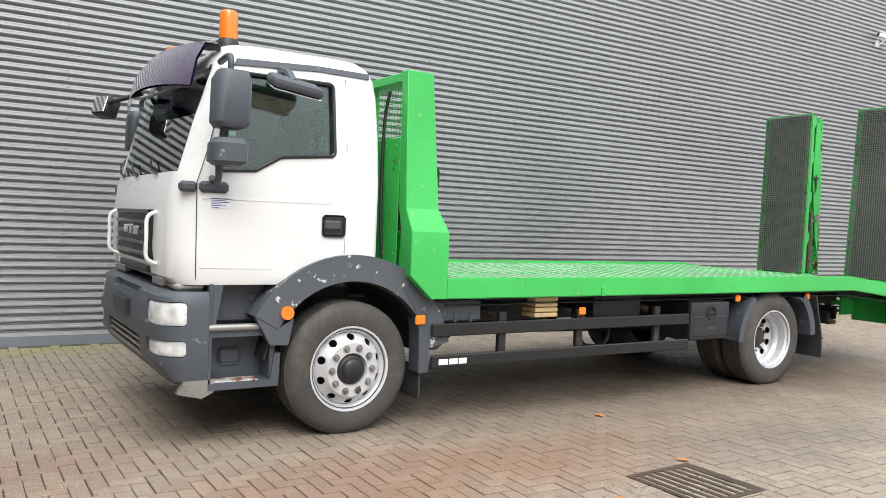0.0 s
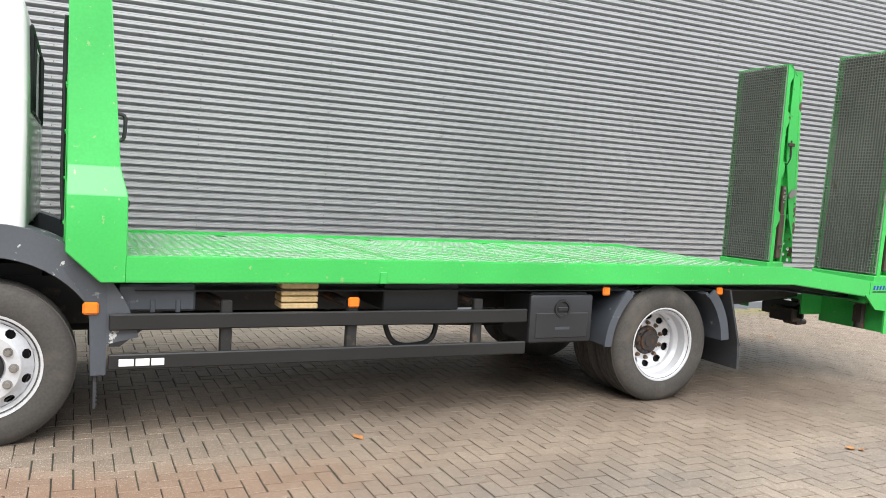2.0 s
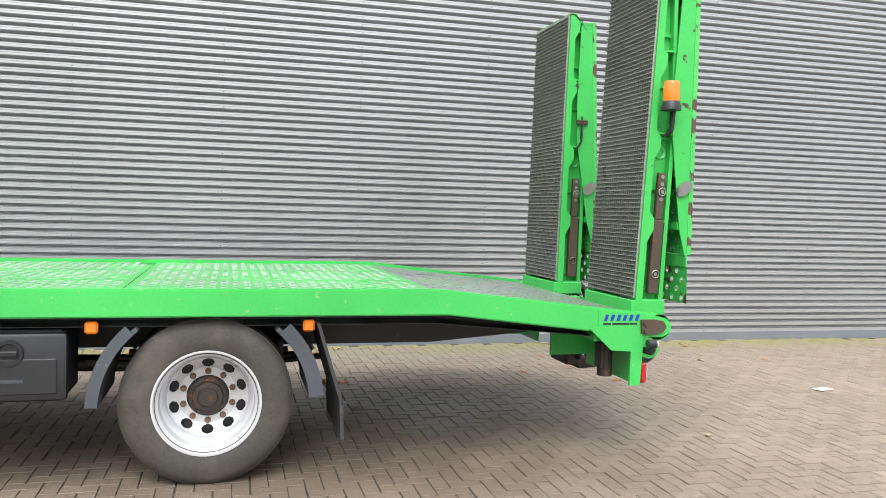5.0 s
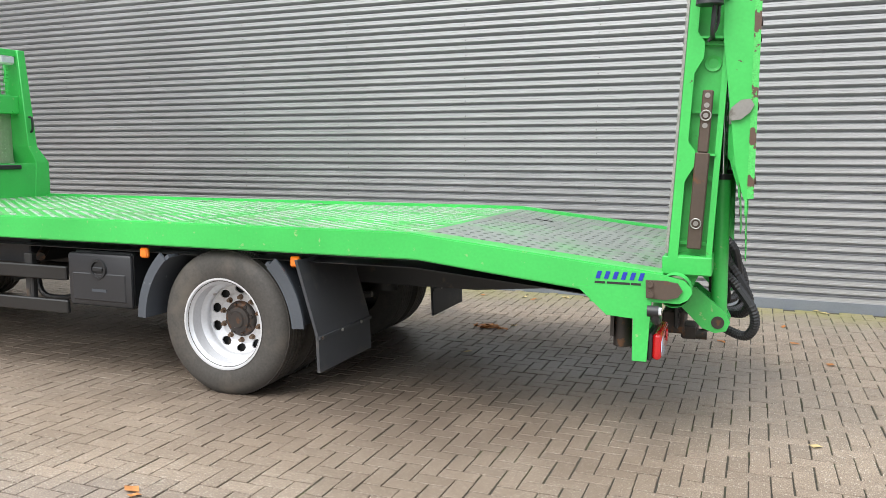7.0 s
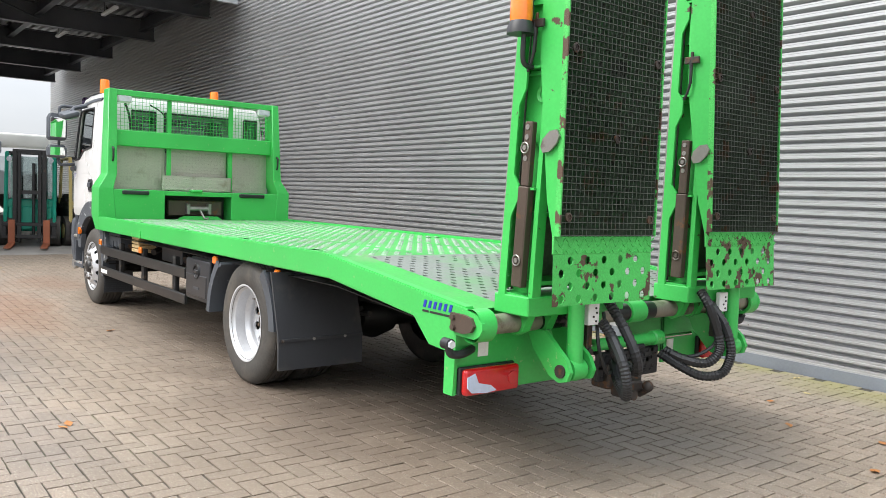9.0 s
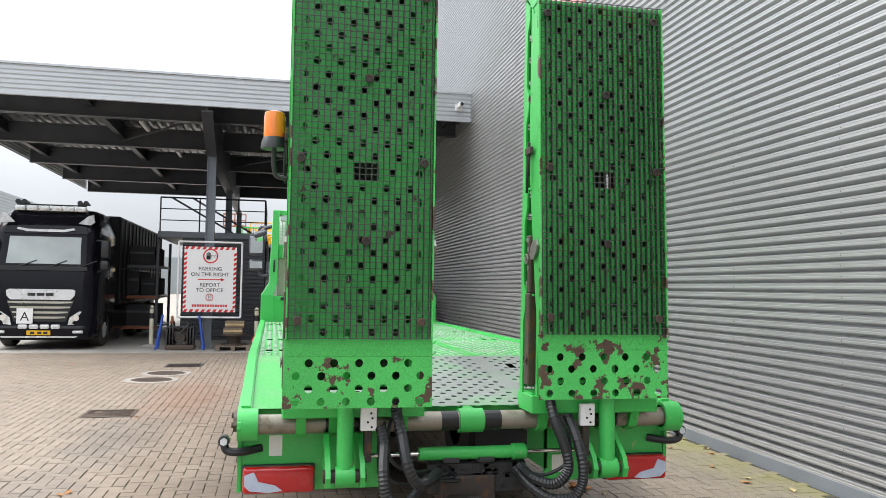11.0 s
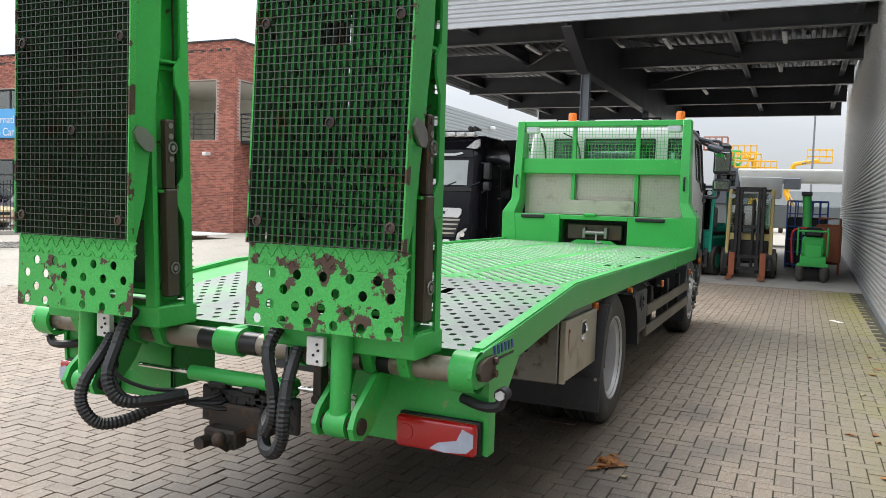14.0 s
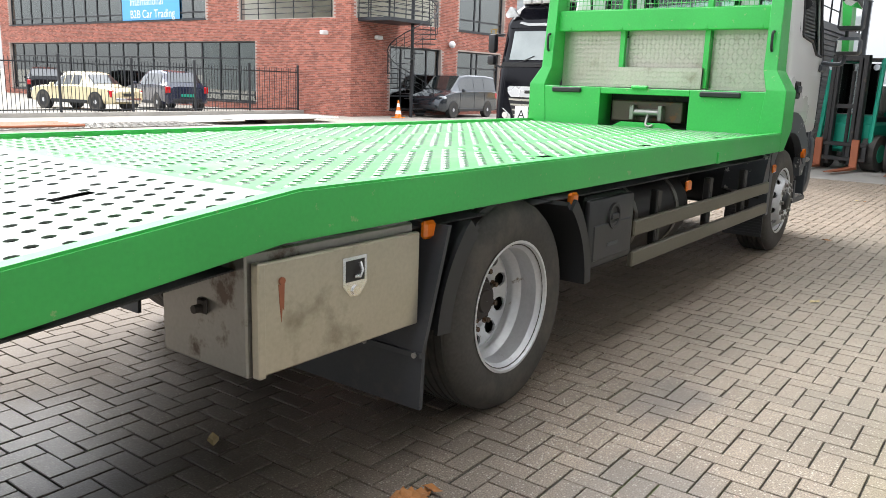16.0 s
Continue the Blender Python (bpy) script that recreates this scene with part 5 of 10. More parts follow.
door = part("locker_door", bm, STEEL_T, locker, "brushed steel door")
bm = B(); prism(bm, [(5.93, 0.932), (6.045, 0.932), (6.045, 0.835), (6.01, 0.797), (5.965, 0.797), (5.93, 0.835)], "y", 1.232, 1.238)
cyl(bm, (5.985, 1.236, 0.815), (5.985, 1.245, 0.815), 0.018, 12)
tube(bm, [(5.968, 1.241, 0.91), (5.968, 1.252, 0.885), (5.98, 1.252, 0.865), (6.0, 1.246, 0.868)], 0.007, 6)
latch = part("latch", bm, CHROME, door, "steel paddle latch")
# flat black plate: the shade of the latch's recess is put into its colour
bm = B(); prism(bm, [(5.943, 0.920), (6.032, 0.920), (6.032, 0.848), (5.943, 0.848)], "y", 1.2382, 1.2392)
part("latch_recess", bm, BLACK_M, locker)
bm = B(); bx(bm, 6.372, 6.401, 1.205, 1.240, 0.614, 0.971, 0.004)
part("door_edge", bm, STEEL_T, locker)
bm = B(); cyl(bm, (6.305, 1.232, 0.905), (6.305, 1.238, 0.905), 0.012, 12); prism(bm, [(6.293, 0.895), (6.317, 0.895), (6.314, 0.84), (6.307, 0.775), (6.302, 0.82), (6.296, 0.81)], "y", 1.232, 1.2332)
part("rust_streak", bm, FORKRED, locker)
bm = B(); cyl(bm, (6.41, 1.0, 0.80), (6.455, 1.0, 0.80), 0.014, 10); bx(bm, 6.415, 6.427, 0.975, 1.025, 0.78, 0.83, 0.006)
part("pipe_stub", bm, HUB, locker)


# ---- deck
def quads(bm, sections):
    """A bar through rectangular cross-sections: rows of height, x from, x to, y from, y to."""
    rings = [[bm.verts.new(p) for p in ((xa, ya, z), (xb, ya, z), (xb, yb, z), (xa, yb, z))] for z, xa, xb, ya, yb in sections]
    fs = [bm.faces.new(rings[0][::-1]), bm.faces.new(rings[-1])]
    for p, q in zip(rings, rings[1:]):
        for i in range(4):
            fs.append(bm.faces.new((p[i], p[(i + 1) % 4], q[(i + 1) % 4], q[i])))
    bmesh.ops.recalc_face_normals(bm, faces=fs)
    return bm


KX, EX = 6.24, 7.66            # where the deck bends down, and its end


def deck_z(x, drop=0.0):
    return 1.155 - drop - max(0.0, x - KX) * 0.108


for s in (-1, 1):
    bm = B()
    prism(bm, [(0.74, 1.02), (6.30, 1.02), (7.30, 0.905), (7.30, 1.062), (KX, 1.18), (0.74, 1.18)], "y", s * 1.25, s * 1.185)
    prism(bm, [(7.30, 0.96), (7.68, 0.925), (7.68, 1.022), (7.30, 1.062)], "y", s * 1.25, s * 1.185)
    bmesh.ops.bevel(bm, geom=[e for e in bm.edges if abs(e.verts[0].co.y - e.verts[1].co.y) < 1e-5 and abs(e.verts[0].co.x - e.verts[1].co.x) > 0.3], offset=0.008, segments=2, affect="EDGES")
    part("deck_rail", bm, GREEN, truck, "bright green folded steel deck edge with scuffs")
    bm = B()
    for x in (2.34,):
        bx(bm, x, x + 0.05, s * 1.245, s * 1.262, 1.02, 1.10, 0.004)
    part("rail_stub", bm, GREEN, truck)


def skip_slots(cx, cy):
    for sx, sides in ((1.6, (-1.10, -0.98, 0.98, 1.10)), (3.0, (-1.10, -0.98, 0.98, 1.10)), (4.4, (-1.10, -0.98, 0.98, 1.10)), (5.7, (-1.10, -0.98)), (6.60, (-1.10, -0.98, 0.58)), (7.45, (-1.10, -0.98))):
        for sy in sides:
            if abs(cx - sx) < 0.072 and abs(cy - sy) < 0.027:
                return 2
    return 0


def deck_lane(x0, x1, y0, y1, mat_, name, holes=True):
    if holes:
        if mat_ is DECK:
            V, F, K = rimmed(x0, x1, y0, y1, 0.14, 0.0525, 0.0165, skip_slots)
            V, F = weld([(x, y, z + deck_z(x)) for x, y, z in V], F)
            ob = raw(name, V, F, DECK, truck)
            ob.data.materials.append(DECK_RIM)
            ob.data.polygons.foreach_set("material_index", K)
            return ob
        V, F = perforated(x0, x1, y0, y1, 0.14, 0.0525, 0.0195, 0.006, skip=skip_slots)
    else:
        n = max(2, int((x1 - x0) / 0.2))
        V, F = [], []
        for i in range(n + 1):
            x = x0 + (x1 - x0) * i / n
            V += [(x, y0, 0), (x, y1, 0)]
        F = [(2 * i, 2 * i + 2, 2 * i + 3, 2 * i + 1) for i in range(n)]
    V = [(x, y, z + deck_z(x)) for x, y, z in V]
    return raw(name, V, F, mat_, truck)


for x0, x1, mt in ((0.74, 2.57, DECK), (2.575, 4.405, DECK), (4.41, KX, DECK), (KX, EX, DECK_BARE)):
    for y0, y1 in ((-1.185 if mt is DECK else -0.93, -0.455), (-0.36, 0.36), (0.455, 1.185)):
        deck_lane(x0, x1, y0, y1, mt, "deck_plate")
    if mt is DECK_BARE:
        deck_lane(x0, x1, -1.185, -0.93, DECK, "deck_strip", False)
    for y0, y1 in ((-0.455, -0.36), (0.36, 0.455)):
        deck_lane(x0, x1, y0, y1, mt, "deck_strip", False)
for x in np.arange(0.9, 7.5, 0.55):
    z = deck_z(x)
    bm = B(); bx(bm, x, x + 0.06, -1.18, 1.18, z - 0.13, z - 0.02)
    part("cross_member", bm, BLACK_M, truck)
for y in (-0.41, 0.41, -1.0, 1.0):
    bm = B(); prism(bm, [(0.74, 0.98), (KX, 0.98), (7.6, 0.86), (7.6, 0.97), (KX, 1.12), (0.74, 1.12)], "y", y - 0.03, y + 0.03)
    part("long_member", bm, BLACK_M, truck)
# dark sheet added under the deck, so that its holes look shaded
bm = B(); bx(bm, 0.8, 7.4, -1.15, 1.15, 0.955, 0.96, 0, None)
bmesh.ops.bisect_plane(bm, geom=bm.verts[:] + bm.edges[:] + bm.faces[:], plane_co=(KX, 0, 0), plane_no=(1, 0, 0))
for v in bm.verts:
    if v.co.x > KX + 0.01:
        v.co.z -= 0.10
part("under_tray", bm, BLACK_M, truck)

# ---- bulkhead behind the cab
for s in (-1, 1):
    bm = B()
    quads(bm, [(1.02, 0.60, 0.74, s * 1.25, s * 1.05), (1.20, 0.41, 0.742, s * 1.25, s * 1.05), (1.53, 0.41, 0.742, s * 1.25, s * 1.08), (1.70, 0.41, 0.70, s * 1.145, s * 1.03), (2.735, 0.40, 0.625, s * 1.115, s * 1.02)])
    bmesh.ops.bevel(bm, geom=bm.edges[:], offset=0.006, segments=1, affect="EDGES")
    col = part("bulkhead_post", bm, GREEN, truck, "bright green folded bulkhead post")
    bm = B(); tube(bm, curve([(0.665, s * 1.08, 1.86), (0.71, s * 1.08, 1.87), (0.72, s * 1.08, 1.94), (0.715, s * 1.08, 2.01), (0.66, s * 1.08, 2.02)], 4), 0.012, 8)
    part("grab_handle", bm, BLACK_P, col)
bm = B(); bx(bm, 0.42, 0.60, -1.03, 1.03, 2.665, 2.735, 0.006)
part("bulkhead_beam", bm, GREEN, truck)
bm = B(); bx(bm, 0.50, 0.60, -1.03, 1.03, 2.05, 2.245, 0.008)
for y in (-0.9, -0.35, 0.47, 0.95):
    cyl(bm, (0.60, y, 2.075), (0.608, y, 2.075), 0.014, 8)
part("bulkhead_beam", bm, GREEN, truck, "wide green cross beam")
for y in (-0.352, 0.472):
    bm = B(); bx(bm, 0.50, 0.55, y - 0.025, y + 0.025, 1.53, 2.66, 0.004)
    part("bulkhead_upright", bm, GREEN, truck)
bm = B()
for y in np.arange(-1.02, 1.021, 0.044):
    cyl(bm, (0.47, y, 2.24), (0.47, y, 2.67), 0.0028, 5)
for z in np.arange(2.26, 2.67, 0.044):
    cyl(bm, (0.475, -1.03, z), (0.475, 1.03, z), 0.0028, 5)
part("wire_mesh", bm, GREEN_CHIP, truck, "welded wire mesh behind the cab window")
for y0, y1 in ((-1.03, -0.378), (-0.326, 0.446), (0.498, 1.03)):
    bm = B(); bx(bm, 0.455, 0.463, y0, y1, 1.52, 2.06)
    k = 0
    for z in np.arange(1.55, 2.04, 0.042):
        for y in np.arange(y0 + 0.02, y1 - 0.02, 0.042):
            mk = Matrix.Translation((0.463, y, z)) @ Matrix.Rotation(radians(45 if k % 2 else -45), 4, "X")
            v = [bm.verts.new(mk @ Vector(p)) for p in ((0, -0.016, -0.0045), (0, 0.016, -0.0045), (0, 0.016, 0.0045), (0, -0.016, 0.0045), (0.006, 0, 0))]
            for a in range(4):
                bm.faces.new((v[a], v[(a + 1) % 4], v[4]))
            k += 1
        k += 1
    part("tread_panel", bm, TREAD, truck, "pale aluminium tread plate")
bm = B()
for i, z in enumerate(np.arange(1.545, 1.70, 0.042)):
    for j, y in enumerate(np.arange(-0.43, 0.45, 0.042)):
        mk = Matrix.Translation((0.583, y, z)) @ Matrix.Rotation(radians(45 if (i + j) % 2 else -45), 4, "X")
        v = [bm.verts.new(mk @ Vector(p)) for p in ((0, -0.016, -0.0045), (0, 0.016, -0.0045), (0, 0.016, 0.0045), (0, -0.016, 0.0045), (0.006, 0, 0))]
        for a in range(4):
            bm.faces.new((v[a], v[(a + 1) % 4], v[4]))
bx(bm, 0.575, 0.583, -0.45, 0.47, 1.525, 1.71); bx(bm, 0.47, 0.583, 0.462, 0.47, 1.525, 1.71)
part("tread_panel", bm, TREAD, truck, "low aluminium tread plate")
# the green locker below with the winch opening
bm = B()
for xx, y0, y1, z0, z1 in ((0.735, -1.10, -0.46, 1.10, 1.515), (0.735, 0.42, 1.10, 1.10, 1.515), (0.732, -0.46, 0.42, 1.455, 1.512)):
    bm = B(); bx(bm, 0.46, xx, y0, y1, z0, z1, 0.005)
    part("bulkhead_box", bm, GREEN, truck, "green steel box section of the bulkhead")
bm = B(); bx(bm, 0.42, 0.455, -0.47, 0.43, 1.0, 1.46)
part("winch_back", bm, BLACK_M, truck)
for y0, y1 in ((-0.98, -0.66), (0.52, 0.88)):
    bm = B(); bx(bm, 0.735, 0.765, y0, y1, 1.455, 1.505, 0.01)
    part("rubber_bar", bm, BLACK_P, truck, "black rubber bar")
bm = B(); bx(bm, 0.50, 0.62, -0.38, 0.33, 1.20, 1.40, 0.01)
winch = part("winch", bm, RUST, truck, "brown winch with a cable drum and hook")
bm = B(); cyl(bm, (0.66, -0.12, 1.29), (0.66, 0.14, 1.29), 0.035, 16)
for y in (-0.14, 0.14):
    bx(bm, 0.60, 0.70, y - 0.02, y + 0.02, 1.22, 1.36, 0.005)
part("roller_fairlead", bm, STEEL_D, winch)
bm = B(); tube(bm, curve([(0.68, 0.02, 1.27), (0.73, 0.03, 1.22), (0.76, 0.04, 1.18), (0.765, 0.07, 1.165), (0.745, 0.10, 1.18)], 4), 0.013, 8)
part("hook", bm, STEEL_D, winch)
bm = B()
prism(bm, [(-0.42, 1.10), (0.40, 1.10), (0.22, 1.20), (-0.22, 1.20)], "x", 0.735, 0.745)
bx(bm, 0.70, 0.76, -0.14, 0.02, 1.505, 1.54, 0.01)
part("winch_apron", bm, GREEN, truck)
for y in (-0.92, 0.92):
    bm = B(); bx(bm, 0.53, 0.60, y - 0.09, y + 0.09, 2.575, 2.675, 0.02)
    l_ = part("work_lamp", bm, SIGN_W, truck, "white square work lamp")
    bm = B(); bx(bm, 0.60, 0.606, y - 0.075, y + 0.075, 2.59, 2.66, 0.004)
    part("lens", bm, CLEAR_L, l_)
# front skin, with bolts, towards the cab
for y0, y1 in ((-1.03, -0.45), (0.45, 1.03)):
    bm = B(); bx(bm, 0.40, 0.406, y0, y1, 1.20, 2.20)
    for z in (1.35, 1.62, 1.9, 2.18):
        for y in np.linspace(y0 + 0.05, y1 - 0.05, 4):
            cyl(bm, (0.40, y, z), (0.392, y, z), 0.010, 6)
    part("bulkhead_skin", bm, GREEN_CHIP, truck, "green steel sheet with bolts and chipped paint")
bm = B(); bx(bm, 0.40, 0.43, -1.03, 1.03, 2.195, 2.235, 0.004)
part("skin_beam", bm, GREEN, truck)
bm = B()
tube(bm, curve([(0.39, -0.86, 2.60), (0.385, -0.80, 2.40), (0.385, -0.78, 2.0), (0.385, -0.80, 1.5), (0.42, -0.82, 1.2)], 6), 0.014, 7)
tube(bm, curve([(0.39, -0.55, 2.60), (0.385, -0.35, 2.45), (0.385, -0.30, 2.0), (0.38, -0.30, 1.3)], 6), 0.010, 7)
part("cable_loom", bm, BLACK_P, truck)

# ---- rear frame
for s in (-1, 1):
    bm = B()
    prism(bm, [(7.30, 1.045), (7.68, 1.015), (7.79, 0.99), (7.825, 0.955), (7.83, 0.925), (7.81, 0.89), (7.77, 0.868), (7.63, 0.87), (7.615, 0.55), (7.54, 0.55), (7.54, 0.775), (7.40, 0.785), (7.24, 0.93), (7.30, 0.935)], "y", s * 1.255, s * 1.235)
    ear = part("rear_cheek", bm, GREEN, truck, "green rear side plate with a pivot eye")
    bm = B(); prism(bm, [(7.60, 0.985), (7.70, 0.985), (7.76, 0.975), (7.785, 0.937), (7.76, 0.902), (7.70, 0.888), (7.605, 0.893)], "y", s * 1.275, s * 1.256)
    for x, z in ((7.625, 0.965), (7.63, 0.913)):
        cyl(bm, (x, s * 1.27, z), (x, s * 1.29, z), 0.016, 8)
    part("pin_plate", bm, RUST, ear, "rusty brown locking plate")
    bm = B(); lathe(bm, [(0.085, s * 1.255), (0.085, s * 1.15), (0.066, s * 1.15)], (7.74, 0, 0.932), "y", 24)
    part("pivot_collar", bm, GREEN, ear)
    # tail plate, lamp, marker stalk
    bm = B()
    bx(bm, 7.595, 7.61, s * 1.25, s * 0.48, 0.55, 0.93, 0.003)
    bx(bm, 7.30, 7.61, s * 0.50, s * 0.48, 0.62, 0.95)
    part("tail_plate", bm, GREEN, truck, "green steel tail plate")
    bm = B(); bx(bm, 7.61, 7.640, s * 1.229, s * 0.841, 0.548, 0.699, 0.012, None, 2)
    lamp_ = part("tail_light", bm, BLACK_P, truck, "long red tail light with a clear reversing lens")
    bm = B(); bx(bm, 7.638, 7.685, s * 1.224, s * 0.846, 0.553, 0.694, 0.020, None, 3)
    part("red_lens", bm, RED_L, lamp_, "deep red plastic lens")
    bm = B()
    yo = s * 1.215
    prism(bm, [(yo, 0.60), (yo, 0.655), (yo - s * 0.05, 0.672), (yo - s * 0.075, 0.62), (yo - s * 0.16, 0.60), (yo - s * 0.20, 0.57), (yo - s * 0.13, 0.562), (yo - s * 0.03, 0.572)], "x", 7.684, 7.689)
    part("clear_lens", bm, BLUE_L, lamp_)
    bm = B(); lathe(bm, [(0.036, 7.684), (0.034, 7.689), (0.001, 7.690)], (0, s * 0.90, 0.625), "x", 18)
    part("reflector", bm, RED_L, lamp_)
    bm = B()
    tube(bm, curve([(7.61, s * 1.13, 0.785), (7.66, s * 1.24, 0.775), (7.66, s * 1.31, 0.785), (7.655, s * 1.325, 0.83)], 5), 0.022, 8)
    cyl(bm, (7.62, s * 1.325, 0.835), (7.676, s * 1.325, 0.835), 0.029, 14)
    st = part("marker_stalk", bm, BLACK_P, truck, "black rubber outline marker arm")
    bm = B(); cyl(bm, (7.676, s * 1.325, 0.835), (7.69, s * 1.325, 0.835), 0.021, 6)
    part("marker_lens", bm, CLEAR_L, st)
    # name on the cheek: blue shapes and a bar, as no letters of the maker are drawn
    bm = B()
    xs = np.linspace(7.335, 7.60, 7)
    if s > 0:
        xs = xs
    for i in range(6):
        xa, xb = xs[i] + 0.004, xs[i + 1] - 0.006
        prism(bm, [(xa, 0.978), (xb - 0.012, 0.978), (xb, 1.018), (xa + 0.012, 1.018)], "y", s * 1.2555, s * 1.2575)
    part("maker_shape", bm, BLUE_T, ear, "blue slanted maker's shapes")
    bm = B()
    for xa, xb in ((7.335, 7.39), (7.40, 7.52), (7.525, 7.575)):
        bx(bm, xa, xb, s * 1.2555, s * 1.257, 0.952, 0.964)
    part("writing_bar", bm, BLACK_P, ear)
    bm = B(); cyl(bm, (7.46, s * 1.05, 0.58), (7.46, s * 1.05, 0.86), 0.05, 18); bx(bm, 7.38, 7.54, s * 0.97, s * 1.13, 0.82, 0.9, 0.01); bx(bm, 7.40, 7.42, s * 1.02, s * 1.11, 0.64, 0.80)
    part("stabiliser_leg", bm, HUB, truck, "rusty stabiliser leg")
bm = B()
cyl(bm, (7.74, -1.20, 0.932), (7.74, 1.20, 0.932), 0.052, 28)
shaft = part("hinge_shaft", bm, PIPE, truck, "worn steel hinge shaft, greasy in places")
for y0, y1 in ((-0.17, -0.075), (0.075, 0.17), (-0.80, -0.62), (0.86, 0.72)):
    bm = B(); cyl(bm, (7.74, y0, 0.932), (7.74, y1, 0.932), 0.0535, 28)
    part("grease_band", bm, GREASE, shaft)
bm = B(); lathe(bm, [(0.053, -0.07), (0.066, -0.068), (0.066, 0.068), (0.053, 0.07)], (7.74, 0, 0.932), "y", 28); bx(bm, 7.60, 7.74, -0.03, 0.03, 0.93, 1.0, 0.01)
part("shaft_collar", bm, GREEN, shaft)
bm = B(); bx(bm, 7.50, 7.60, -1.2, 1.2, 0.90, 0.995, 0.008); bx(bm, 7.30, 7.36, -1.2, 1.2, 0.84, 0.95)
part("rear_beam", bm, GREEN, truck, "green rear cross beam")
bm = B(); cyl(bm, (7.70, -0.28, 0.745), (7.70, 0.33, 0.745), 0.036, 20); lathe(bm, [(0.037, 0.25), (0.046, 0.26), (0.046, 0.33), (0.037, 0.34)], (7.70, 0, 0.745), "y", 20)
sc = part("shift_cylinder", bm, GREEN, truck, "green hydraulic shifting cylinder")
bm = B(); cyl(bm, (7.70, -0.62, 0.745), (7.70, -0.28, 0.745), 0.012, 12); cyl(bm, (7.70, 0.33, 0.745), (7.70, 0.66, 0.745), 0.012, 12)
part("piston_rod", bm, CHROME, sc)
bm = B(); bx(bm, 7.66, 7.69, -0.225, 0.345, 0.515, 0.69, 0.008)
rng = np.random.RandomState(5)
for i in range(70):
    y, z = rng.uniform(-0.20, 0.32), rng.uniform(0.53, 0.675)
    w, h = rng.uniform(0.006, 0.03), rng.uniform(0.004, 0.014)
    bx(bm, 7.69, 7.694, y - w, y + w, z - h, z + h)
pl = part("plate_holder", bm, BLACK_P, truck, "black dented number plate holder")
bm = B()
for y in (-0.10, 0.10):
    bx(bm, 7.66, 7.74, y - 0.05, y + 0.05, 0.69, 0.725, 0.01)
    cyl(bm, (7.694, y + 0.03, 0.60), (7.70, y + 0.03, 0.60), 0.010, 8)
part("plate_lamp", bm, BLACK_P, pl)
bm = B()
bx(bm, 7.58, 7.72, -0.16, 0.16, 0.47, 0.62, 0.012)
bx(bm, 7.70, 7.80, -0.12, 0.07, 0.43, 0.52, 0.012)
cyl(bm, (7.76, -0.09, 0.46), (7.86, -0.09, 0.46), 0.03, 14)
bmesh.ops.create_uvsphere(bm, u_segments=16, v_segments=10, radius=0.034, matrix=Matrix.Translation((7.86, 0.03, 0.50)))
cyl(bm, (7.80, 0.03, 0.44), (7.86, 0.03, 0.48), 0.018, 10)
for y in (-0.10, 0.05):
    cyl(bm, (7.80, y, 0.455), (7.815, y, 0.455), 0.016, 6)
part("tow_hitch", bm, HUB, truck, "rusty tow hitch with a ball")
bm = B(); bx(bm, 7.612, 7.615, -1.09, -1.02, 0.74, 0.85); bx(bm, 7.612, 7.615, 0.53, 0.60, 0.60, 0.70)
part("sticker", bm, PAPER, truck, "small white sticker")


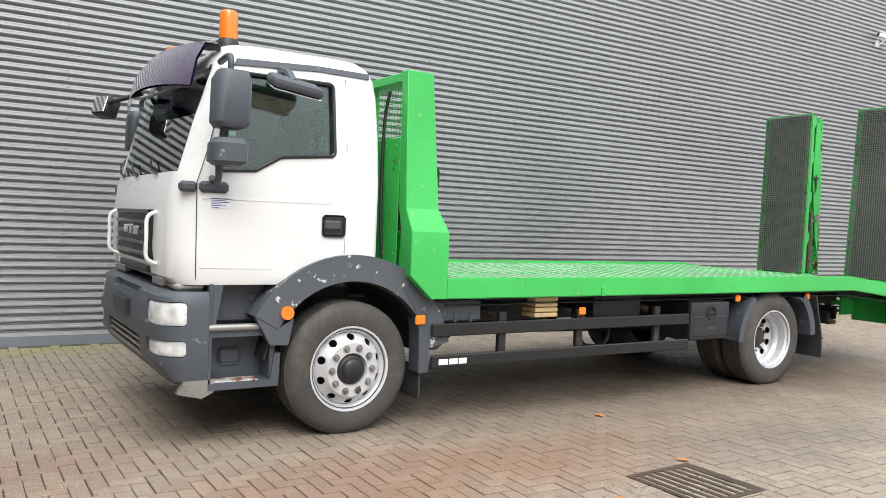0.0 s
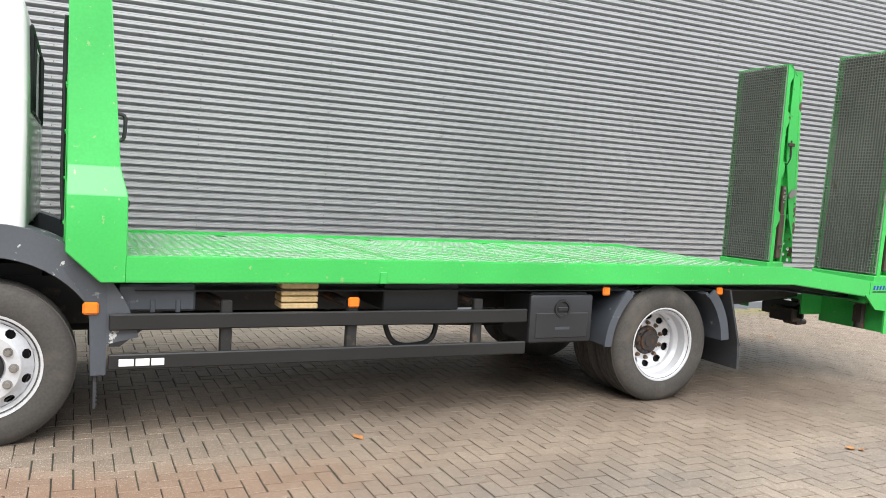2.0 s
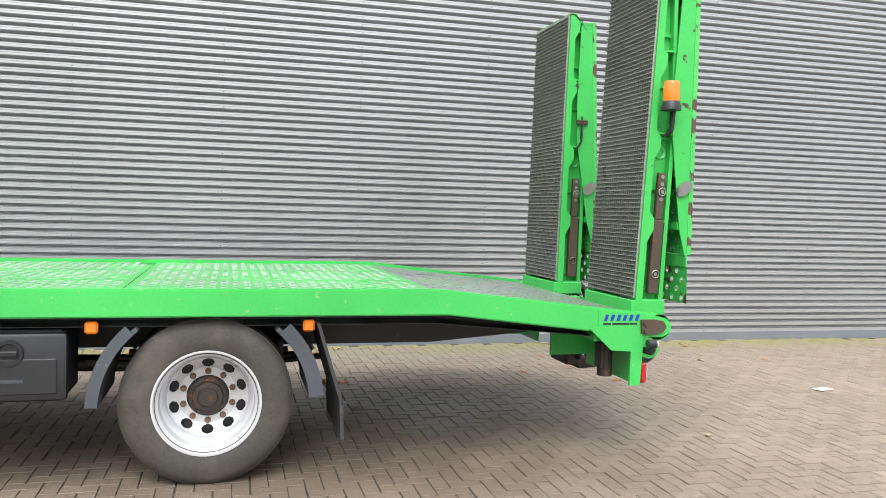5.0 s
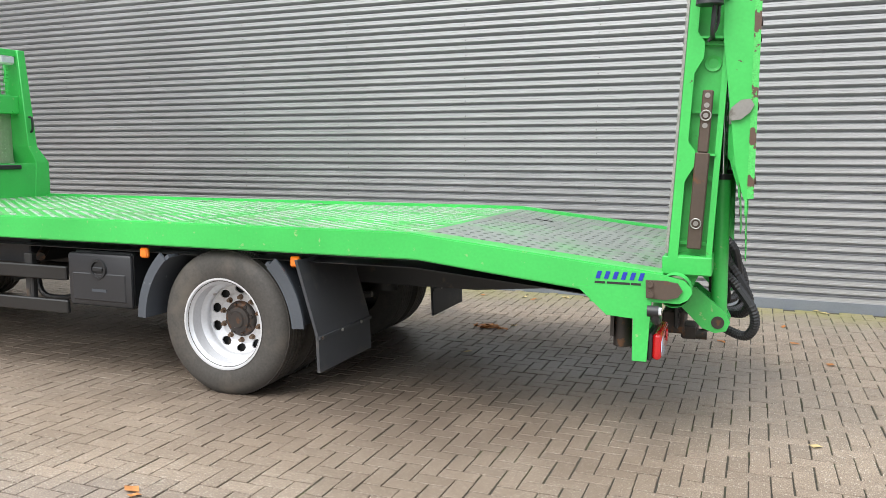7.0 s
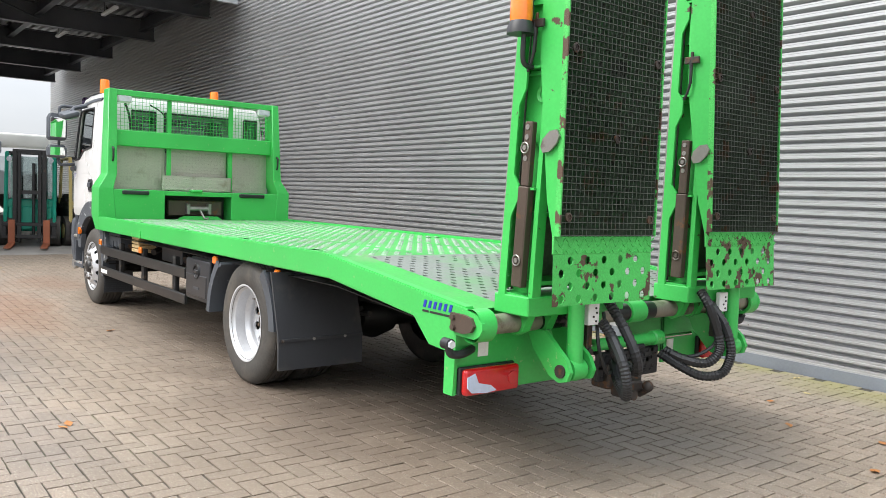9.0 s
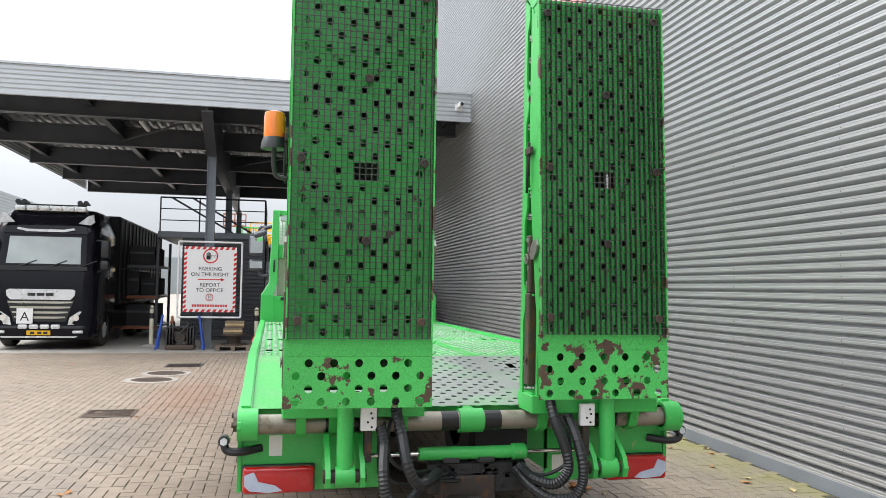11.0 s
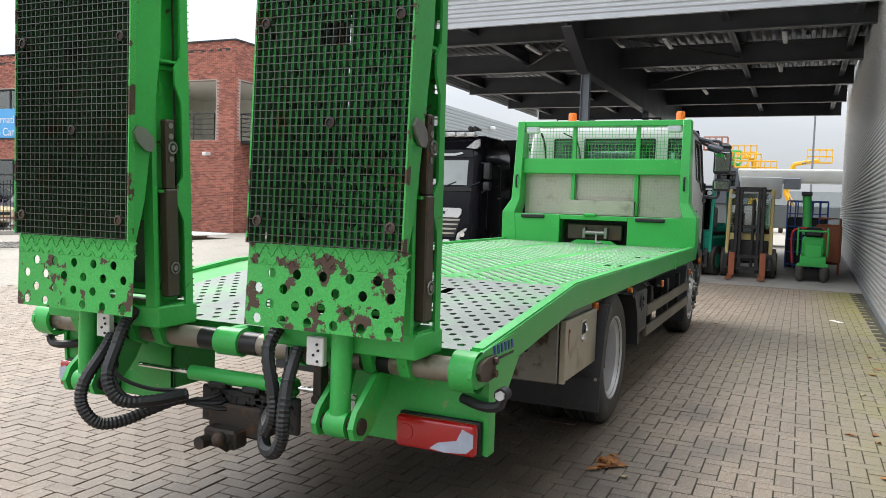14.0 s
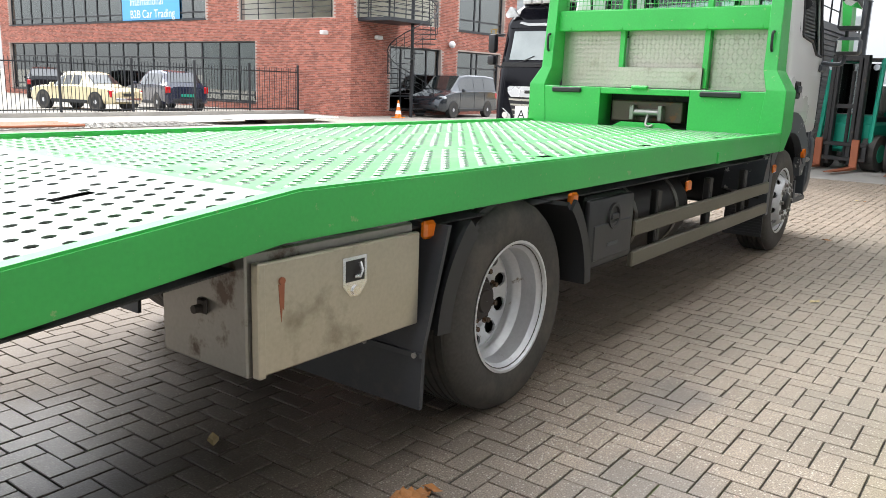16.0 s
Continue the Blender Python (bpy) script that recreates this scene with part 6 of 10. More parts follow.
# ---- loading ramps
def ramp(ya, yb, name_label, beacon_side, tilt, face, lean, low, tall):
    """A raised two-leaf ramp between ya and yb: the main leaf upright, leaning back by tilt degrees, the second folded down
    behind it from low upwards, its rear face at x = face by its nose and leaning by lean metres a metre."""
    m = Matrix.Translation((7.685, 0, 1.08)) @ Matrix.Rotation(radians(tilt), 4, "Y") @ Matrix.Translation((-7.665, 0, -1.03))

    def fold(p):
        """From the leaf as drawn to its place behind the main leaf."""
        x, y, z = p
        zz = low + (z - 1.055) * tall
        return (x - (8.10 + (z - 1.38) * 0.0287) + face + (zz - 1.41) * lean, y, zz)

    def laid(bm):
        for v in bm.verts:
            v.co = fold(v.co)
        return bm

    w = yb - ya

    def put(bm):
        bmesh.ops.transform(bm, matrix=m, verts=bm.verts[:])
        return bm

    bm = B()
    for y, d in ((ya, 1), (yb, -1)):
        # wavy front flange, web and rear flange of each cheek
        z, pts = 1.03, []
        front = [(7.665, 1.03), (7.665, 3.285)]
        back = []
        for z0 in (1.56, 2.12, 2.68, 3.2):
            back += [(7.715, z0 - 0.12), (7.755, z0 - 0.04), (7.755, z0 + 0.04), (7.715, z0 + 0.09)]
        prism(bm, [front[0], (7.715, 1.03)] + back + [(7.715, 3.285), front[1]], "y", y, y + d * 0.012)
        prism(bm, [(7.855, 1.03), (7.885, 1.03), (7.878, 2.2), (7.81, 3.17), (7.78, 3.185), (7.848, 2.2)], "y", y + d * 0.03, y + d * 0.088)
        prism(bm, [(7.68, 1.03), (7.88, 1.03), (7.873, 2.2), (7.805, 3.17), (7.70, 3.27), (7.68, 3.27)], "y", y + d * 0.085, y + d * 0.093)
        for z0 in (1.035, 1.58, 2.18, 2.74, 3.14):
            bx(bm, 7.672, 7.855 - 0.07 * max(0, z0 - 2.2), y + d * 0.012, y + d * 0.086, z0, z0 + 0.012)
        lathe(bm, [(0.026, y + d * 0.082), (0.042, y + d * 0.074), (0.042, y + d * 0.085)], (7.80, 0, 2.06), "y", 16)
    for z0 in np.arange(1.1, 3.3, 0.35):
        bx(bm, 7.70, 7.86 - 0.07 * max(0, z0 - 2.2), ya + 0.06, yb - 0.06, z0, z0 + 0.02)
    prism(bm, [(7.66, 3.275), (7.70, 3.275), (7.815, 3.17), (7.815, 3.185), (7.70, 3.29), (7.66, 3.29)], "y", ya, yb)
    main = part("ramp_leaf", put(bm), GREEN_CHIP, truck, name_label)
    for y0, y1 in ((ya + 0.002, ya + 0.086), (yb - 0.086, yb - 0.002)):
        V, F = perforated(1.06, 3.27, y0, y1, 0.130, 0.084, 0.021)
        raw("pierced_strip", [tuple(m @ Vector((7.664 + c, b_, a))) for a, b_, c in V], F, GREEN_CHIP, main)
    # skin and grating on the front face
    bm = B(); bx(bm, 7.662, 7.668, ya + 0.088, yb - 0.088, 1.05, 3.28)
    part("skin", put(bm), SKIN_G, main, "grimy skin plate behind the grating")
    bm = B()
    for y in np.arange(ya + 0.012, yb - 0.005, 0.0305):
        bx(bm, 7.648, 7.662, y - 0.0021, y + 0.0021, 1.05, 3.28)
    for z0 in np.arange(1.06, 3.28, 0.0305):
        bx(bm, 7.642, 7.658, ya + 0.012, yb - 0.012, z0 - 0.0023, z0 + 0.0023)
    part("grating", put(bm), ZINC, main, "dull grey steel grating")
    # folded leaf
    bm = B()
    for y, d in ((ya + 0.005, 1), (yb - 0.005, -1)):
        prism(bm, [(8.03, 3.15), (8.13, 3.16), (8.105, 2.3), (8.078, 1.38), (8.062, 1.38), (8.02, 1.55), (7.955, 2.20), (7.965, 2.5)], "y", y, y + d * 0.010)
        prism(bm, [(8.115, 3.16), (8.13, 3.16), (8.105, 2.3), (8.078, 1.38), (8.062, 1.38), (8.09, 2.3)], "y", y + d * 0.010, y + d * 0.06)
        for z0 in (1.75, 2.1, 2.45, 2.8, 3.1):
            bx(bm, 8.03, 8.085, y + d * 0.010, y + d * 0.05, z0, z0 + 0.012)
    prism(bm, [(8.03, 3.15), (8.13, 3.16), (8.13, 3.145), (8.03, 3.135)], "y", ya, yb)
    for z0 in (1.55, 1.95, 2.35, 2.75):
        bx(bm, 8.01, 8.075, ya + 0.02, yb - 0.02, z0, z0 + 0.05)
    leaf = part("folded_leaf", laid(bm), GREEN_CHIP, truck, "green folded ramp leaf with worn paint")
    wa, wb, za, zb_ = ya + 0.320, ya + 0.450, 2.155, 2.243
    V, F = [], []
    for y0, y1, z0, z1 in ((ya + 0.008, yb - 0.008, 1.385, za), (ya + 0.008, wa, za, zb_), (wb, yb - 0.008, za, zb_), (ya + 0.008, yb - 0.008, zb_, 3.162)):
        pv, pf = perforated(y0, y1, z0, z1, 0.126, 0.064, 0.020)
        o = len(V)
        V += pv
        F += [tuple(o + k for k in q) for q in pf]

    def rear_x(z):
        return 8.078 + (z - 1.38) * 0.0287

    V = [fold((rear_x(b_) + c, a, b_)) for a, b_, c in V]
    raw("perforated_skin", V, F, GREEN_CHIP, leaf)
    bm = B()
    zs = [1.385, 2.3, 3.162]
    for y in np.arange(ya + 0.015, yb - 0.005, 0.0305):
        for z0, z1 in zip(zs, zs[1:]):
            prism(bm, [(rear_x(z0) + 0.004, z0), (rear_x(z0) + 0.029, z0), (rear_x(z1) + 0.029, z1), (rear_x(z1) + 0.004, z1)], "y", y - 0.0018, y + 0.0018)
    for z0 in np.arange(1.39, 3.16, 0.0305):
        bx(bm, rear_x(z0) + 0.0275, rear_x(z0) + 0.0315, ya + 0.01, yb - 0.01, z0 - 0.0017, z0 + 0.0017)
    part("grating", laid(bm), GRATE_G, leaf, "dull grey steel grating with rust")
    for y in (ya + 0.006, yb - 0.006):
        bm = B()
        for z0, z1 in ((zs[0], zs[-1]),):
            prism(bm, [(rear_x(z0), z0), (rear_x(z0) + 0.033, z0), (rear_x(z1) + 0.033, z1), (rear_x(z1), z1)], "y", y - 0.004, y + 0.004)
        part("edge_flange", laid(bm), GREEN_RUST, leaf, "green edge flange with rust")
    for y, z0 in ((ya + 0.058, 1.475), (yb - 0.06, 1.47), (ya + 0.058, 2.25), (yb - 0.06, 2.25), (ya + 0.05, 3.08), (yb - 0.06, 3.08), ((ya + yb) / 2 + 0.018, 1.858), ((ya + yb) / 2 + 0.018, 2.655)):
        bm = B()
        xr = rear_x(z0) + 0.033
        lathe(bm, [(0.010, xr - 0.004), (0.022, xr - 0.004), (0.022, xr + 0.006), (0.014, xr + 0.008), (0.014, xr + 0.002), (0.001, xr + 0.002)], (0, y, z0), "x", 14)
        part("clamp_washer", laid(bm), HUB if z0 > 1.6 else RUST, leaf)
    # tread strip and perforated nose plate
    bm = B(); bx(bm, 8.068, 8.080, ya - 0.004, yb + 0.004, 1.30, 1.384, 0.002)
    k = 0
    for y in np.arange(ya + 0.02, yb, 0.034):
        for z0 in (1.315, 1.342, 1.368):
            mk = Matrix.Translation((8.080, y + (0.017 if k % 2 else 0), z0)) @ Matrix.Rotation(radians(42 if (k // 3) % 2 else -42), 4, "X")
            bx(bm, 0, 0.004, -0.012, 0.012, -0.003, 0.003, 0, mk)
            k += 1
    nose = part("nose_tread", laid(bm), GREEN_RUST, leaf, "green chequer strip with rust")
    V, F = perforated(ya - 0.004, yb + 0.004, 1.055, 1.30, 0.126, 0.0613, 0.021)
    V = [fold((8.078 + c, a, b_)) for a, b_, c in V]
    o = raw("nose_plate", V, F, GREEN_RUST, leaf)
    o["label"] = "green nose plate worn down to brown rust"
    # brown support bars in both cheeks
    for y, d in ((ya, 1), (yb, -1)):
        bm = B()
        bx(bm, 7.755, 7.828, y - d * 0.005, y + d * 0.045, 1.085, 1.595, 0.006)
        bx(bm, 7.764, 7.819, y - d * 0.0, y + d * 0.04, 1.595, 1.918, 0.006)
        sup = part("support_bar", put(bm), RUST, main, "brown rusty support tube with pin holes")
        bm = B()
        for z0 in (1.735, 1.84, 1.89):
            cyl(bm, (7.791, y - d * 0.001, z0), (7.791, y - d * 0.004, z0), 0.014, 10)
        for z0 in (1.222, 1.787):
            tube(bm, [(7.791 + 0.026 * math.cos(a), y - d * 0.012, z0 + 0.026 * math.sin(a)) for a in np.linspace(0, 2 * math.pi, 13)], 0.004, 5)
            cyl(bm, (7.791, y - d * 0.016, z0), (7.791, y, z0), 0.013, 10)
        part("lock_pin", put(bm), STEEL_D, main)
        bm = B(); prism(bm, [(8.045, 1.775), (8.09, 1.81), (8.108, 1.845), (8.09, 1.875), (8.045, 1.87), (8.0, 1.835), (7.985, 1.80), (8.0, 1.77)], "y", y - d * 0.014, y - d * 0.002)
        part("pivot_link", laid(bm), STEEL_D, leaf)
    # foot round the hinge shaft
    bm = B(); bx(bm, 7.655, 7.91, ya, yb, 0.985, 1.085, 0.006)
    foot = part("hinge_foot", bm, GREEN_CHIP, truck, "green hinge foot on the shaft")
    for y in (ya + 0.10, ya + 0.27, yb - 0.10, yb - 0.27):
        bm = B(); prism(bm, [(7.66, 1.06), (7.88, 1.06), (7.82, 0.93), (7.80, 0.89), (7.74, 0.862), (7.68, 0.89), (7.665, 0.93)], "y", y - 0.025, y + 0.025)
        part("knuckle", bm, GREEN_CHIP, foot)
    yc = ya + 0.32 if ya < 0 else yb - 0.32
    bm = B()
    prism(bm, [(7.68, 0.89), (7.82, 0.89), (7.98, 0.76), (8.01, 0.70), (7.99, 0.65), (7.93, 0.635), (7.86, 0.66), (7.74, 0.78)], "y", yc - 0.10, yc - 0.075)
    prism(bm, [(7.68, 0.89), (7.82, 0.89), (7.98, 0.76), (8.01, 0.70), (7.99, 0.65), (7.93, 0.635), (7.86, 0.66), (7.74, 0.78)], "y", yc + 0.075, yc + 0.10)
    lever = part("lever_plate", bm, GREEN, truck, "green lever plates of the ramp cylinder")
    bm = B(); cyl(bm, (7.945, yc - 0.11, 0.697), (7.945, yc + 0.11, 0.697), 0.035, 16)
    part("pivot_pin", bm, HUB, lever)
    bm = B(); cyl(bm, (7.945, yc, 0.73), (7.935, yc, 1.50), 0.044, 22); lathe(bm, [(0.02, -0.05), (0.055, -0.05), (0.06, 0), (0.055, 0.05), (0.02, 0.05)], (7.945, yc, 0.697), "y", 20)
    cy = part("lift_cylinder", bm, GREEN, truck, "green hydraulic lifting cylinder")
    bm = B(); cyl(bm, (7.935, yc, 1.50), (7.925, yc, 2.35), 0.022, 16)
    part("piston_rod", bm, CHROME, cy)
    bm = B(); cyl(bm, (7.935, yc, 1.49), (7.935, yc, 1.52), 0.047, 22)
    part("gland", bm, BLACK_P, cy)
    # pin-holed side bracket near the top
    ym = ya if ya < 0 else ya
    bm = B(); bx(bm, 7.80, 7.815, ym - 0.02, ym - 0.005, 2.25, 2.44, 0.003); bx(bm, 7.76, 7.86, ym - 0.022, ym - 0.004, 2.37, 2.41, 0.003)
    part("latch_bracket", put(bm), HUB, main)
    bm = B(); tube(bm, curve([(7.80, ym - 0.015, 2.40), (7.81, ym - 0.02, 2.25), (7.77, ym - 0.01, 2.16)], 4), 0.008, 6)
    part("cable", put(bm), BLACK_P, main)
    for yy in (ya + 0.08, yb - 0.08):
        bm = B(); cyl(bm, (8.06, yy, 3.14), (8.06, yy, 3.185), 0.016, 10)
        part("stop_bolt", laid(bm), HUB, main)
    if beacon_side:
        bm = B(); tube(bm, curve([(7.79, ya + 0.0, 2.18), (7.79, ya - 0.065, 2.20), (7.79, ya - 0.075, 2.33)], 5), 0.013, 8)
        part("beacon_pole", put(bm), BLACK_P, main)
        beacon(7.85, ya - 0.075, 2.375, 0.20, 0.055, truck)
    # socket box and hoses
    ys = yc + 0.117 if ya < 0 else yc - 0.12
    bm = B(); bx(bm, 7.93, 7.962, ys - 0.042, ys + 0.042, 0.925, 1.045, 0.004)
    so = part("socket_plate", bm, SIGN_W, truck, "white valve plate with dark ports")
    bm = B()
    for dy, dz in ((0.012, 1.015), (0.018, 0.99), (-0.005, 0.97), (0.015, 0.945)):
        cyl(bm, (7.962, ys + dy, dz), (7.967, ys + dy, dz), 0.006, 8)
    part("port", bm, SIGN_K, so)
    bm = B(); bx(bm, 7.88, 7.94, ys - 0.02, ys + 0.02, 0.76, 0.93, 0.004); cyl(bm, (7.88, ys, 0.78), (7.95, ys, 0.78), 0.02, 10)
    part("valve_block", bm, HUB, so)


ramp(-1.030, -0.291, "green upright ramp leaf with gratings and chipped paint", True, 2.85, 8.088, -0.003, 1.060, 1.037)
ramp(0.303, 1.046, "green upright ramp leaf with gratings and chipped paint", False, 1.0, 8.031, -0.045, 1.080, 1.044)


def hose(points, r=0.024):
    bm = B()
    pts = curve(points, 12)
    tube(bm, pts, r, 8, 0.16)
    return part("hydraulic_hose", bm, BLACK_P, truck, "black spiral-wrapped hydraulic hose")


hose([(7.90, -0.44, 1.06), (7.955, -0.448, 1.015), (8.03, -0.43, 0.911), (8.10, -0.411, 0.78), (8.08, -0.36, 0.68), (7.98, -0.28, 0.66), (7.82, -0.20, 0.67)], 0.026)
hose([(7.96, -0.53, 0.94), (8.025, -0.521, 0.869), (8.12, -0.535, 0.74), (8.14, -0.52, 0.64), (8.10, -0.466, 0.561), (8.02, -0.40, 0.56), (7.92, -0.33, 0.60), (7.80, -0.22, 0.66)], 0.026)
hose([(7.93, 0.40, 1.06), (8.0, 0.40, 0.97), (8.034, 0.457, 0.80), (8.04, 0.46, 0.70), (8.0, 0.40, 0.63), (7.9, 0.32, 0.64), (7.78, 0.28, 0.68)], 0.026)
hose([(7.93, 0.50, 0.98), (8.02, 0.52, 0.87), (8.07, 0.535, 0.74), (8.07, 0.53, 0.64), (8.05, 0.48, 0.565), (7.98, 0.38, 0.55), (7.88, 0.30, 0.60), (7.76, 0.26, 0.66)], 0.026)
for pts in ([(7.92, -0.47, 0.98), (7.98, -0.50, 0.86), (7.99, -0.46, 0.76), (7.92, -0.34, 0.70), (7.80, -0.22, 0.68)], [(7.93, 0.45, 0.98), (7.99, 0.49, 0.86), (8.0, 0.47, 0.74), (7.92, 0.36, 0.66), (7.78, 0.26, 0.68)],
            [(7.90, -0.50, 0.96), (7.95, -0.53, 0.80), (7.95, -0.46, 0.66), (7.84, -0.28, 0.62), (7.76, -0.18, 0.64)]):
    bm = B(); tube(bm, curve(pts, 6), 0.010, 6)
    part("thin_hose", bm, BLACK_P, truck)
for dy in (0.0, 0.03, 0.06):
    bm = B(); tube(bm, curve([(7.80, -0.25 + dy, 0.62), (7.70, -0.1 + dy, 0.66 - dy), (7.60, -0.3 + dy, 0.70)], 5), 0.010, 6)
    part("thin_hose", bm, BLACK_P, truck)


# ---------------------------------------------------------------- canopy over the yard
CX0, CX1, CY0, CY1, CZ0, CZ1 = -26.0, -6.84, -9.4, 3.66, 5.82, 6.46
canopy = thing("canopy", (-16, -3, 0), "wide steel canopy with a ribbed fascia and dark underside", "canopy", kind="structure")
for (ax, ay, bx2, by2) in ((CX1, CY0, CX1, CY1), (CX0, CY0, CX1, CY0)):
    V, F = ribbed([(0.0, 0.025), (0.42, 0.025), (0.55, 0.0), (0.75, 0.0)], 0.105, CZ0, CZ1, ax, ay, bx2, by2)
    if ax == bx2:
        V = [(2 * CX1 - x if x < CX1 else x, y, z) for x, y, z in V]
    raw("fascia_sheet", V, F, FASCIA, canopy)
bm = B()
bx(bm, CX1 - 0.05, CX1 + 0.04, CY0 - 0.04, CY1, CZ1, CZ1 + 0.05)
bx(bm, CX1 - 0.06, CX1 + 0.035, CY0 - 0.03, CY1, CZ0 - 0.05, CZ0)
bx(bm, CX0, CX1, CY0 - 0.04, CY0 + 0.05, CZ1, CZ1 + 0.05)
part("fascia_edge", bm, FASCIA, canopy)
V, F = [], []
for i, y in enumerate(np.arange(CY0 + 0.05, CY1, 0.125)):
    z = CZ1 - 0.02 if (i // 1) % 2 == 0 else CZ1 - 0.09
    V += [(CX0, y, z), (CX1 - 0.06, y, z), (CX0, y + 0.09, z), (CX1 - 0.06, y + 0.09, z)]
n = len(V) // 2
F = [(2 * i, 2 * i + 1, 2 * i + 3, 2 * i + 2) for i in range(n - 1)]
raw("roof_deck", V, F, ROOF_U, canopy)
bm = B(); bx(bm, CX0, CX1 - 0.06, CY0 + 0.02, CY1, CZ1, CZ1 + 0.03)
part("roof_top", bm, GREY_S, canopy)


def i_beam(bm, axis, a, b_, c, z0, z1, w=0.2):
    if axis == "y":
        bx(bm, c - w / 2, c + w / 2, a, b_, z0, z0 + 0.03); bx(bm, c - w / 2, c + w / 2, a, b_, z1 - 0.03, z1); bx(bm, c - 0.015, c + 0.015, a, b_, z0, z1)
    else:
        bx(bm, a, b_, c - w / 2, c + w / 2, z0, z0 + 0.03); bx(bm, a, b_, c - w / 2, c + w / 2, z1 - 0.03, z1); bx(bm, a, b_, c - 0.015, c + 0.015, z0, z1)


for x in (-8.6, -12.9, -17.2, -21.5, -25.8):
    bm = B(); i_beam(bm, "y", CY0 + 0.05, CY1, x, 5.72, 6.30, 0.24)
    part("main_beam", bm, BLACK_S, canopy)
for y in (-8.8, -5.6, 0.6, 3.3):
    bm = B(); i_beam(bm, "x", CX0, CX1 - 0.1, y, 5.95, 6.32, 0.16)
    part("purlin", bm, BLACK_S, canopy)
for k, (xa, ya, xb, yb) in enumerate(((-8.6, -2.6, -12.9, 0.6), (-12.9, 0.6, -17.2, -2.6), (-8.6, -2.8, -12.9, -5.6))):
    bm = B(); tube(bm, [(xa, ya, 5.9), (xb, yb, 5.9)], 0.03, 6)
    part("wind_brace", bm, BLACK_S, canopy)
for x, y in ((-8.9, -2.70), (-17.2, -2.70), (-25.8, -2.70)):
    bm = B(); bx(bm, x - 0.10, x + 0.10, y - 0.11, y - 0.09, 0, 4.93); bx(bm, x - 0.10, x + 0.10, y + 0.09, y + 0.11, 0, 4.93); bx(bm, x - 0.012, x + 0.012, y - 0.09, y + 0.09, 0, 4.93)
    bx(bm, x - 0.16, x + 0.16, y - 0.16, y + 0.16, 0, 0.03)
    part("column", bm, GREY_S, canopy, "grey steel I-section column")
bm = B()
prism(bm, [(CX0, 4.95), (-8.5, 4.95), (-6.95, 5.70), (-6.95, 6.28), (CX0, 6.28)], "y", -2.715, -2.685)
prism(bm, [(CX0, 4.92), (-8.49, 4.92), (-6.95, 5.67), (-6.95, 5.70), (-8.5, 4.95), (CX0, 4.95)], "y", -2.83, -2.57)
part("main_girder", bm, BLACK_S, canopy)
for i, (x, y) in enumerate(((-10.5, -1.0), (-14.8, 1.6), (-14.8, -4.2), (-10.5, 1.8), (-19.2, -1.0), (-10.4, -4.6))):
    t = thing("strip_light", (x, y, 6.0), "unlit white strip light under the canopy", "lamp", "strip lights under the canopy")
    bm = B(); bx(bm, x - 0.6, x + 0.6, y - 0.06, y + 0.06, 5.86, 5.94, 0.02)
    part("housing", bm, SIGN_W, t)
    bm = B(); bx(bm, x - 0.5, x - 0.48, y - 0.01, y + 0.01, 5.94, 6.4); bx(bm, x + 0.48, x + 0.5, y - 0.01, y + 0.01, 5.94, 6.4)
    part("hanger", bm, BLACK_S, t)
c = thing("security_camera", (CX1 + 0.05, 3.3, 6.1), "white security camera on the canopy fascia", "camera", "cameras on the hall wall")
bm = B(); bx(bm, CX1 + 0.03, CX1 + 0.10, 3.22, 3.40, 6.02, 6.20, 0.01)
part("wall_bracket", bm, WHITE, c)
bm = B(); bx(bm, CX1 + 0.10, CX1 + 0.42, 3.25, 3.37, 6.06, 6.18, 0.03, None, 2)
part("housing", bm, WHITE, c)
bm = B(); cyl(bm, (CX1 + 0.42, 3.31, 6.12), (CX1 + 0.43, 3.31, 6.12), 0.045, 16)
part("lens", bm, SIGN_K, c)


# ---------------------------------------------------------------- brick office building
EARLIER = {ob.name for ob in bpy.data.objects}
BXC, BYC, BTOP, BZ = -15.3, -19.0, 8.2, 0.26
office = thing("brick_building", (-20, -30, BZ), "two-storey red brick office building with dark window frames", "building", kind="structure")
R_OPEN = [(-20.95, -15.65, 4.15, 6.62), (-26.3, -22.5, 4.12, 6.73), (-21.2, -17.7, 0.55, 3.17), (-26.1, -22.45, 0.55, 3.20)]       # x from, x to, z from, z to
L_OPEN = [(-46.8, -28.1, 4.25, 6.62), (-25.7, -20.0, 4.15, 6.62), (-47.0, -24.7, 0.62, 3.25)]                                     # y from, y to, z from, z to


def wall_pieces(a0, a1, z0, z1, opens):
    """Split a wall face into rectangles that leave the openings free."""
    cuts = sorted({a0, a1, *[v for o in opens for v in o[:2]]})
    out = []
    for a, b_ in zip(cuts, cuts[1:]):
        mid = (a + b_) / 2
        lo = z0
        for o in sorted((o for o in opens if o[0] < mid < o[1]), key=lambda o: o[2]):
            out.append((a, b_, lo, o[2]))
            lo = o[3]
        out.append((a, b_, lo, z1))
    return [p for p in out if p[3] - p[2] > 0.001]


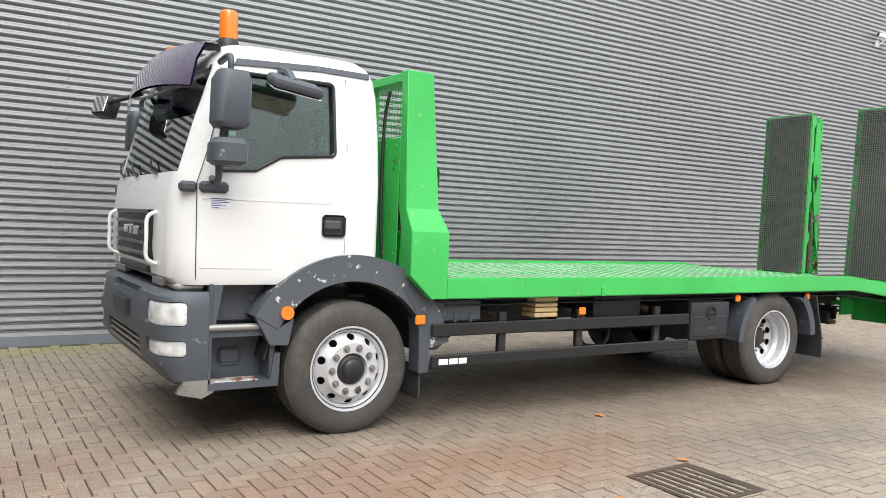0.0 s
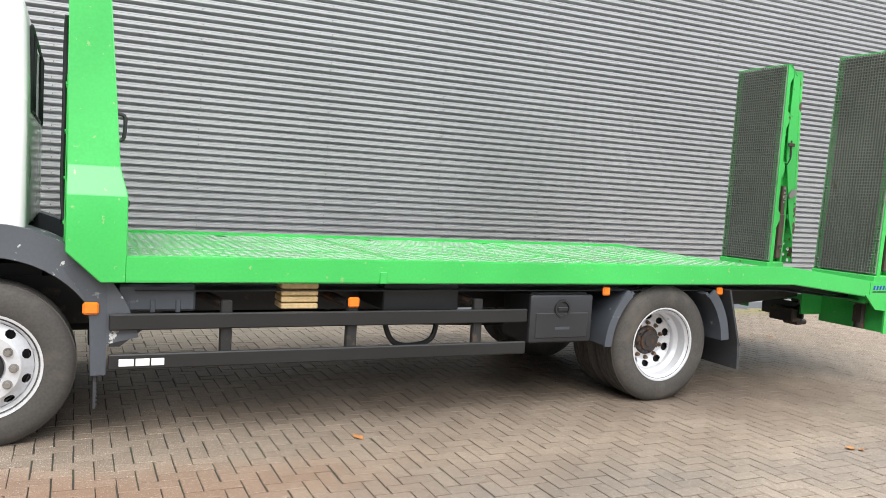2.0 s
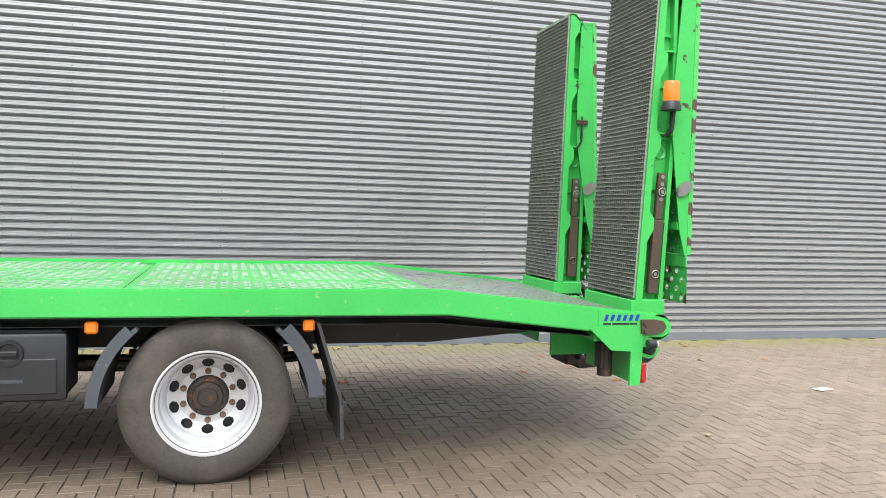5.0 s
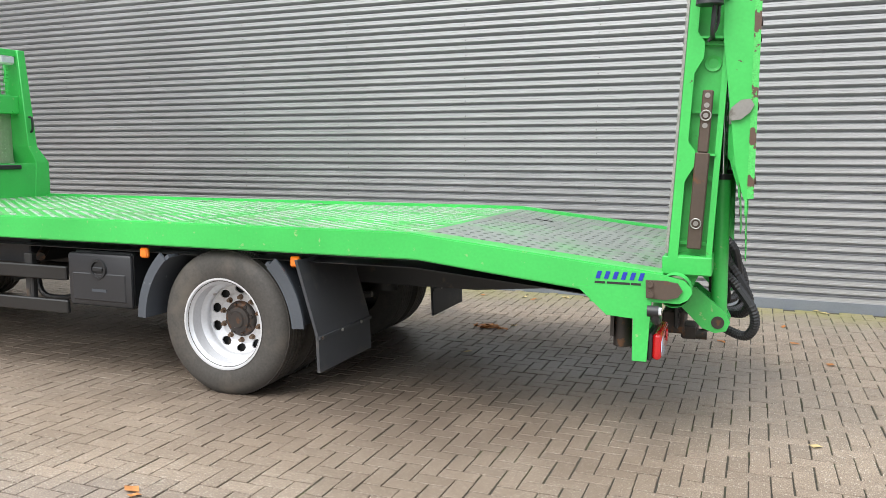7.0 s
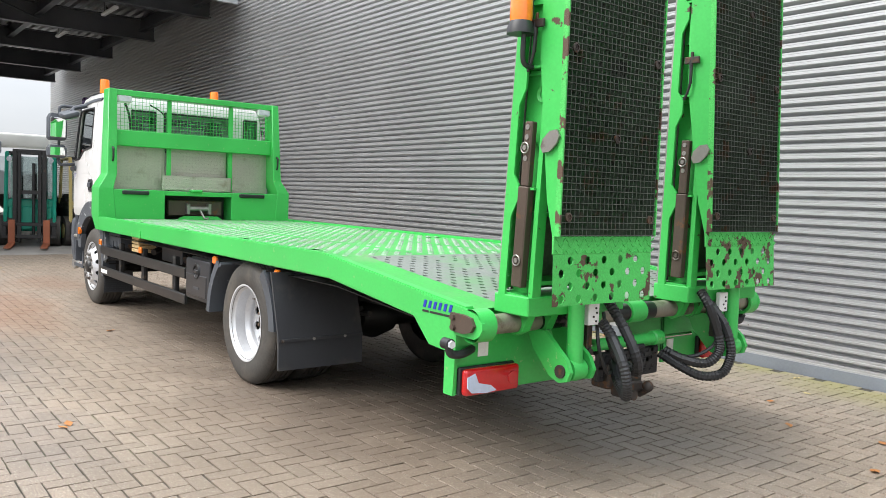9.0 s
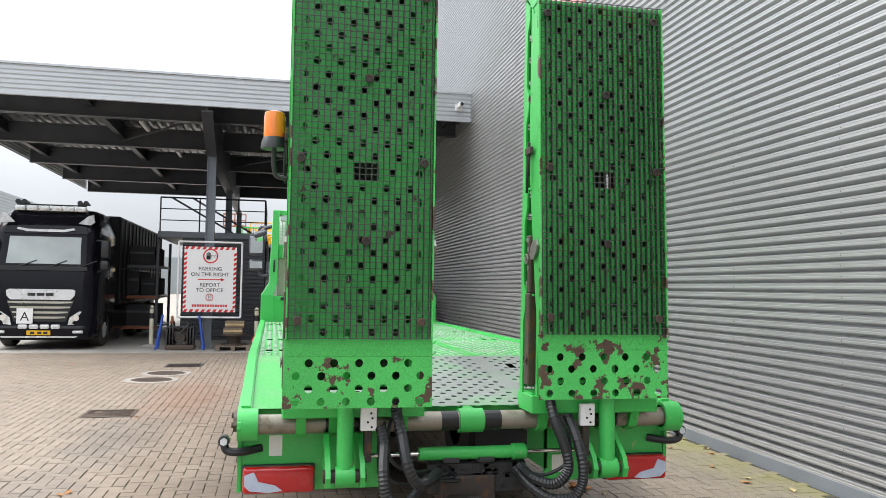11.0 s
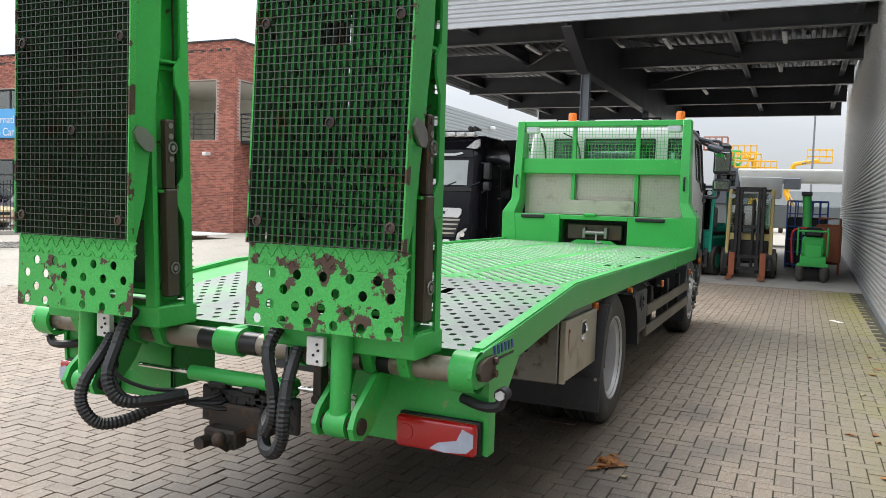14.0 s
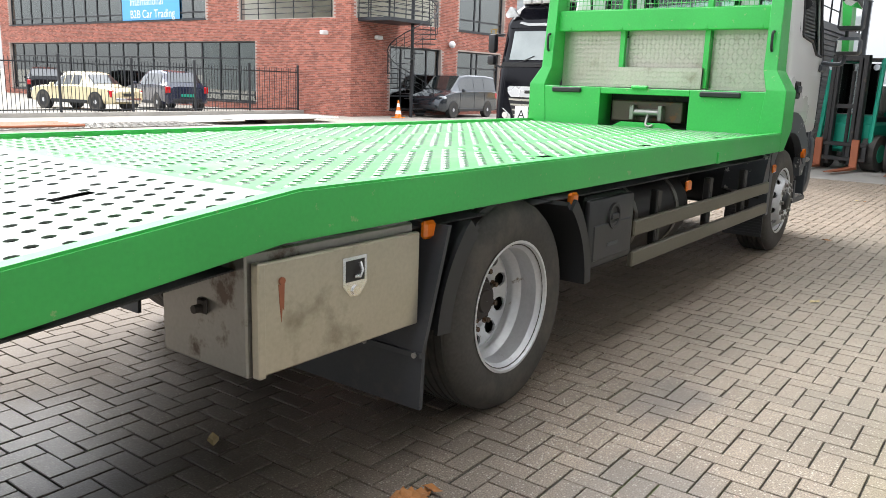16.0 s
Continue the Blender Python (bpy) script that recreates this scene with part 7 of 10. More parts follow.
def brick_skin(face, a0, a1, z0, z1, opens, name):
    """Courses of bricks over a mortar wall; face 'R' looks along +y, face 'L' along +x."""
    bm = B()
    for a, b_, lo, hi in wall_pieces(a0, a1, z0, z1, opens):
        if face == "R":
            bx(bm, a, min(b_, BXC - 0.014), BYC - 0.30, BYC - 0.012, lo, hi)
        else:
            bx(bm, BXC - 0.30, BXC - 0.012, a, min(b_, BYC - 0.31), lo, hi)
    w = part("wall", bm, MORTAR, office)
    V, F = [], []
    L, H, j = 0.215, 0.0667, 0.010
    rng = np.random.RandomState(3)
    k = 0
    z = z0
    while z < z1 - 0.01:
        a = a0 - (L / 2 if k % 2 else 0)
        while a < a1:
            p, q = max(a, a0) + j / 2, min(a + L, a1) - j / 2
            mid = (p + q) / 2
            if q - p > 0.03 and not any(o[0] - 0.1 < mid < o[1] + 0.1 and o[2] - 0.04 < z + H / 2 < o[3] + 0.03 for o in opens):
                o = len(V)
                d = rng.uniform(-0.002, 0.002)
                za, zb = z + j / 2, z + H - j / 2
                if face == "R":
                    V += [(p, BYC - 0.012, za), (q, BYC - 0.012, za), (q, BYC - 0.012, zb), (p, BYC - 0.012, zb), (p, BYC + d, za), (q, BYC + d, za), (q, BYC + d, zb), (p, BYC + d, zb)]
                else:
                    V += [(BXC - 0.012, p, za), (BXC - 0.012, q, za), (BXC - 0.012, q, zb), (BXC - 0.012, p, zb), (BXC + d, p, za), (BXC + d, q, za), (BXC + d, q, zb), (BXC + d, p, zb)]
                F += [(o + 4, o + 5, o + 6, o + 7), (o, o + 1, o + 5, o + 4), (o + 2, o + 3, o + 7, o + 6), (o + 1, o + 2, o + 6, o + 5), (o + 3, o, o + 4, o + 7)]
            a += L
        z += H
        k += 1
    o = raw(name, V, F, BRICK, office)
    tagged(o, kind="stuff")


brick_skin("R", -27.4, BXC, BZ, BTOP, R_OPEN, "brick_courses")
brick_skin("L", -48.0, BYC, BZ, BTOP, L_OPEN, "brick_courses")
# rooms behind the windows, their shade put into the near-black colour
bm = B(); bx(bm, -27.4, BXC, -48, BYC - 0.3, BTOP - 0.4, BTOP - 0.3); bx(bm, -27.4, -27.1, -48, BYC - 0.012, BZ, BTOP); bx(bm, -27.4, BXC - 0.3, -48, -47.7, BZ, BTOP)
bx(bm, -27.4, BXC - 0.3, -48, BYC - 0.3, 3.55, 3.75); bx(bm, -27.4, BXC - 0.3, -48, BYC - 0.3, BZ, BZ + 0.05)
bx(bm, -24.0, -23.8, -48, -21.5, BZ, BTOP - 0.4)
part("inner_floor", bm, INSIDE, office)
bm = B(); bx(bm, -27.45, BXC + 0.04, BYC - 0.35, BYC + 0.04, BTOP, BTOP + 0.06); bx(bm, BXC - 0.35, BXC + 0.04, -48, BYC - 0.35, BTOP, BTOP + 0.06)
part("roof_edge", bm, FRAME_D, office)
# corner terrace, open through both faces
for x0, x1, y0, y1 in ((-21.2, -21.05, -25.95, BYC - 0.31), (-21.05, -15.61, -25.95, -25.8)):
    bm = B(); bx(bm, x0, x1, y0, y1, 4.15, 6.62)
    part("terrace_wall", bm, PLASTER, office, "cream plastered wall behind the terrace")
bm = B(); bx(bm, -21.2, -15.61, -25.95, BYC - 0.31, 4.02, 4.15)
part("terrace_floor", bm, CONC, office)
bm = B(); bx(bm, -21.2, -15.61, -25.95, BYC - 0.31, 6.62, 6.75)
part("terrace_ceiling", bm, PLASTER, office)


def window(face, a0, a1, z0, z1, cols, rows, curtain=False, recess=0.16):
    """A window with dark frames: cols and rows are the shares at which the bars stand."""
    bm = B()

    def bar(p, q, lo, hi, d=0.0):
        if face == "R":
            bx(bm, p, q, BYC - recess - 0.06, BYC - recess + d, lo, hi)
        else:
            bx(bm, BXC - recess - 0.06, BXC - recess + d, p, q, lo, hi)

    w = 0.07
    bar(a0, a1, z0, z0 + w); bar(a0, a1, z1 - w, z1); bar(a0, a0 + w, z0, z1); bar(a1 - w, a1, z0, z1)
    for c_ in cols:
        m_ = a0 + (a1 - a0) * c_
        bar(m_ - w / 2, m_ + w / 2, z0, z1, 0.004)
    for r_ in rows:
        m_ = z0 + (z1 - z0) * r_
        bar(a0, a1, m_ - w / 2, m_ + w / 2, 0.008)
    win = part("window", bm, FRAME_D, office, "anthracite window frame")
    bm = B()
    if face == "R":
        bx(bm, a0, a1, BYC - recess - 0.04, BYC - recess - 0.03, z0, z1)
    else:
        bx(bm, BXC - recess - 0.04, BXC - recess - 0.03, a0, a1, z0, z1)
    part("pane", bm, PANE_H, win)
    bm = B()
    if face == "R":
        bx(bm, a0 - 0.03, a1 + 0.03, BYC - 0.13, BYC + 0.03, z0 - 0.05, z0)
    else:
        bx(bm, BXC - 0.13, BXC + 0.03, a0 - 0.03, a1 + 0.03, z0 - 0.05, z0)
    part("sill", bm, FRAME_D, win)
    if curtain:
        V, F = [], []
        n = int((a1 - a0) / 0.06)
        for i in range(n + 1):
            a = a0 + (a1 - a0) * i / n
            d = 0.28 + 0.03 * (i % 2)
            for z in (z0, z1):
                V.append((a, BYC - d, z) if face == "R" else (BXC - d, a, z))
        for i in range(n):
            if curtain == "blind" or (i // 14) % 3 != 1:
                F.append((2 * i, 2 * i + 2, 2 * i + 3, 2 * i + 1))
        raw("curtain", V, F, CURTAIN, win)


window("R", -26.3, -22.5, 4.12, 6.73, (0.5, 0.62), (0.2, 0.72), "blind")
window("R", -21.2, -17.7, 0.55, 3.17, (0.25, 0.5, 0.75), (0.22,), True)
window("R", -26.1, -22.45, 0.55, 3.20, (0.5, 0.62), (0.3, 0.72), False)
window("L", -46.8, -28.1, 4.25, 6.62, tuple(i / 16 for i in range(1, 16)), (0.14,), True)
window("L", -47.0, -24.7, 0.62, 3.25, tuple(i / 17 for i in range(1, 17)), (0.12, 0.72), True)
bm = B(); bx(bm, BXC - 0.14, BXC - 0.12, -35.0, -30.2, 4.3, 5.7)
po = part("window_poster", bm, POSTER, office, "light blue poster in the upper window")
mt = Matrix.Translation((BXC - 0.115, -34.3, 5.0)) @ Matrix(((0, 0, 1, 0), (1, 0, 0, 0), (0, 1, 0, 0), (0, 0, 0, 1)))
letters("International", 0.55, mt, SIGN_W, "lettering", po, 0.002, "LEFT")
letters("B2B Car Trading", 0.55, Matrix.Translation((0, 0, -0.6)) @ mt, SIGN_W, "lettering", po, 0.002, "LEFT")


def railing(pts, z, h, n_bars, parent):
    """Posts and bars of a steel railing along a line of points, each a part of its own."""
    for a, c_ in zip(pts, pts[1:]):
        a, c_ = Vector(a), Vector(c_)
        L = (c_ - a).length
        for i in range(int(L / 1.1) + 2):
            p = a.lerp(c_, min(1, i * 1.1 / L))
            bm = B(); tube(bm, [(p.x, p.y, z), (p.x, p.y, z + h)], 0.022, 5)
            part("railing_post", bm, FRAME_D, parent)
        for k in range(n_bars):
            zz = z + h * (k + 1) / n_bars
            bm = B(); tube(bm, [(a.x, a.y, zz), (c_.x, c_.y, zz)], 0.016 if k < n_bars - 1 else 0.025, 5)
            part("railing_bar", bm, FRAME_D, parent)


railing([(-20.9, BYC - 0.05, 0), (-15.6, BYC - 0.05, 0)], 4.15, 1.1, 6, office)
railing([(BXC - 0.05, -25.6, 0), (BXC - 0.05, -20.1, 0)], 4.15, 1.1, 5, office)
for x, y, z in ((-16.9, BYC + 0.1, 3.45), (BXC + 0.1, -20.3, 3.55)):
    t = thing("security_camera", (x, y, z), "white security camera on the brick wall", "camera", "cameras on the brick building")
    bm = B(); bx(bm, x - 0.1, x + 0.25, y - 0.1, y + 0.1, z - 0.08, z + 0.08, 0.03)
    part("housing", bm, WHITE, t)
t = thing("wall_lamp", (-21.8, BYC + 0.1, 3.4), "round white lamp on the brick wall", "lamp")
bm = B(); bmesh.ops.create_uvsphere(bm, u_segments=14, v_segments=8, radius=0.16, matrix=Matrix.Translation((-21.8, BYC + 0.14, 3.45)))
part("globe", bm, SIGN_W, t)

# spiral stair
SX, SY = -17.7, BYC + 1.15
stair = thing("spiral_stair", (SX, SY, BZ), "black steel spiral stair up to the terrace", "stair")
bm = B(); cyl(bm, (SX, SY, BZ), (SX, SY, 5.4), 0.07, 14)
part("pole", bm, FRAME_D, stair)
prev = None
hand = []
for i in range(19):
    a = radians(150 + i * 21)
    z = BZ + 0.2 * (i + 1)
    bm = B()
    prism(bm, [(SX, SY), (SX + 1.0 * math.cos(a), SY + 1.0 * math.sin(a)), (SX + 1.0 * math.cos(a + 0.42), SY + 1.0 * math.sin(a + 0.42))], "z", z - 0.03, z)
    part("tread", bm, FRAME_D, stair)
    for q in (0.0, 0.21):
        hand.append((SX + 1.0 * math.cos(a + q), SY + 1.0 * math.sin(a + q), z + 0.95 + q / 0.42 * 0.2))
    bm = B(); tube(bm, [(SX + 1.0 * math.cos(a), SY + 1.0 * math.sin(a), z - 0.03), (SX + 1.0 * math.cos(a), SY + 1.0 * math.sin(a), z + 0.95)], 0.012, 5)
    part("baluster", bm, FRAME_D, stair)
for dz in (0.0, -0.2, -0.4, -0.6):
    bm = B(); tube(bm, [(x, y, z + dz) for x, y, z in hand], 0.022 if dz == 0 else 0.010, 5)
    part("handrail", bm, FRAME_D, stair)
bm = B(); bx(bm, -18.2, -15.7, BYC, SY + 0.5, 4.02, 4.15)
part("landing", bm, FRAME_D, stair)
railing([(-18.2, SY + 0.45, 0), (-15.75, SY + 0.45, 0), (-15.75, BYC, 0)], 4.15, 1.1, 6, stair)

# grey hall beyond with the yellow gate
hall2 = thing("grey_hall", (-55, -27, 0), "grey clad hall with a yellow doorway and red letters", "building", kind="structure")
V, F = ribbed([(0, 0.03), (0.5, 0.03), (0.6, 0.0), (0.9, 0.0)], 0.3, 4.3, 10.25, -27.4, -26.0, -110.0, -26.0)
V = [(x, y + 0.0, z) for x, y, z in V]
raw("ribbed_sheet", V, F, CLAD_D, hall2)
bm = B(); bx(bm, -110, -27.4, -60, -26.1, 0, 10.3); 
part("hall_body", bm, CLAD_D, hall2)
V, F = ribbed([(0, 0.03), (0.5, 0.03), (0.6, 0.0), (0.9, 0.0)], 0.16, 0.1, 4.3, -27.4, -25.97, -46.1, -25.97)
raw("gate_surround", V, F, YELLOW, hall2)
for x0, x1 in ((-50.5, -49.1), (-55.8, -53.4)):
    bm = B(); bx(bm, x0, x1, -26.05, -25.85, 0, 4.3, 0.02)
    part("gate_column", bm, YELLOW, hall2, "yellow clad column between the gates")
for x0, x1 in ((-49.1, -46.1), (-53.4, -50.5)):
    # flat dark panel: the gateway's shaded depth is put into its colour
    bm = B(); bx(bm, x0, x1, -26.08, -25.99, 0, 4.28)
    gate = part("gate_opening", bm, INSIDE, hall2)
    bm = B(); bx(bm, x0 + 0.05, x1 - 0.05, -25.99, -25.96, 0, 2.2)
    part("gate_leaf", bm, CLAD_D, gate, "grey lower gate leaf")
for x in (-43.55, -40.2):
    bm = B(); bx(bm, x - 0.55, x + 0.55, -25.935, -25.90, 0, 2.46, 0.01)
    dr = part("side_door", bm, YELLOW, hall2, "yellow side door")
    bm = B(); bx(bm, x - 0.5, x + 0.5, -25.90, -25.89, 2.02, 2.40)
    part("door_light", bm, PANE_D, dr)
bm = B(); bx(bm, -57.2, -54.0, -25.85, -25.55, 0.75, 2.95, 0.03)
part("loading_hatch", bm, YELLOW_L, hall2, "bright yellow loading hatch")
x = -36.3
for w, h in ((0.35, 0.8), (0.9, 1.35), (0.6, 0.9), (0.3, 1.3), (0.9, 0.9), (0.9, 1.35), (0.9, 0.9), (0.3, 1.3), (0.6, 0.9)):
    bm = B(); bx(bm, x - w, x - w + 0.28, -25.96, -25.85, 8.3, 8.3 + h, 0.05); bx(bm, x - 0.28, x, -25.96, -25.85, 8.3, 8.3 + h * 0.75, 0.05); bx(bm, x - w, x, -25.95, -25.86, 8.3 + h * 0.4, 8.3 + h * 0.4 + 0.16)
    part("letter_shape", bm, REDLET, hall2)
    x -= w + 0.25
for x in (-50, -62, -78):
    bm = B(); bx(bm, x - 0.3, x + 0.3, -25.9, -25.5, 9.2, 9.5, 0.05)
    part("flood_lamp", bm, SIGN_W, hall2)


def waste_bin(x, y, body, label):
    t = thing("waste_bin", (x, y, 0.27), label, "bin", "waste bins by the gates")
    bm = B(); loft(bm, [(0.45, -0.38, 0.38, 0.50, 0.04, 0.04), (1.30, -0.48, 0.48, 0.64, 0.05, 0.05)], y, 3, Matrix.Translation((x, 0, 0)))
    part("bin_body", bm, body, t)
    bm = B(); prism(bm, [(x - 0.52, 1.30), (x + 0.52, 1.30), (x + 0.50, 1.36), (x + 0.2, 1.46), (x - 0.45, 1.44)], "y", y - 0.66, y + 0.66)
    part("lid", bm, body, t)
    bm = B(); bx(bm, x + 0.44, x + 0.455, y - 0.4, y + 0.4, 0.85, 1.05)
    part("sticker", bm, SIGN_R if body is not BLUE_P else SIGN_W, t)
    for dx in (-0.3, 0.3):
        for dy in (-0.4, 0.4):
            bm = B(); cyl(bm, (x + dx, y + dy - 0.03, 0.36), (x + dx, y + dy + 0.03, 0.36), 0.09, 12); bx(bm, x + dx - 0.03, x + dx + 0.03, y + dy - 0.02, y + dy + 0.02, 0.36, 0.47)
            part("castor", bm, RUBBER, t)


for x, y, body, label in ((-45.6, -24.6, CLAD_D, "grey wheeled waste bin with a red sticker"), (-47.3, -24.5, CLAD_D, "grey wheeled waste bin with a red sticker"),
                          (-48.9, -24.6, CLAD_D, "grey wheeled waste bin with a red sticker"), (-50.2, -24.6, BLUE_P, "blue wheeled waste bin by the gate")):
    waste_bin(x, y, body, label)
ft = thing("flatbed_trailer", (-21, -10.8, 0.27), "low black flatbed trailer with a red rear lamp", "trailer")
bm = B(); bx(bm, -24.5, -18.2, -12.0, -9.6, 0.98, 1.06, 0.01)
part("deck", bm, STEEL_D, ft)
bm = B(); bx(bm, -18.2, -18.12, -12.0, -9.6, 0.78, 1.07, 0.01)
tail = part("tail_board", bm, BLACK_M, ft)
for y in (-11.75, -9.85):
    bm = B(); bx(bm, -18.12, -18.09, y - 0.2, y + 0.2, 0.83, 0.97, 0.015)
    part("rear_lamp", bm, RED_L, tail, "red rear lamp")
for y in (-11.2, -10.4):
    bm = B(); bx(bm, -24.5, -18.2, y - 0.06, y + 0.06, 0.70, 0.98, 0.01)
    part("chassis_beam", bm, BLACK_M, ft)
for x in (-19.2, -20.3):
    for y in (-11.75, -9.85):
        bm = B(); lathe(bm, [(0.2, -0.12), (0.33, -0.13), (0.38, -0.08), (0.38, 0.08), (0.33, 0.13), (0.2, 0.12)], (x, y, 0.65), "y", 24, True)
        w_ = part("tyre", bm, RUBBER, ft)
        bm = B(); cyl(bm, (x, y - 0.09, 0.65), (x, y + 0.09, 0.65), 0.205, 18)
        part("rim", bm, RIM, w_)
    bm = B(); cyl(bm, (x, -11.75, 0.65), (x, -9.85, 0.65), 0.05, 12)
    part("axle", bm, BLACK_M, ft)
    bm = B(); bx(bm, x - 0.05, x + 0.05, -11.26, -10.34, 0.60, 0.72, 0.01)
    part("axle_seat", bm, BLACK_M, ft)
lw = thing("white_roll", (-19.0, -10.9, 1.06), "white wrapped roll lying on the trailer deck", "roll")
bm = B(); cyl(bm, (-19.0, -11.4, 1.25), (-19.0, -10.2, 1.25), 0.19, 20)
part("roll_body", bm, PAPER, lw)


# ---------------------------------------------------------------- fence, cars and yard clutter by the office
fence = thing("bar_fence", (-5, -21.6, 0.29), "black steel bar fence on a low kerb", "fence")
FX0, FX1, FY = -15.0, 8.0, -21.7
for x in np.arange(FX0, FX1, 2.5):
    bm = B(); bx(bm, x - 0.035, x + 0.035, FY - 0.035, FY + 0.035, 0.29, 2.25, 0.005)
    part("post", bm, FRAME_D, fence)
for z in (0.50, 1.95):
    bm = B(); bx(bm, FX0, FX1, FY - 0.02, FY + 0.02, z, z + 0.04)
    part("rail", bm, FRAME_D, fence)
rod = B(); cyl(rod, (FX0, FY, 0.42), (FX0, FY, 2.12), 0.011, 5)
first = part("bar", rod, FRAME_D, fence)
k = 1
while FX0 + k * 0.125 < FX1 and k < 180:
    o = new("bar", first.data)
    o.parent = fence
    o.matrix_parent_inverse = fence.matrix_basis.inverted()
    o.location = (k * 0.125, 0, 0)
    k += 1
bm = B(); bx(bm, FX0 - 0.2, FX1, FY - 0.15, FY + 0.15, 0.20, 0.44, 0.01)
solid("kerb", bm, CONC, "low concrete kerb under the fence", "kerb", kind="structure")


CARS = {   # from tail to nose: x, lowest edge, belt, roof, half width, half width of the roof
    "van": [(0.0, 0.34, 0.95, 1.60, 0.86, 0.66), (0.10, 0.28, 1.08, 1.76, 0.92, 0.73), (0.9, 0.26, 1.10, 1.82, 0.93, 0.75), (2.3, 0.26, 1.10, 1.82, 0.93, 0.74), (2.85, 0.26, 1.08, 1.75, 0.93, 0.70),
            (3.60, 0.26, 1.05, 1.12, 0.93, 0.76), (4.15, 0.26, 0.93, 1.00, 0.92, 0.74), (4.40, 0.28, 0.80, 0.88, 0.88, 0.70), (4.50, 0.34, 0.60, 0.66, 0.78, 0.62)],
    "suv": [(0.0, 0.36, 0.86, 0.96, 0.80, 0.62), (0.08, 0.30, 0.98, 1.06, 0.88, 0.68), (0.50, 0.28, 1.00, 1.50, 0.91, 0.64), (1.1, 0.28, 0.99, 1.58, 0.91, 0.66), (2.1, 0.28, 0.98, 1.57, 0.91, 0.66),
            (2.55, 0.28, 0.97, 1.49, 0.91, 0.62), (3.20, 0.28, 0.95, 1.02, 0.91, 0.72), (3.95, 0.28, 0.86, 0.93, 0.90, 0.70), (4.22, 0.30, 0.72, 0.78, 0.85, 0.66), (4.30, 0.36, 0.55, 0.62, 0.74, 0.58)],
    "saloon": [(0.0, 0.36, 0.66, 0.74, 0.68, 0.55), (0.15, 0.28, 0.80, 0.87, 0.78, 0.62), (0.95, 0.26, 0.86, 0.93, 0.81, 0.66), (1.50, 0.26, 0.88, 1.36, 0.81, 0.56), (1.85, 0.26, 0.88, 1.43, 0.81, 0.57),
               (2.45, 0.26, 0.87, 1.42, 0.81, 0.57), (2.75, 0.26, 0.86, 1.35, 0.81, 0.55), (3.15, 0.26, 0.85, 0.93, 0.81, 0.64), (4.1, 0.28, 0.80, 0.87, 0.79, 0.60), (4.35, 0.30, 0.68, 0.74, 0.72, 0.55), (4.40, 0.36, 0.56, 0.60, 0.64, 0.5)]}


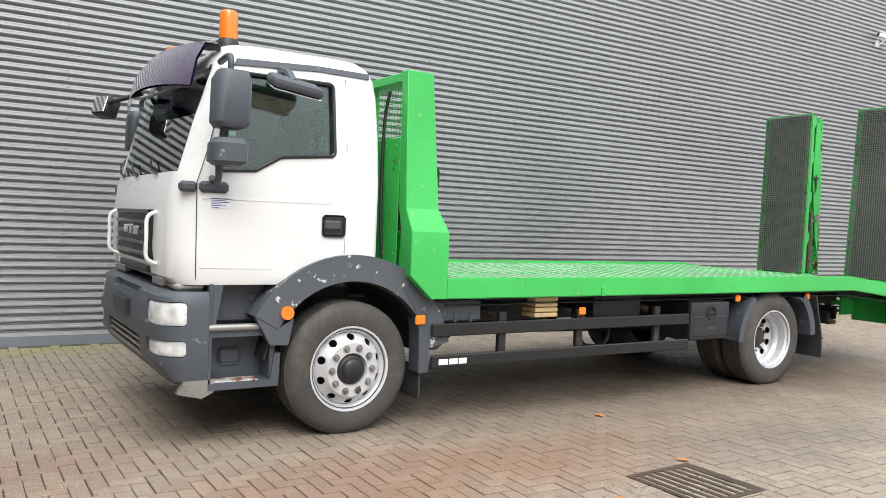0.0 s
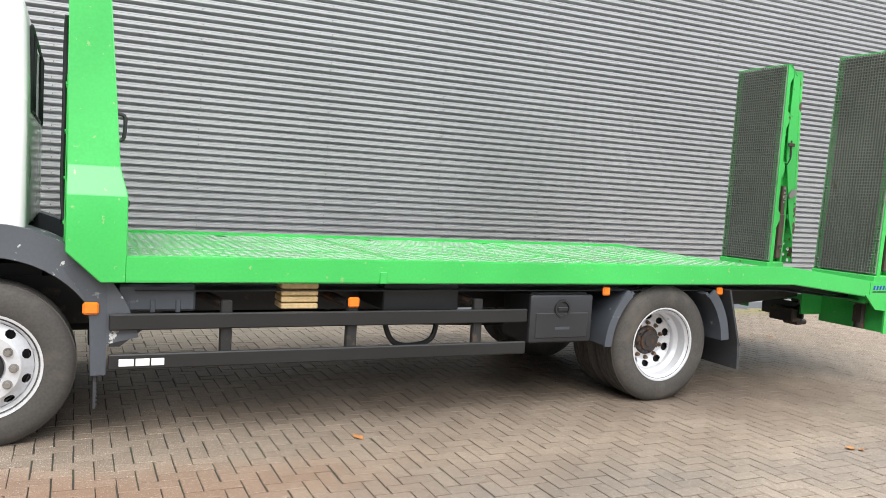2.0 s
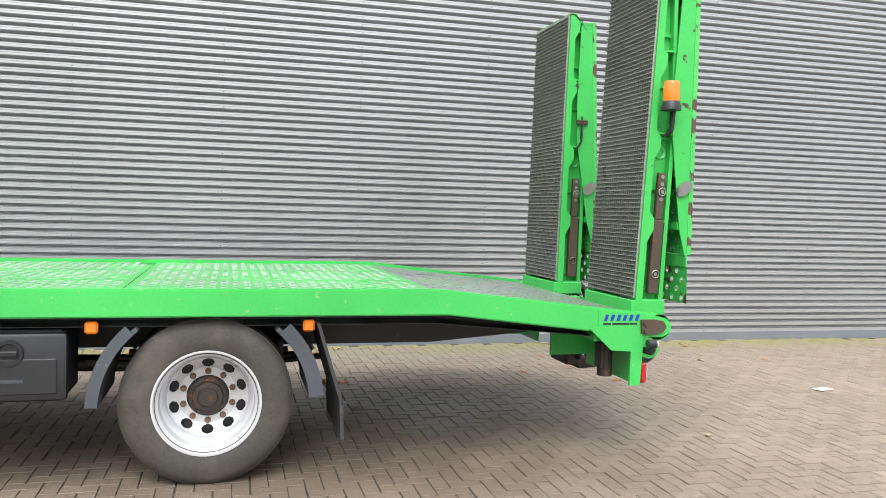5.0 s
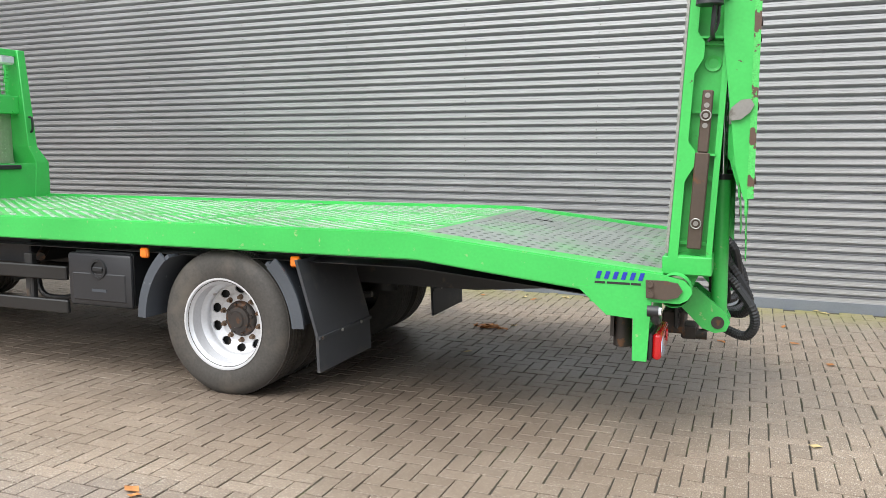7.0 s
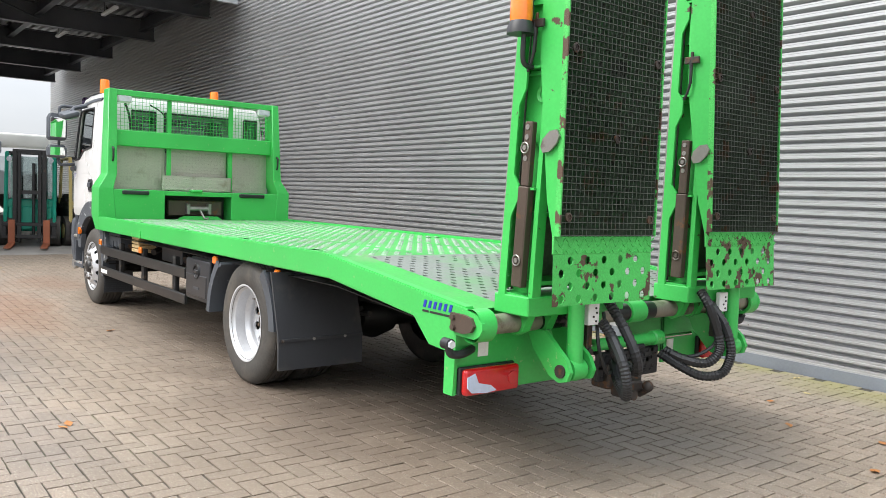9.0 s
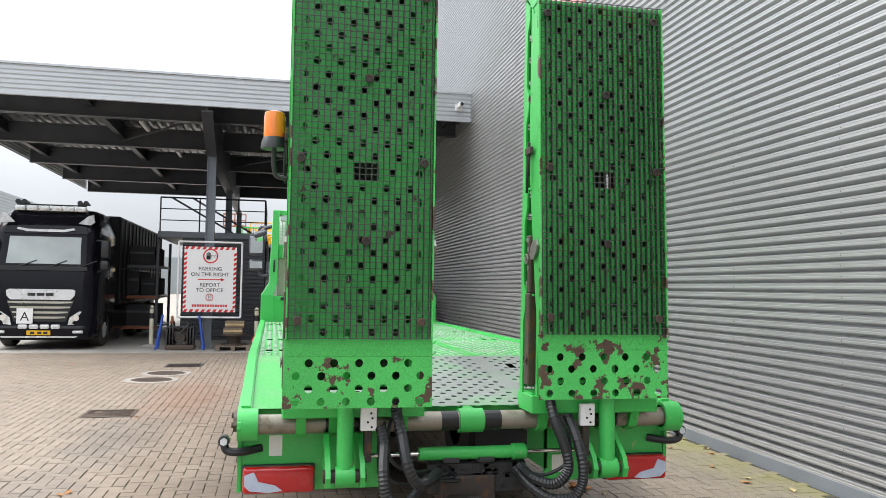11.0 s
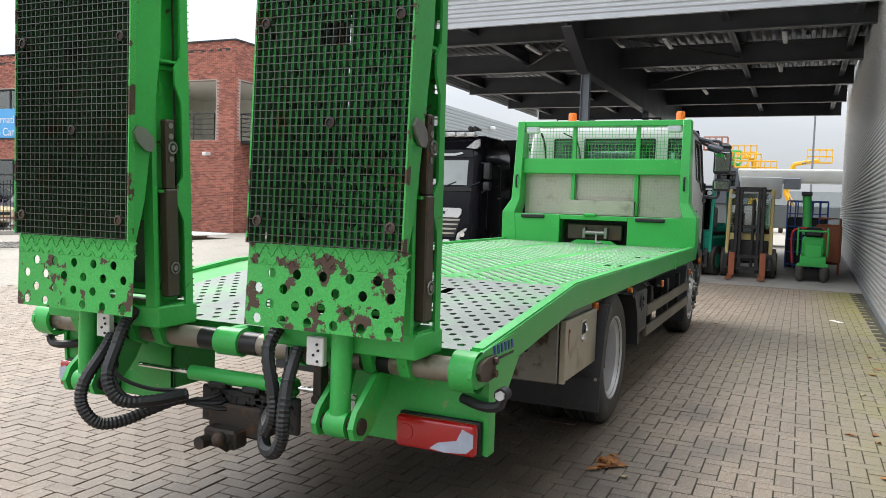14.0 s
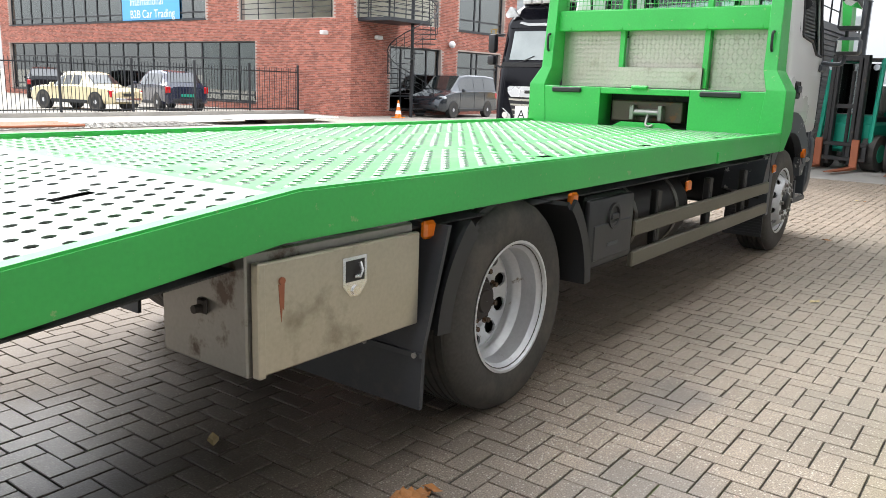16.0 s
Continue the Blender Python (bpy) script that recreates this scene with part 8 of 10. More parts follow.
def car(name, m, L, W, H, body, label, style):
    """A parked car, built along +x from its tail at 0 to its nose at L through cross-sections, then placed by m."""
    t = thing(name, m.translation, label, "car")
    rows = CARS[style]

    def at(x):
        for a, b_ in zip(rows, rows[1:]):
            if a[0] <= x <= b_[0]:
                k = (x - a[0]) / (b_[0] - a[0])
                return [p + (q - p) * k for p, q in zip(a, b_)]
        return list(rows[-1])

    def half(x):
        _, zb, belt, roof, w, wr = at(x)
        return [(w * 0.90, zb), (w * 0.985, zb + 0.10), (w, zb + 0.30), (w * 0.985, belt), (w * 0.95, belt + 0.02), (wr, max(roof - 0.07, belt + 0.03)), (wr * 0.9, roof - 0.015), (wr * 0.6, roof)]

    xs = sorted({r[0] for r in rows} | set(np.linspace(0.3, L - 0.3, 12).round(3)))
    bm = B()
    rings = []
    for x in xs:
        h_ = half(x)
        rings.append([bm.verts.new(m @ Vector((x, y, z))) for y, z in h_] + [bm.verts.new(m @ Vector((x, -y, z))) for y, z in reversed(h_)])
    n = len(rings[0])
    fs = [bm.faces.new(rings[0]), bm.faces.new(rings[-1][::-1])]
    for p, q in zip(rings, rings[1:]):
        for i in range(n):
            fs.append(bm.faces.new((p[i], p[(i + 1) % n], q[(i + 1) % n], q[i])))
    bmesh.ops.recalc_face_normals(bm, faces=fs)
    part("car_body", bm, body, t, "", 28)
    cowl = max(i for i, r in enumerate(rows) if r[3] - r[2] > 0.3)
    first = min(i for i, r in enumerate(rows) if r[3] - r[2] > 0.3)
    # windscreen, rear window and side windows lie a few millimetres proud of the body
    def across(xa, xb, k0, k1, name_):
        bm = B()
        g = []
        for k in (k0, k1):
            x = xa + (xb - xa) * k
            h_ = half(x)
            row = [(h_[5][0] * 0.97, h_[5][1]), (h_[6][0], h_[6][1]), (h_[7][0], h_[7][1])]
            row = row + [(-y, z) for y, z in reversed(row)]
            g.append([bm.verts.new(m @ Vector((x + (0.008 if xb > xa else -0.008), y, z + 0.010))) for y, z in row])
        for i in range(5):
            bm.faces.new((g[0][i], g[0][i + 1], g[1][i + 1], g[1][i]))
        return part(name_, bm, WIND, t, "dark car window mirroring the sky")

    across(rows[cowl][0], rows[cowl + 1][0], 0.08, 0.90, "windscreen")
    if style == "van":
        bm = B(); bx(bm, 0.03, 0.06, -0.60, 0.60, 1.15, 1.55, 0.01, m)
        part("rear_window", bm, WIND, t)
    else:
        across(rows[first][0], rows[first - 1][0], 0.08, 0.85, "rear_window")
    x0, x1 = rows[first][0] + 0.12, rows[cowl][0] + 0.30
    cuts = (x0, x0 + (x1 - x0) * 0.34, x0 + (x1 - x0) * 0.62, x1)
    for s in (-1, 1):
        for xa, xb in zip(cuts, cuts[1:]):
            bm = B()
            xa, xb = xa + 0.03, xb - 0.03
            g = []
            for i in range(5):
                x = xa + (xb - xa) * i / 4
                h_ = half(x)
                (ya, za), (yb, zb_) = h_[4], h_[5]
                lo, hi = 0.10, 0.86
                g.append([bm.verts.new(m @ Vector((x, s * (ya + (yb - ya) * k + 0.008), za + (zb_ - za) * k + 0.003))) for k in (lo, hi)])
            for p, q in zip(g, g[1:]):
                bm.faces.new((p[0], q[0], q[1], p[1]))
            part("side_window", bm, WIND, t)
        h = at(L / 2)[4]
        for x in (L * 0.19, L * 0.81):
            r = 0.33
            bm = B(); cyl(bm, m @ Vector((x, s * (h + 0.002), r + 0.02)), m @ Vector((x, s * (h - 0.2), r + 0.02)), r + 0.03, 28)
            part("wheel_arch", bm, BLACK_P, t)
            bm = B(); lathe(bm, [(r * 0.62, s * (h - 0.2)), (r * 0.95, s * (h - 0.2)), (r, s * (h - 0.15)), (r, s * (h - 0.02)), (r * 0.95, s * (h + 0.012)), (r * 0.64, s * (h + 0.008))], (x, 0, r), "y", 28)
            bmesh.ops.transform(bm, matrix=m, verts=bm.verts[:])
            wl = part("tyre", bm, RUBBER, t)
            bm = B(); lathe(bm, [(r * 0.68, s * (h + 0.006)), (r * 0.60, s * (h - 0.02)), (r * 0.2, s * (h + 0.004)), (0.001, s * (h + 0.006))], (x, 0, r), "y", 24)
            bmesh.ops.transform(bm, matrix=m, verts=bm.verts[:])
            part("rim", bm, RIM, wl)
            # dark pads on the rim, with the shade of its openings in their colour
            for k_ in range(5):
                a = 2 * math.pi * k_ / 5
                bm = B(); bx(bm, -0.028, 0.028, -0.004, 0.012, -0.022, 0.022, 0.008, m @ Matrix.Translation((x + 0.145 * math.cos(a), s * h, r + 0.145 * math.sin(a))) @ Matrix.Rotation(-a, 4, "Y"))
                part("rim_opening", bm, INSIDE, wl)
        q = rows[-3]
        bm = B(); bx(bm, q[0] - 0.10, q[0] + 0.20, s * (q[4] - 0.34), s * (q[4] - 0.015), q[2] - 0.16, q[2] - 0.03, 0.04, m, 2)
        part("headlamp", bm, CLEAR_L, t)
        q = rows[1]
        bm = B(); bx(bm, q[0] - 0.09, q[0] + 0.14, s * (q[4] - 0.20), s * (q[4] - 0.005), q[2] - 0.28, q[2] - 0.02, 0.03, m, 2)
        part("rear_lamp", bm, RED_L, t)
        q = at(rows[cowl][0] + 0.18)
        bm = B(); bx(bm, q[0] - 0.05, q[0] + 0.07, s * (q[4] + 0.02), s * (q[4] + 0.17), q[2] + 0.0, q[2] + 0.14, 0.03, m, 2)
        part("door_mirror", bm, body, t)
        for x in cuts[1:]:
            bm = B(); bx(bm, x - 0.004, x + 0.004, s * (h - 0.01), s * (h + 0.002), 0.38, at(x)[2], 0, m)
            part("door_gap", bm, BLACK_P, t)
        bm = B(); bx(bm, L * 0.19 + 0.4, L * 0.81 - 0.4, s * (h - 0.03), s * (h + 0.006), 0.26, 0.40, 0.02, m)
        part("sill", bm, BLACK_P, t)
    bm = B(); bx(bm, L - 0.13, L + 0.005, -0.55, 0.55, 0.36, 0.52, 0.03, m, 2)
    part("front_grille", bm, BLACK_P, t)
    bm = B(); bx(bm, -0.015, 0.10, -0.62, 0.62, 0.36, 0.50, 0.03, m, 2)
    part("rear_bumper", bm, CHROME if style == "saloon" else BLACK_P, t)
    bm = B(); bx(bm, -0.03, -0.012, -0.26, 0.26, 0.56, 0.67, 0.004, m)
    part("number_plate", bm, PLATE[style], t, "plain number plate")
    return t


WIND = material("car_window", (0.014, 0.018, 0.019), 0.05, vary=0.2, coat=0.6, spec=0.8)
PLATE = {"van": CREAM_Y, "suv": TEAL, "saloon": SIGN_K}
car("van", pose(-22.9, -17.95, 0.30, 0, 0, 3), 4.5, 1.86, 1.83, GREY_CAR, "dark grey panel van parked by the brick wall", "van")
car("classic_car", pose(-8.95, -24.3, 0.30, 0, 0, -78), 4.4, 1.62, 1.45, CREAM_CAR, "cream classic saloon car behind the fence", "saloon")
car("suv", pose(-11.34, -24.05, 0.30, 0, 0, -101), 4.3, 1.82, 1.58, BLUE_CAR, "dark blue car parked behind the fence", "suv")
car("black_estate_car", pose(-12.3, -37.0, 0.30, 0, 0, -118), 4.6, 1.85, 1.55, BLACK_CAR, "black car with red rear lamps behind the fence", "suv")

cone = thing("traffic_cone", (-16.6, -17.6, 0.30), "orange traffic cone with white bands", "cone")
bm = B(); bx(bm, -16.8, -16.4, -17.8, -17.4, 0.30, 0.34, 0.01)
part("cone_base", bm, ORANGE, cone)
for i, (r0, r1, z0, z1) in enumerate(((0.15, 0.125, 0.34, 0.46), (0.125, 0.095, 0.46, 0.60), (0.095, 0.07, 0.60, 0.74), (0.07, 0.045, 0.74, 0.88), (0.045, 0.025, 0.88, 1.0))):
    bm = B(); cyl(bm, (-16.6, -17.6, z0), (-16.6, -17.6, z1), r0, 18, r1)
    part("cone_band", bm, SIGN_W if i % 2 else ORANGE, cone)

stack = thing("pallet", (-9.6, -17.0, 0.3), "wooden pallet with white sheets on it", "pallet")
for i in range(3):
    bm = B(); bx(bm, -10.9, -8.9, -17.6 + i * 0.5, -17.5 + i * 0.5, 0.30, 0.40)
    part("bearer", bm, PALLET_W, stack)
bm = B(); bx(bm, -11.0, -8.8, -17.65, -16.5, 0.40, 0.43)
part("deck_board", bm, PALLET_W, stack)
bm = B(); bx(bm, -11.9, -7.4, -17.9, -16.3, 0.44, 0.47, 0, Matrix.Rotation(0.0, 4, "Z")); bx(bm, -11.5, -7.0, -18.0, -16.4, 0.475, 0.50)
part("white_sheet", bm, PAPER, stack, "stack of pale sheets")
gr = thing("fence_panels", (-3.5, -16.5, 0.3), "flat stack of orange and grey fence panels", "panels")
bm = B()
for i in range(9):
    tube(bm, [(-6.2, -17.3 + i * 0.2, 0.36), (0.5, -17.5 + i * 0.2, 0.36)], 0.02, 5)
for i in range(30):
    x = -6.0 + i * 0.21
    tube(bm, [(x, -17.5, 0.38), (x, -15.7, 0.38)], 0.008, 4)
part("wire_panel", bm, STEEL_D, gr)
bm = B()
for i in range(6):
    tube(bm, [(-2.6, -17.3 + i * 0.26, 0.42), (3.0, -17.5 + i * 0.26, 0.42)], 0.035, 6)
part("orange_tube", bm, FORKRED, gr, "faded orange tubes")


# the office and all that stands before it were drawn on a yard 0.27 m higher
for ob in list(bpy.data.objects):
    if ob.parent is None and ob.name not in EARLIER:
        BASE[ob.name] = ob.matrix_basis.translation.copy()
        ob.matrix_basis = Matrix.Translation((0, 0, -0.27)) @ ob.matrix_basis


# ---------------------------------------------------------------- black articulated lorry under the canopy
LX, LY = -8.35, -6.49           # its front and its middle line
lorry = thing("black_lorry", (LX - 1, LY, 0), "glossy black lorry with roof lamps and a ribbed dark trailer", "truck")
# part of the mirrored sky is put into this pale base colour
WIND_L = material("pale_mirroring_windscreen", (0.27, 0.31, 0.30), 0.05, vary=0.25, vary_scale=1.2, coat=1.0, spec=1.0)
# height, nose, back, half width, front and rear corner radius
ROWS = [(0.50, -0.02, 2.5, 1.17, 0.26, 0.05), (0.95, 0.0, 2.5, 1.20, 0.30, 0.05), (1.50, 0.02, 2.5, 1.20, 0.34, 0.05), (1.86, 0.05, 2.5, 1.20, 0.36, 0.05), (1.98, 0.08, 2.5, 1.195, 0.36, 0.05),
        (2.78, 0.25, 2.5, 1.17, 0.36, 0.06), (2.90, 0.26, 2.5, 1.17, 0.36, 0.06), (3.22, 0.46, 2.5, 1.10, 0.36, 0.08), (3.40, 0.72, 2.45, 1.02, 0.32, 0.1), (3.46, 1.2, 2.35, 0.9, 0.2, 0.1)]
mL = Matrix.Translation((LX, LY, 0)) @ Matrix.Rotation(math.pi, 4, "Z")     # its nose looks along +x
bm = B(); loft(bm, [(z, a, b_, w, r, s) for z, a, b_, w, r, s in ROWS], 0, 6, mL)
part("cab", bm, BLACK_CAR, lorry, "glossy black cab")


def lbox(bm, x0, x1, y0, y1, z0, z1, bevel=0.0, seg=1):
    """x counts backwards from the lorry's nose."""
    return bx(bm, x0, x1, y0, y1, z0, z1, bevel, mL, seg)


def lface(bm, pts, x, out=0.02, slope=0.0):
    """A panel on the nose: its outline in y and z, leaning back by slope per metre of height."""
    lo = [bm.verts.new(mL @ Vector((x + slope * (z - pts[0][1]) + 0.02, y, z))) for y, z in pts]
    hi = [bm.verts.new(mL @ Vector((x + slope * (z - pts[0][1]) - out, y, z))) for y, z in pts]
    fs = [bm.faces.new(lo), bm.faces.new(hi[::-1])] + [bm.faces.new((lo[i], hi[i], hi[(i + 1) % len(pts)], lo[(i + 1) % len(pts)])) for i in range(len(pts))]
    bmesh.ops.recalc_face_normals(bm, faces=fs)
    return bm


bm = B(); loft(bm, [(2.06, 0.075, 1.0, 1.09, 0.38, 0.02), (2.40, 0.150, 1.0, 1.075, 0.38, 0.02), (2.72, 0.215, 1.0, 1.06, 0.38, 0.02)], 0, 6, mL)
ws = part("windscreen", bm, WIND_L, lorry, "wide windscreen coloured like the sky it mirrors")
for y in (-0.62, 0.05, 0.72):
    bm = B(); tube(bm, [mL @ Vector((0.02, y, 1.96)), mL @ Vector((0.045, y - 0.30, 2.03)), mL @ Vector((0.085, y - 0.58, 2.15))], 0.013, 5)
    part("wiper", bm, BLACK_P, ws)
bm = B(); lface(bm, [(0.99, 2.00), (-0.99, 2.00), (-1.0, 1.90), (1.0, 1.90)][::-1], 0.04, 0.015)
part("wiper_tray", bm, BLACK_P, lorry)
# silver name panel, its lower edge bowed and its corners cut back
bm = B(); lface(bm, [(-0.66, 1.20), (0.66, 1.20), (0.75, 1.30), (0.76, 1.42), (0.70, 1.45), (-0.70, 1.45), (-0.76, 1.42), (-0.75, 1.30)], 0.005, 0.035, 0.02)
pb = part("name_panel", bm, STEEL_W, lorry, "pale silver name panel")
bm = B()
for y in (-0.20, 0.0, 0.20):
    lbox(bm, -0.043, -0.028, y - 0.085, y + 0.085, 1.29, 1.36, 0.008)
part("badge_shape", bm, SIGN_K, pb)
bm = B(); lface(bm, [(-0.55, 0.62), (0.55, 0.62), (0.74, 1.19), (-0.74, 1.19)], 0.0, 0.012)
gr = part("grille", bm, BLACK_P, lorry, "black grille between the headlights")
for i, z in enumerate((0.75, 0.87, 0.99, 1.11)):
    w = 0.56 + 0.05 * i
    bm = B(); lface(bm, [(-w, z + 0.015), (-w * 0.6, z), (w * 0.6, z), (w, z + 0.015), (w, z + 0.05), (-w, z + 0.05)], -0.014, 0.016)
    part("grille_bar", bm, STEEL, gr, "bright grille bar")
bm = B(); lface(bm, [(-0.66, 2.90), (-0.42, 2.84), (0.42, 2.84), (0.66, 2.90), (0.62, 2.94), (0.4, 2.90), (-0.4, 2.90), (-0.62, 2.94)], 0.24, 0.03)
part("visor_trim", bm, STEEL_W, lorry)
bm = B(); lface(bm, [(-0.95, 2.80), (0.95, 2.80), (0.90, 2.98), (-0.90, 2.98)], 0.255, 0.03, 0.3)
part("sun_visor", bm, BLACK_CAR, lorry)
bm = B(); loft(bm, [(0.24, 0.0, 1.0, 1.10, 0.3, 0.02), (0.30, -0.06, 1.0, 1.16, 0.34, 0.02), (0.52, -0.07, 1.0, 1.18, 0.34, 0.02), (0.58, -0.03, 1.0, 1.17, 0.32, 0.02)], 0, 6, mL)
bp = part("bumper", bm, BLACK_CAR, lorry)
bm = B(); lface(bm, [(-0.80, 0.30), (0.80, 0.30), (0.86, 0.335), (-0.86, 0.335)], -0.06, 0.02)
part("bumper_trim", bm, STEEL_W, bp)
bm = B(); lbox(bm, -0.095, -0.07, -0.26, 0.26, 0.36, 0.47, 0.005)
npl = part("number_plate", bm, YELLOW, bp, "plain yellow number plate")
bm = B()
for y in (-0.2, -0.07, 0.09):
    lbox(bm, -0.099, -0.094, y, y + 0.09, 0.385, 0.445)
part("plate_mark", bm, SIGN_K, npl)
for y in (-0.36, -0.12, 0.12, 0.36):
    bm = B(); lbox(bm, -0.085, -0.03, y - 0.105, y + 0.105, 0.50, 0.615, 0.035, 2)
    part("spot_lamp", bm, HEAD_L, lorry)
for s in (-1, 1):
    pts = [(s * 0.62, 0.60), (s * 0.98, 0.64), (s * 1.06, 0.80), (s * 1.04, 0.95), (s * 0.86, 0.92), (s * 0.66, 0.78)]
    bm = B(); lface(bm, pts[::-s], -0.005, 0.03, 0.02)
    for v in bm.verts:
        loc = mL.inverted() @ v.co
        loc.x += 1.5 * max(0.0, abs(loc.y) - 0.80) ** 2
        v.co = mL @ loc
    hd = part("headlight", bm, HEAD_L, lorry, "large clear headlight")
    bm = B(); cyl(bm, mL @ Vector((-0.048, s * 0.80, 0.77)), mL @ Vector((-0.02, s * 0.80, 0.77)), 0.075, 18)
    part("lamp_bowl", bm, CHROME, hd)
    bm = B(); lbox(bm, -0.085, -0.03, s * 0.74, s * 0.98, 0.40, 0.47, 0.02, 2)
    part("fog_lamp", bm, HEAD_L, bp)
    pts = [(s * 0.70, 3.06), (s * 0.98, 3.03), (s * 1.07, 3.10), (s * 1.02, 3.30), (s * 0.90, 3.26)]
    bm = B(); lface(bm, pts[::-s], 0.36, 0.06, 0.55)
    part("top_lamp", bm, HEAD_L, lorry, "white wedge-shaped top lamp")
    mi = B(); lbox(mi, 0.10, 0.30, s * 1.27, s * 1.47, 2.22, 2.66, 0.06, 2); lbox(mi, 0.08, 0.28, s * 1.27, s * 1.47, 1.93, 2.17, 0.06, 2)
    mr = part("mirror", mi, BLACK_P, lorry)
    bm = B(); tube(bm, [mL @ Vector((0.35, s * 1.13, 2.66)), mL @ Vector((0.2, s * 1.37, 2.64))], 0.025, 6); tube(bm, [mL @ Vector((0.30, s * 1.17, 1.88)), mL @ Vector((0.2, s * 1.37, 1.97))], 0.025, 6)
    part("mirror_arm", bm, BLACK_P, mr)
    bm = B(); lbox(bm, 0.72, 1.55, s * 1.165, s * 1.188, 2.08, 2.66, 0.03)
    part("side_window", bm, PANE_D, lorry)
    bm = B(); lbox(bm, 0.66, 0.675, s * 1.18, s * 1.205, 0.9, 2.72); lbox(bm, 1.66, 1.675, s * 1.18, s * 1.205, 0.9, 2.72)
    part("door_gap", bm, INSIDE, lorry)
    bm = B(); lbox(bm, 1.42, 1.62, s * 1.195, s * 1.225, 1.72, 1.77, 0.01)
    part("door_handle", bm, CHROME, lorry)
    bm = B(); lbox(bm, 0.35, 0.85, s * 0.98, s * 1.19, 0.34, 0.95, 0.05); lbox(bm, 1.95, 2.1, s * 0.98, s * 1.19, 0.34, 0.95, 0.03)
    part("side_skirt", bm, BLACK_CAR, lorry)
    bm = B(); lbox(bm, 2.2, 5.4, s * 1.10, s * 1.19, 0.34, 0.92, 0.04)
    part("chassis_skirt", bm, BLACK_CAR, lorry)
    for x in (1.4, 6.0, 7.3, 9.4):
        bm = B(); lathe(bm, [(0.29, 0.02), (0.36, 0.0), (0.46, 0.01), (0.495, 0.05), (0.50, 0.16), (0.495, 0.27), (0.46, 0.31)], mL @ Vector((x, s * 1.19, 0.5)), "y", 32)
        for v in bm.verts:
            off = v.co.y - (LY - s * 1.19)
            v.co.y = (LY - s * 1.19) + s * abs(off)
        w_ = part("tyre", bm, RUBBER, lorry)
        bm = B(); cyl(bm, mL @ Vector((x, s * 1.17, 0.5)), mL @ Vector((x, s * 1.0, 0.5)), 0.295, 24, 0.24); cyl(bm, mL @ Vector((x, s * 1.19, 0.5)), mL @ Vector((x, s * 1.1, 0.5)), 0.11, 16)
        part("rim", bm, RIM, w_)
bm = B(); tube(bm, curve([mL @ Vector((0.62 + 0.12 * abs(y) ** 2, y, 3.40)) for y in np.linspace(-0.86, 0.86, 7)], 3), 0.03, 8)
lb = part("lamp_bar", bm, CHROME, lorry, "chrome lamp bar on the roof")
for y in (-0.70, -0.42, -0.14, 0.14, 0.42, 0.70):
    bm = B(); lbox(bm, 0.50 + 0.1 * y * y, 0.60 + 0.1 * y * y, y - 0.125, y + 0.125, 3.37, 3.51, 0.045, 2)
    part("roof_lamp", bm, HEAD_L, lb)
bm = B(); lbox(bm, 0.62, 0.70, -0.80, 0.80, 3.52, 3.545, 0.01)
part("top_rail", bm, BLACK_P, lb)
for y in (-0.78, -0.64, 0.64, 0.78):
    bm = B(); cyl(bm, mL @ Vector((1.1, y, 3.60)), mL @ Vector((0.66, y, 3.60)), 0.02, 12, 0.065)
    part("air_horn", bm, BLACK_P, lb)
bm = B(); lbox(bm, -0.075, -0.06, 0.14, 0.50, 0.63, 0.99, 0.005)
sg = part("letter_plate", bm, SIGN_W, lorry, "white square plate with a letter")
letters("A", 0.30, Matrix.Translation((LX + 0.0765, LY - 0.32, 0.70)) @ Matrix(((0, 0, 1, 0), (1, 0, 0, 0), (0, 1, 0, 0), (0, 0, 0, 1))), SIGN_K, "lettering", sg, 0.001)
bm = B(); lbox(bm, 2.9, 11.2, -1.2, 1.2, 1.02, 3.48, 0.03)
tr = part("trailer", bm, TARP, lorry, "ribbed black trailer body")
for x in np.arange(3.0, 11.1, 0.62):
    for s in (-1, 1):
        bm = B(); lbox(bm, x, x + 0.09, s * 1.2, s * 1.235, 1.06, 3.44, 0.01)
        part("trailer_rib", bm, BLACK_M, tr)
for s in (-1, 1):
    for z in (1.05, 2.0, 3.40):
        bm = B(); lbox(bm, 2.9, 11.2, s * 1.2, s * 1.222, z, z + 0.06, 0.006)
        part("trailer_rail", bm, BLACK_M, tr)
bm = B(); lbox(bm, 2.2, 11.2, -1.0, 1.0, 0.60, 1.0, 0.02)
part("trailer_frame", bm, BLACK_M, lorry)

# ---------------------------------------------------------------- sign, raised store and yard goods under the canopy
sign = thing("information_sign", (-8.5, -2.63, 0), "white notice board with red hazard border on a tube frame", "sign")
SY0, SY1, SZ0, SZ1 = -3.27, -2.00, 0.91, 2.57
bm = B()
pts = [(-8.5, SY0 - 0.13, SZ0 - 0.11), (-8.5, SY1 + 0.13, SZ0 - 0.11), (-8.5, SY1 + 0.13, SZ1 + 0.12), (-8.5, SY0 - 0.13, SZ1 + 0.12), (-8.5, SY0 - 0.13, SZ0 - 0.11)]
for a, c_ in zip(pts, pts[1:]):
    tube(bm, [a, c_], 0.024, 8)
part("tube_frame", bm, SIGN_W, sign)
bm = B(); bx(bm, -8.54, -8.51, SY0, SY1, SZ0 + 0.02, SZ1, 0.004)
board = part("board", bm, SIGN_W, sign, "white board")
bm = B()
n = 9
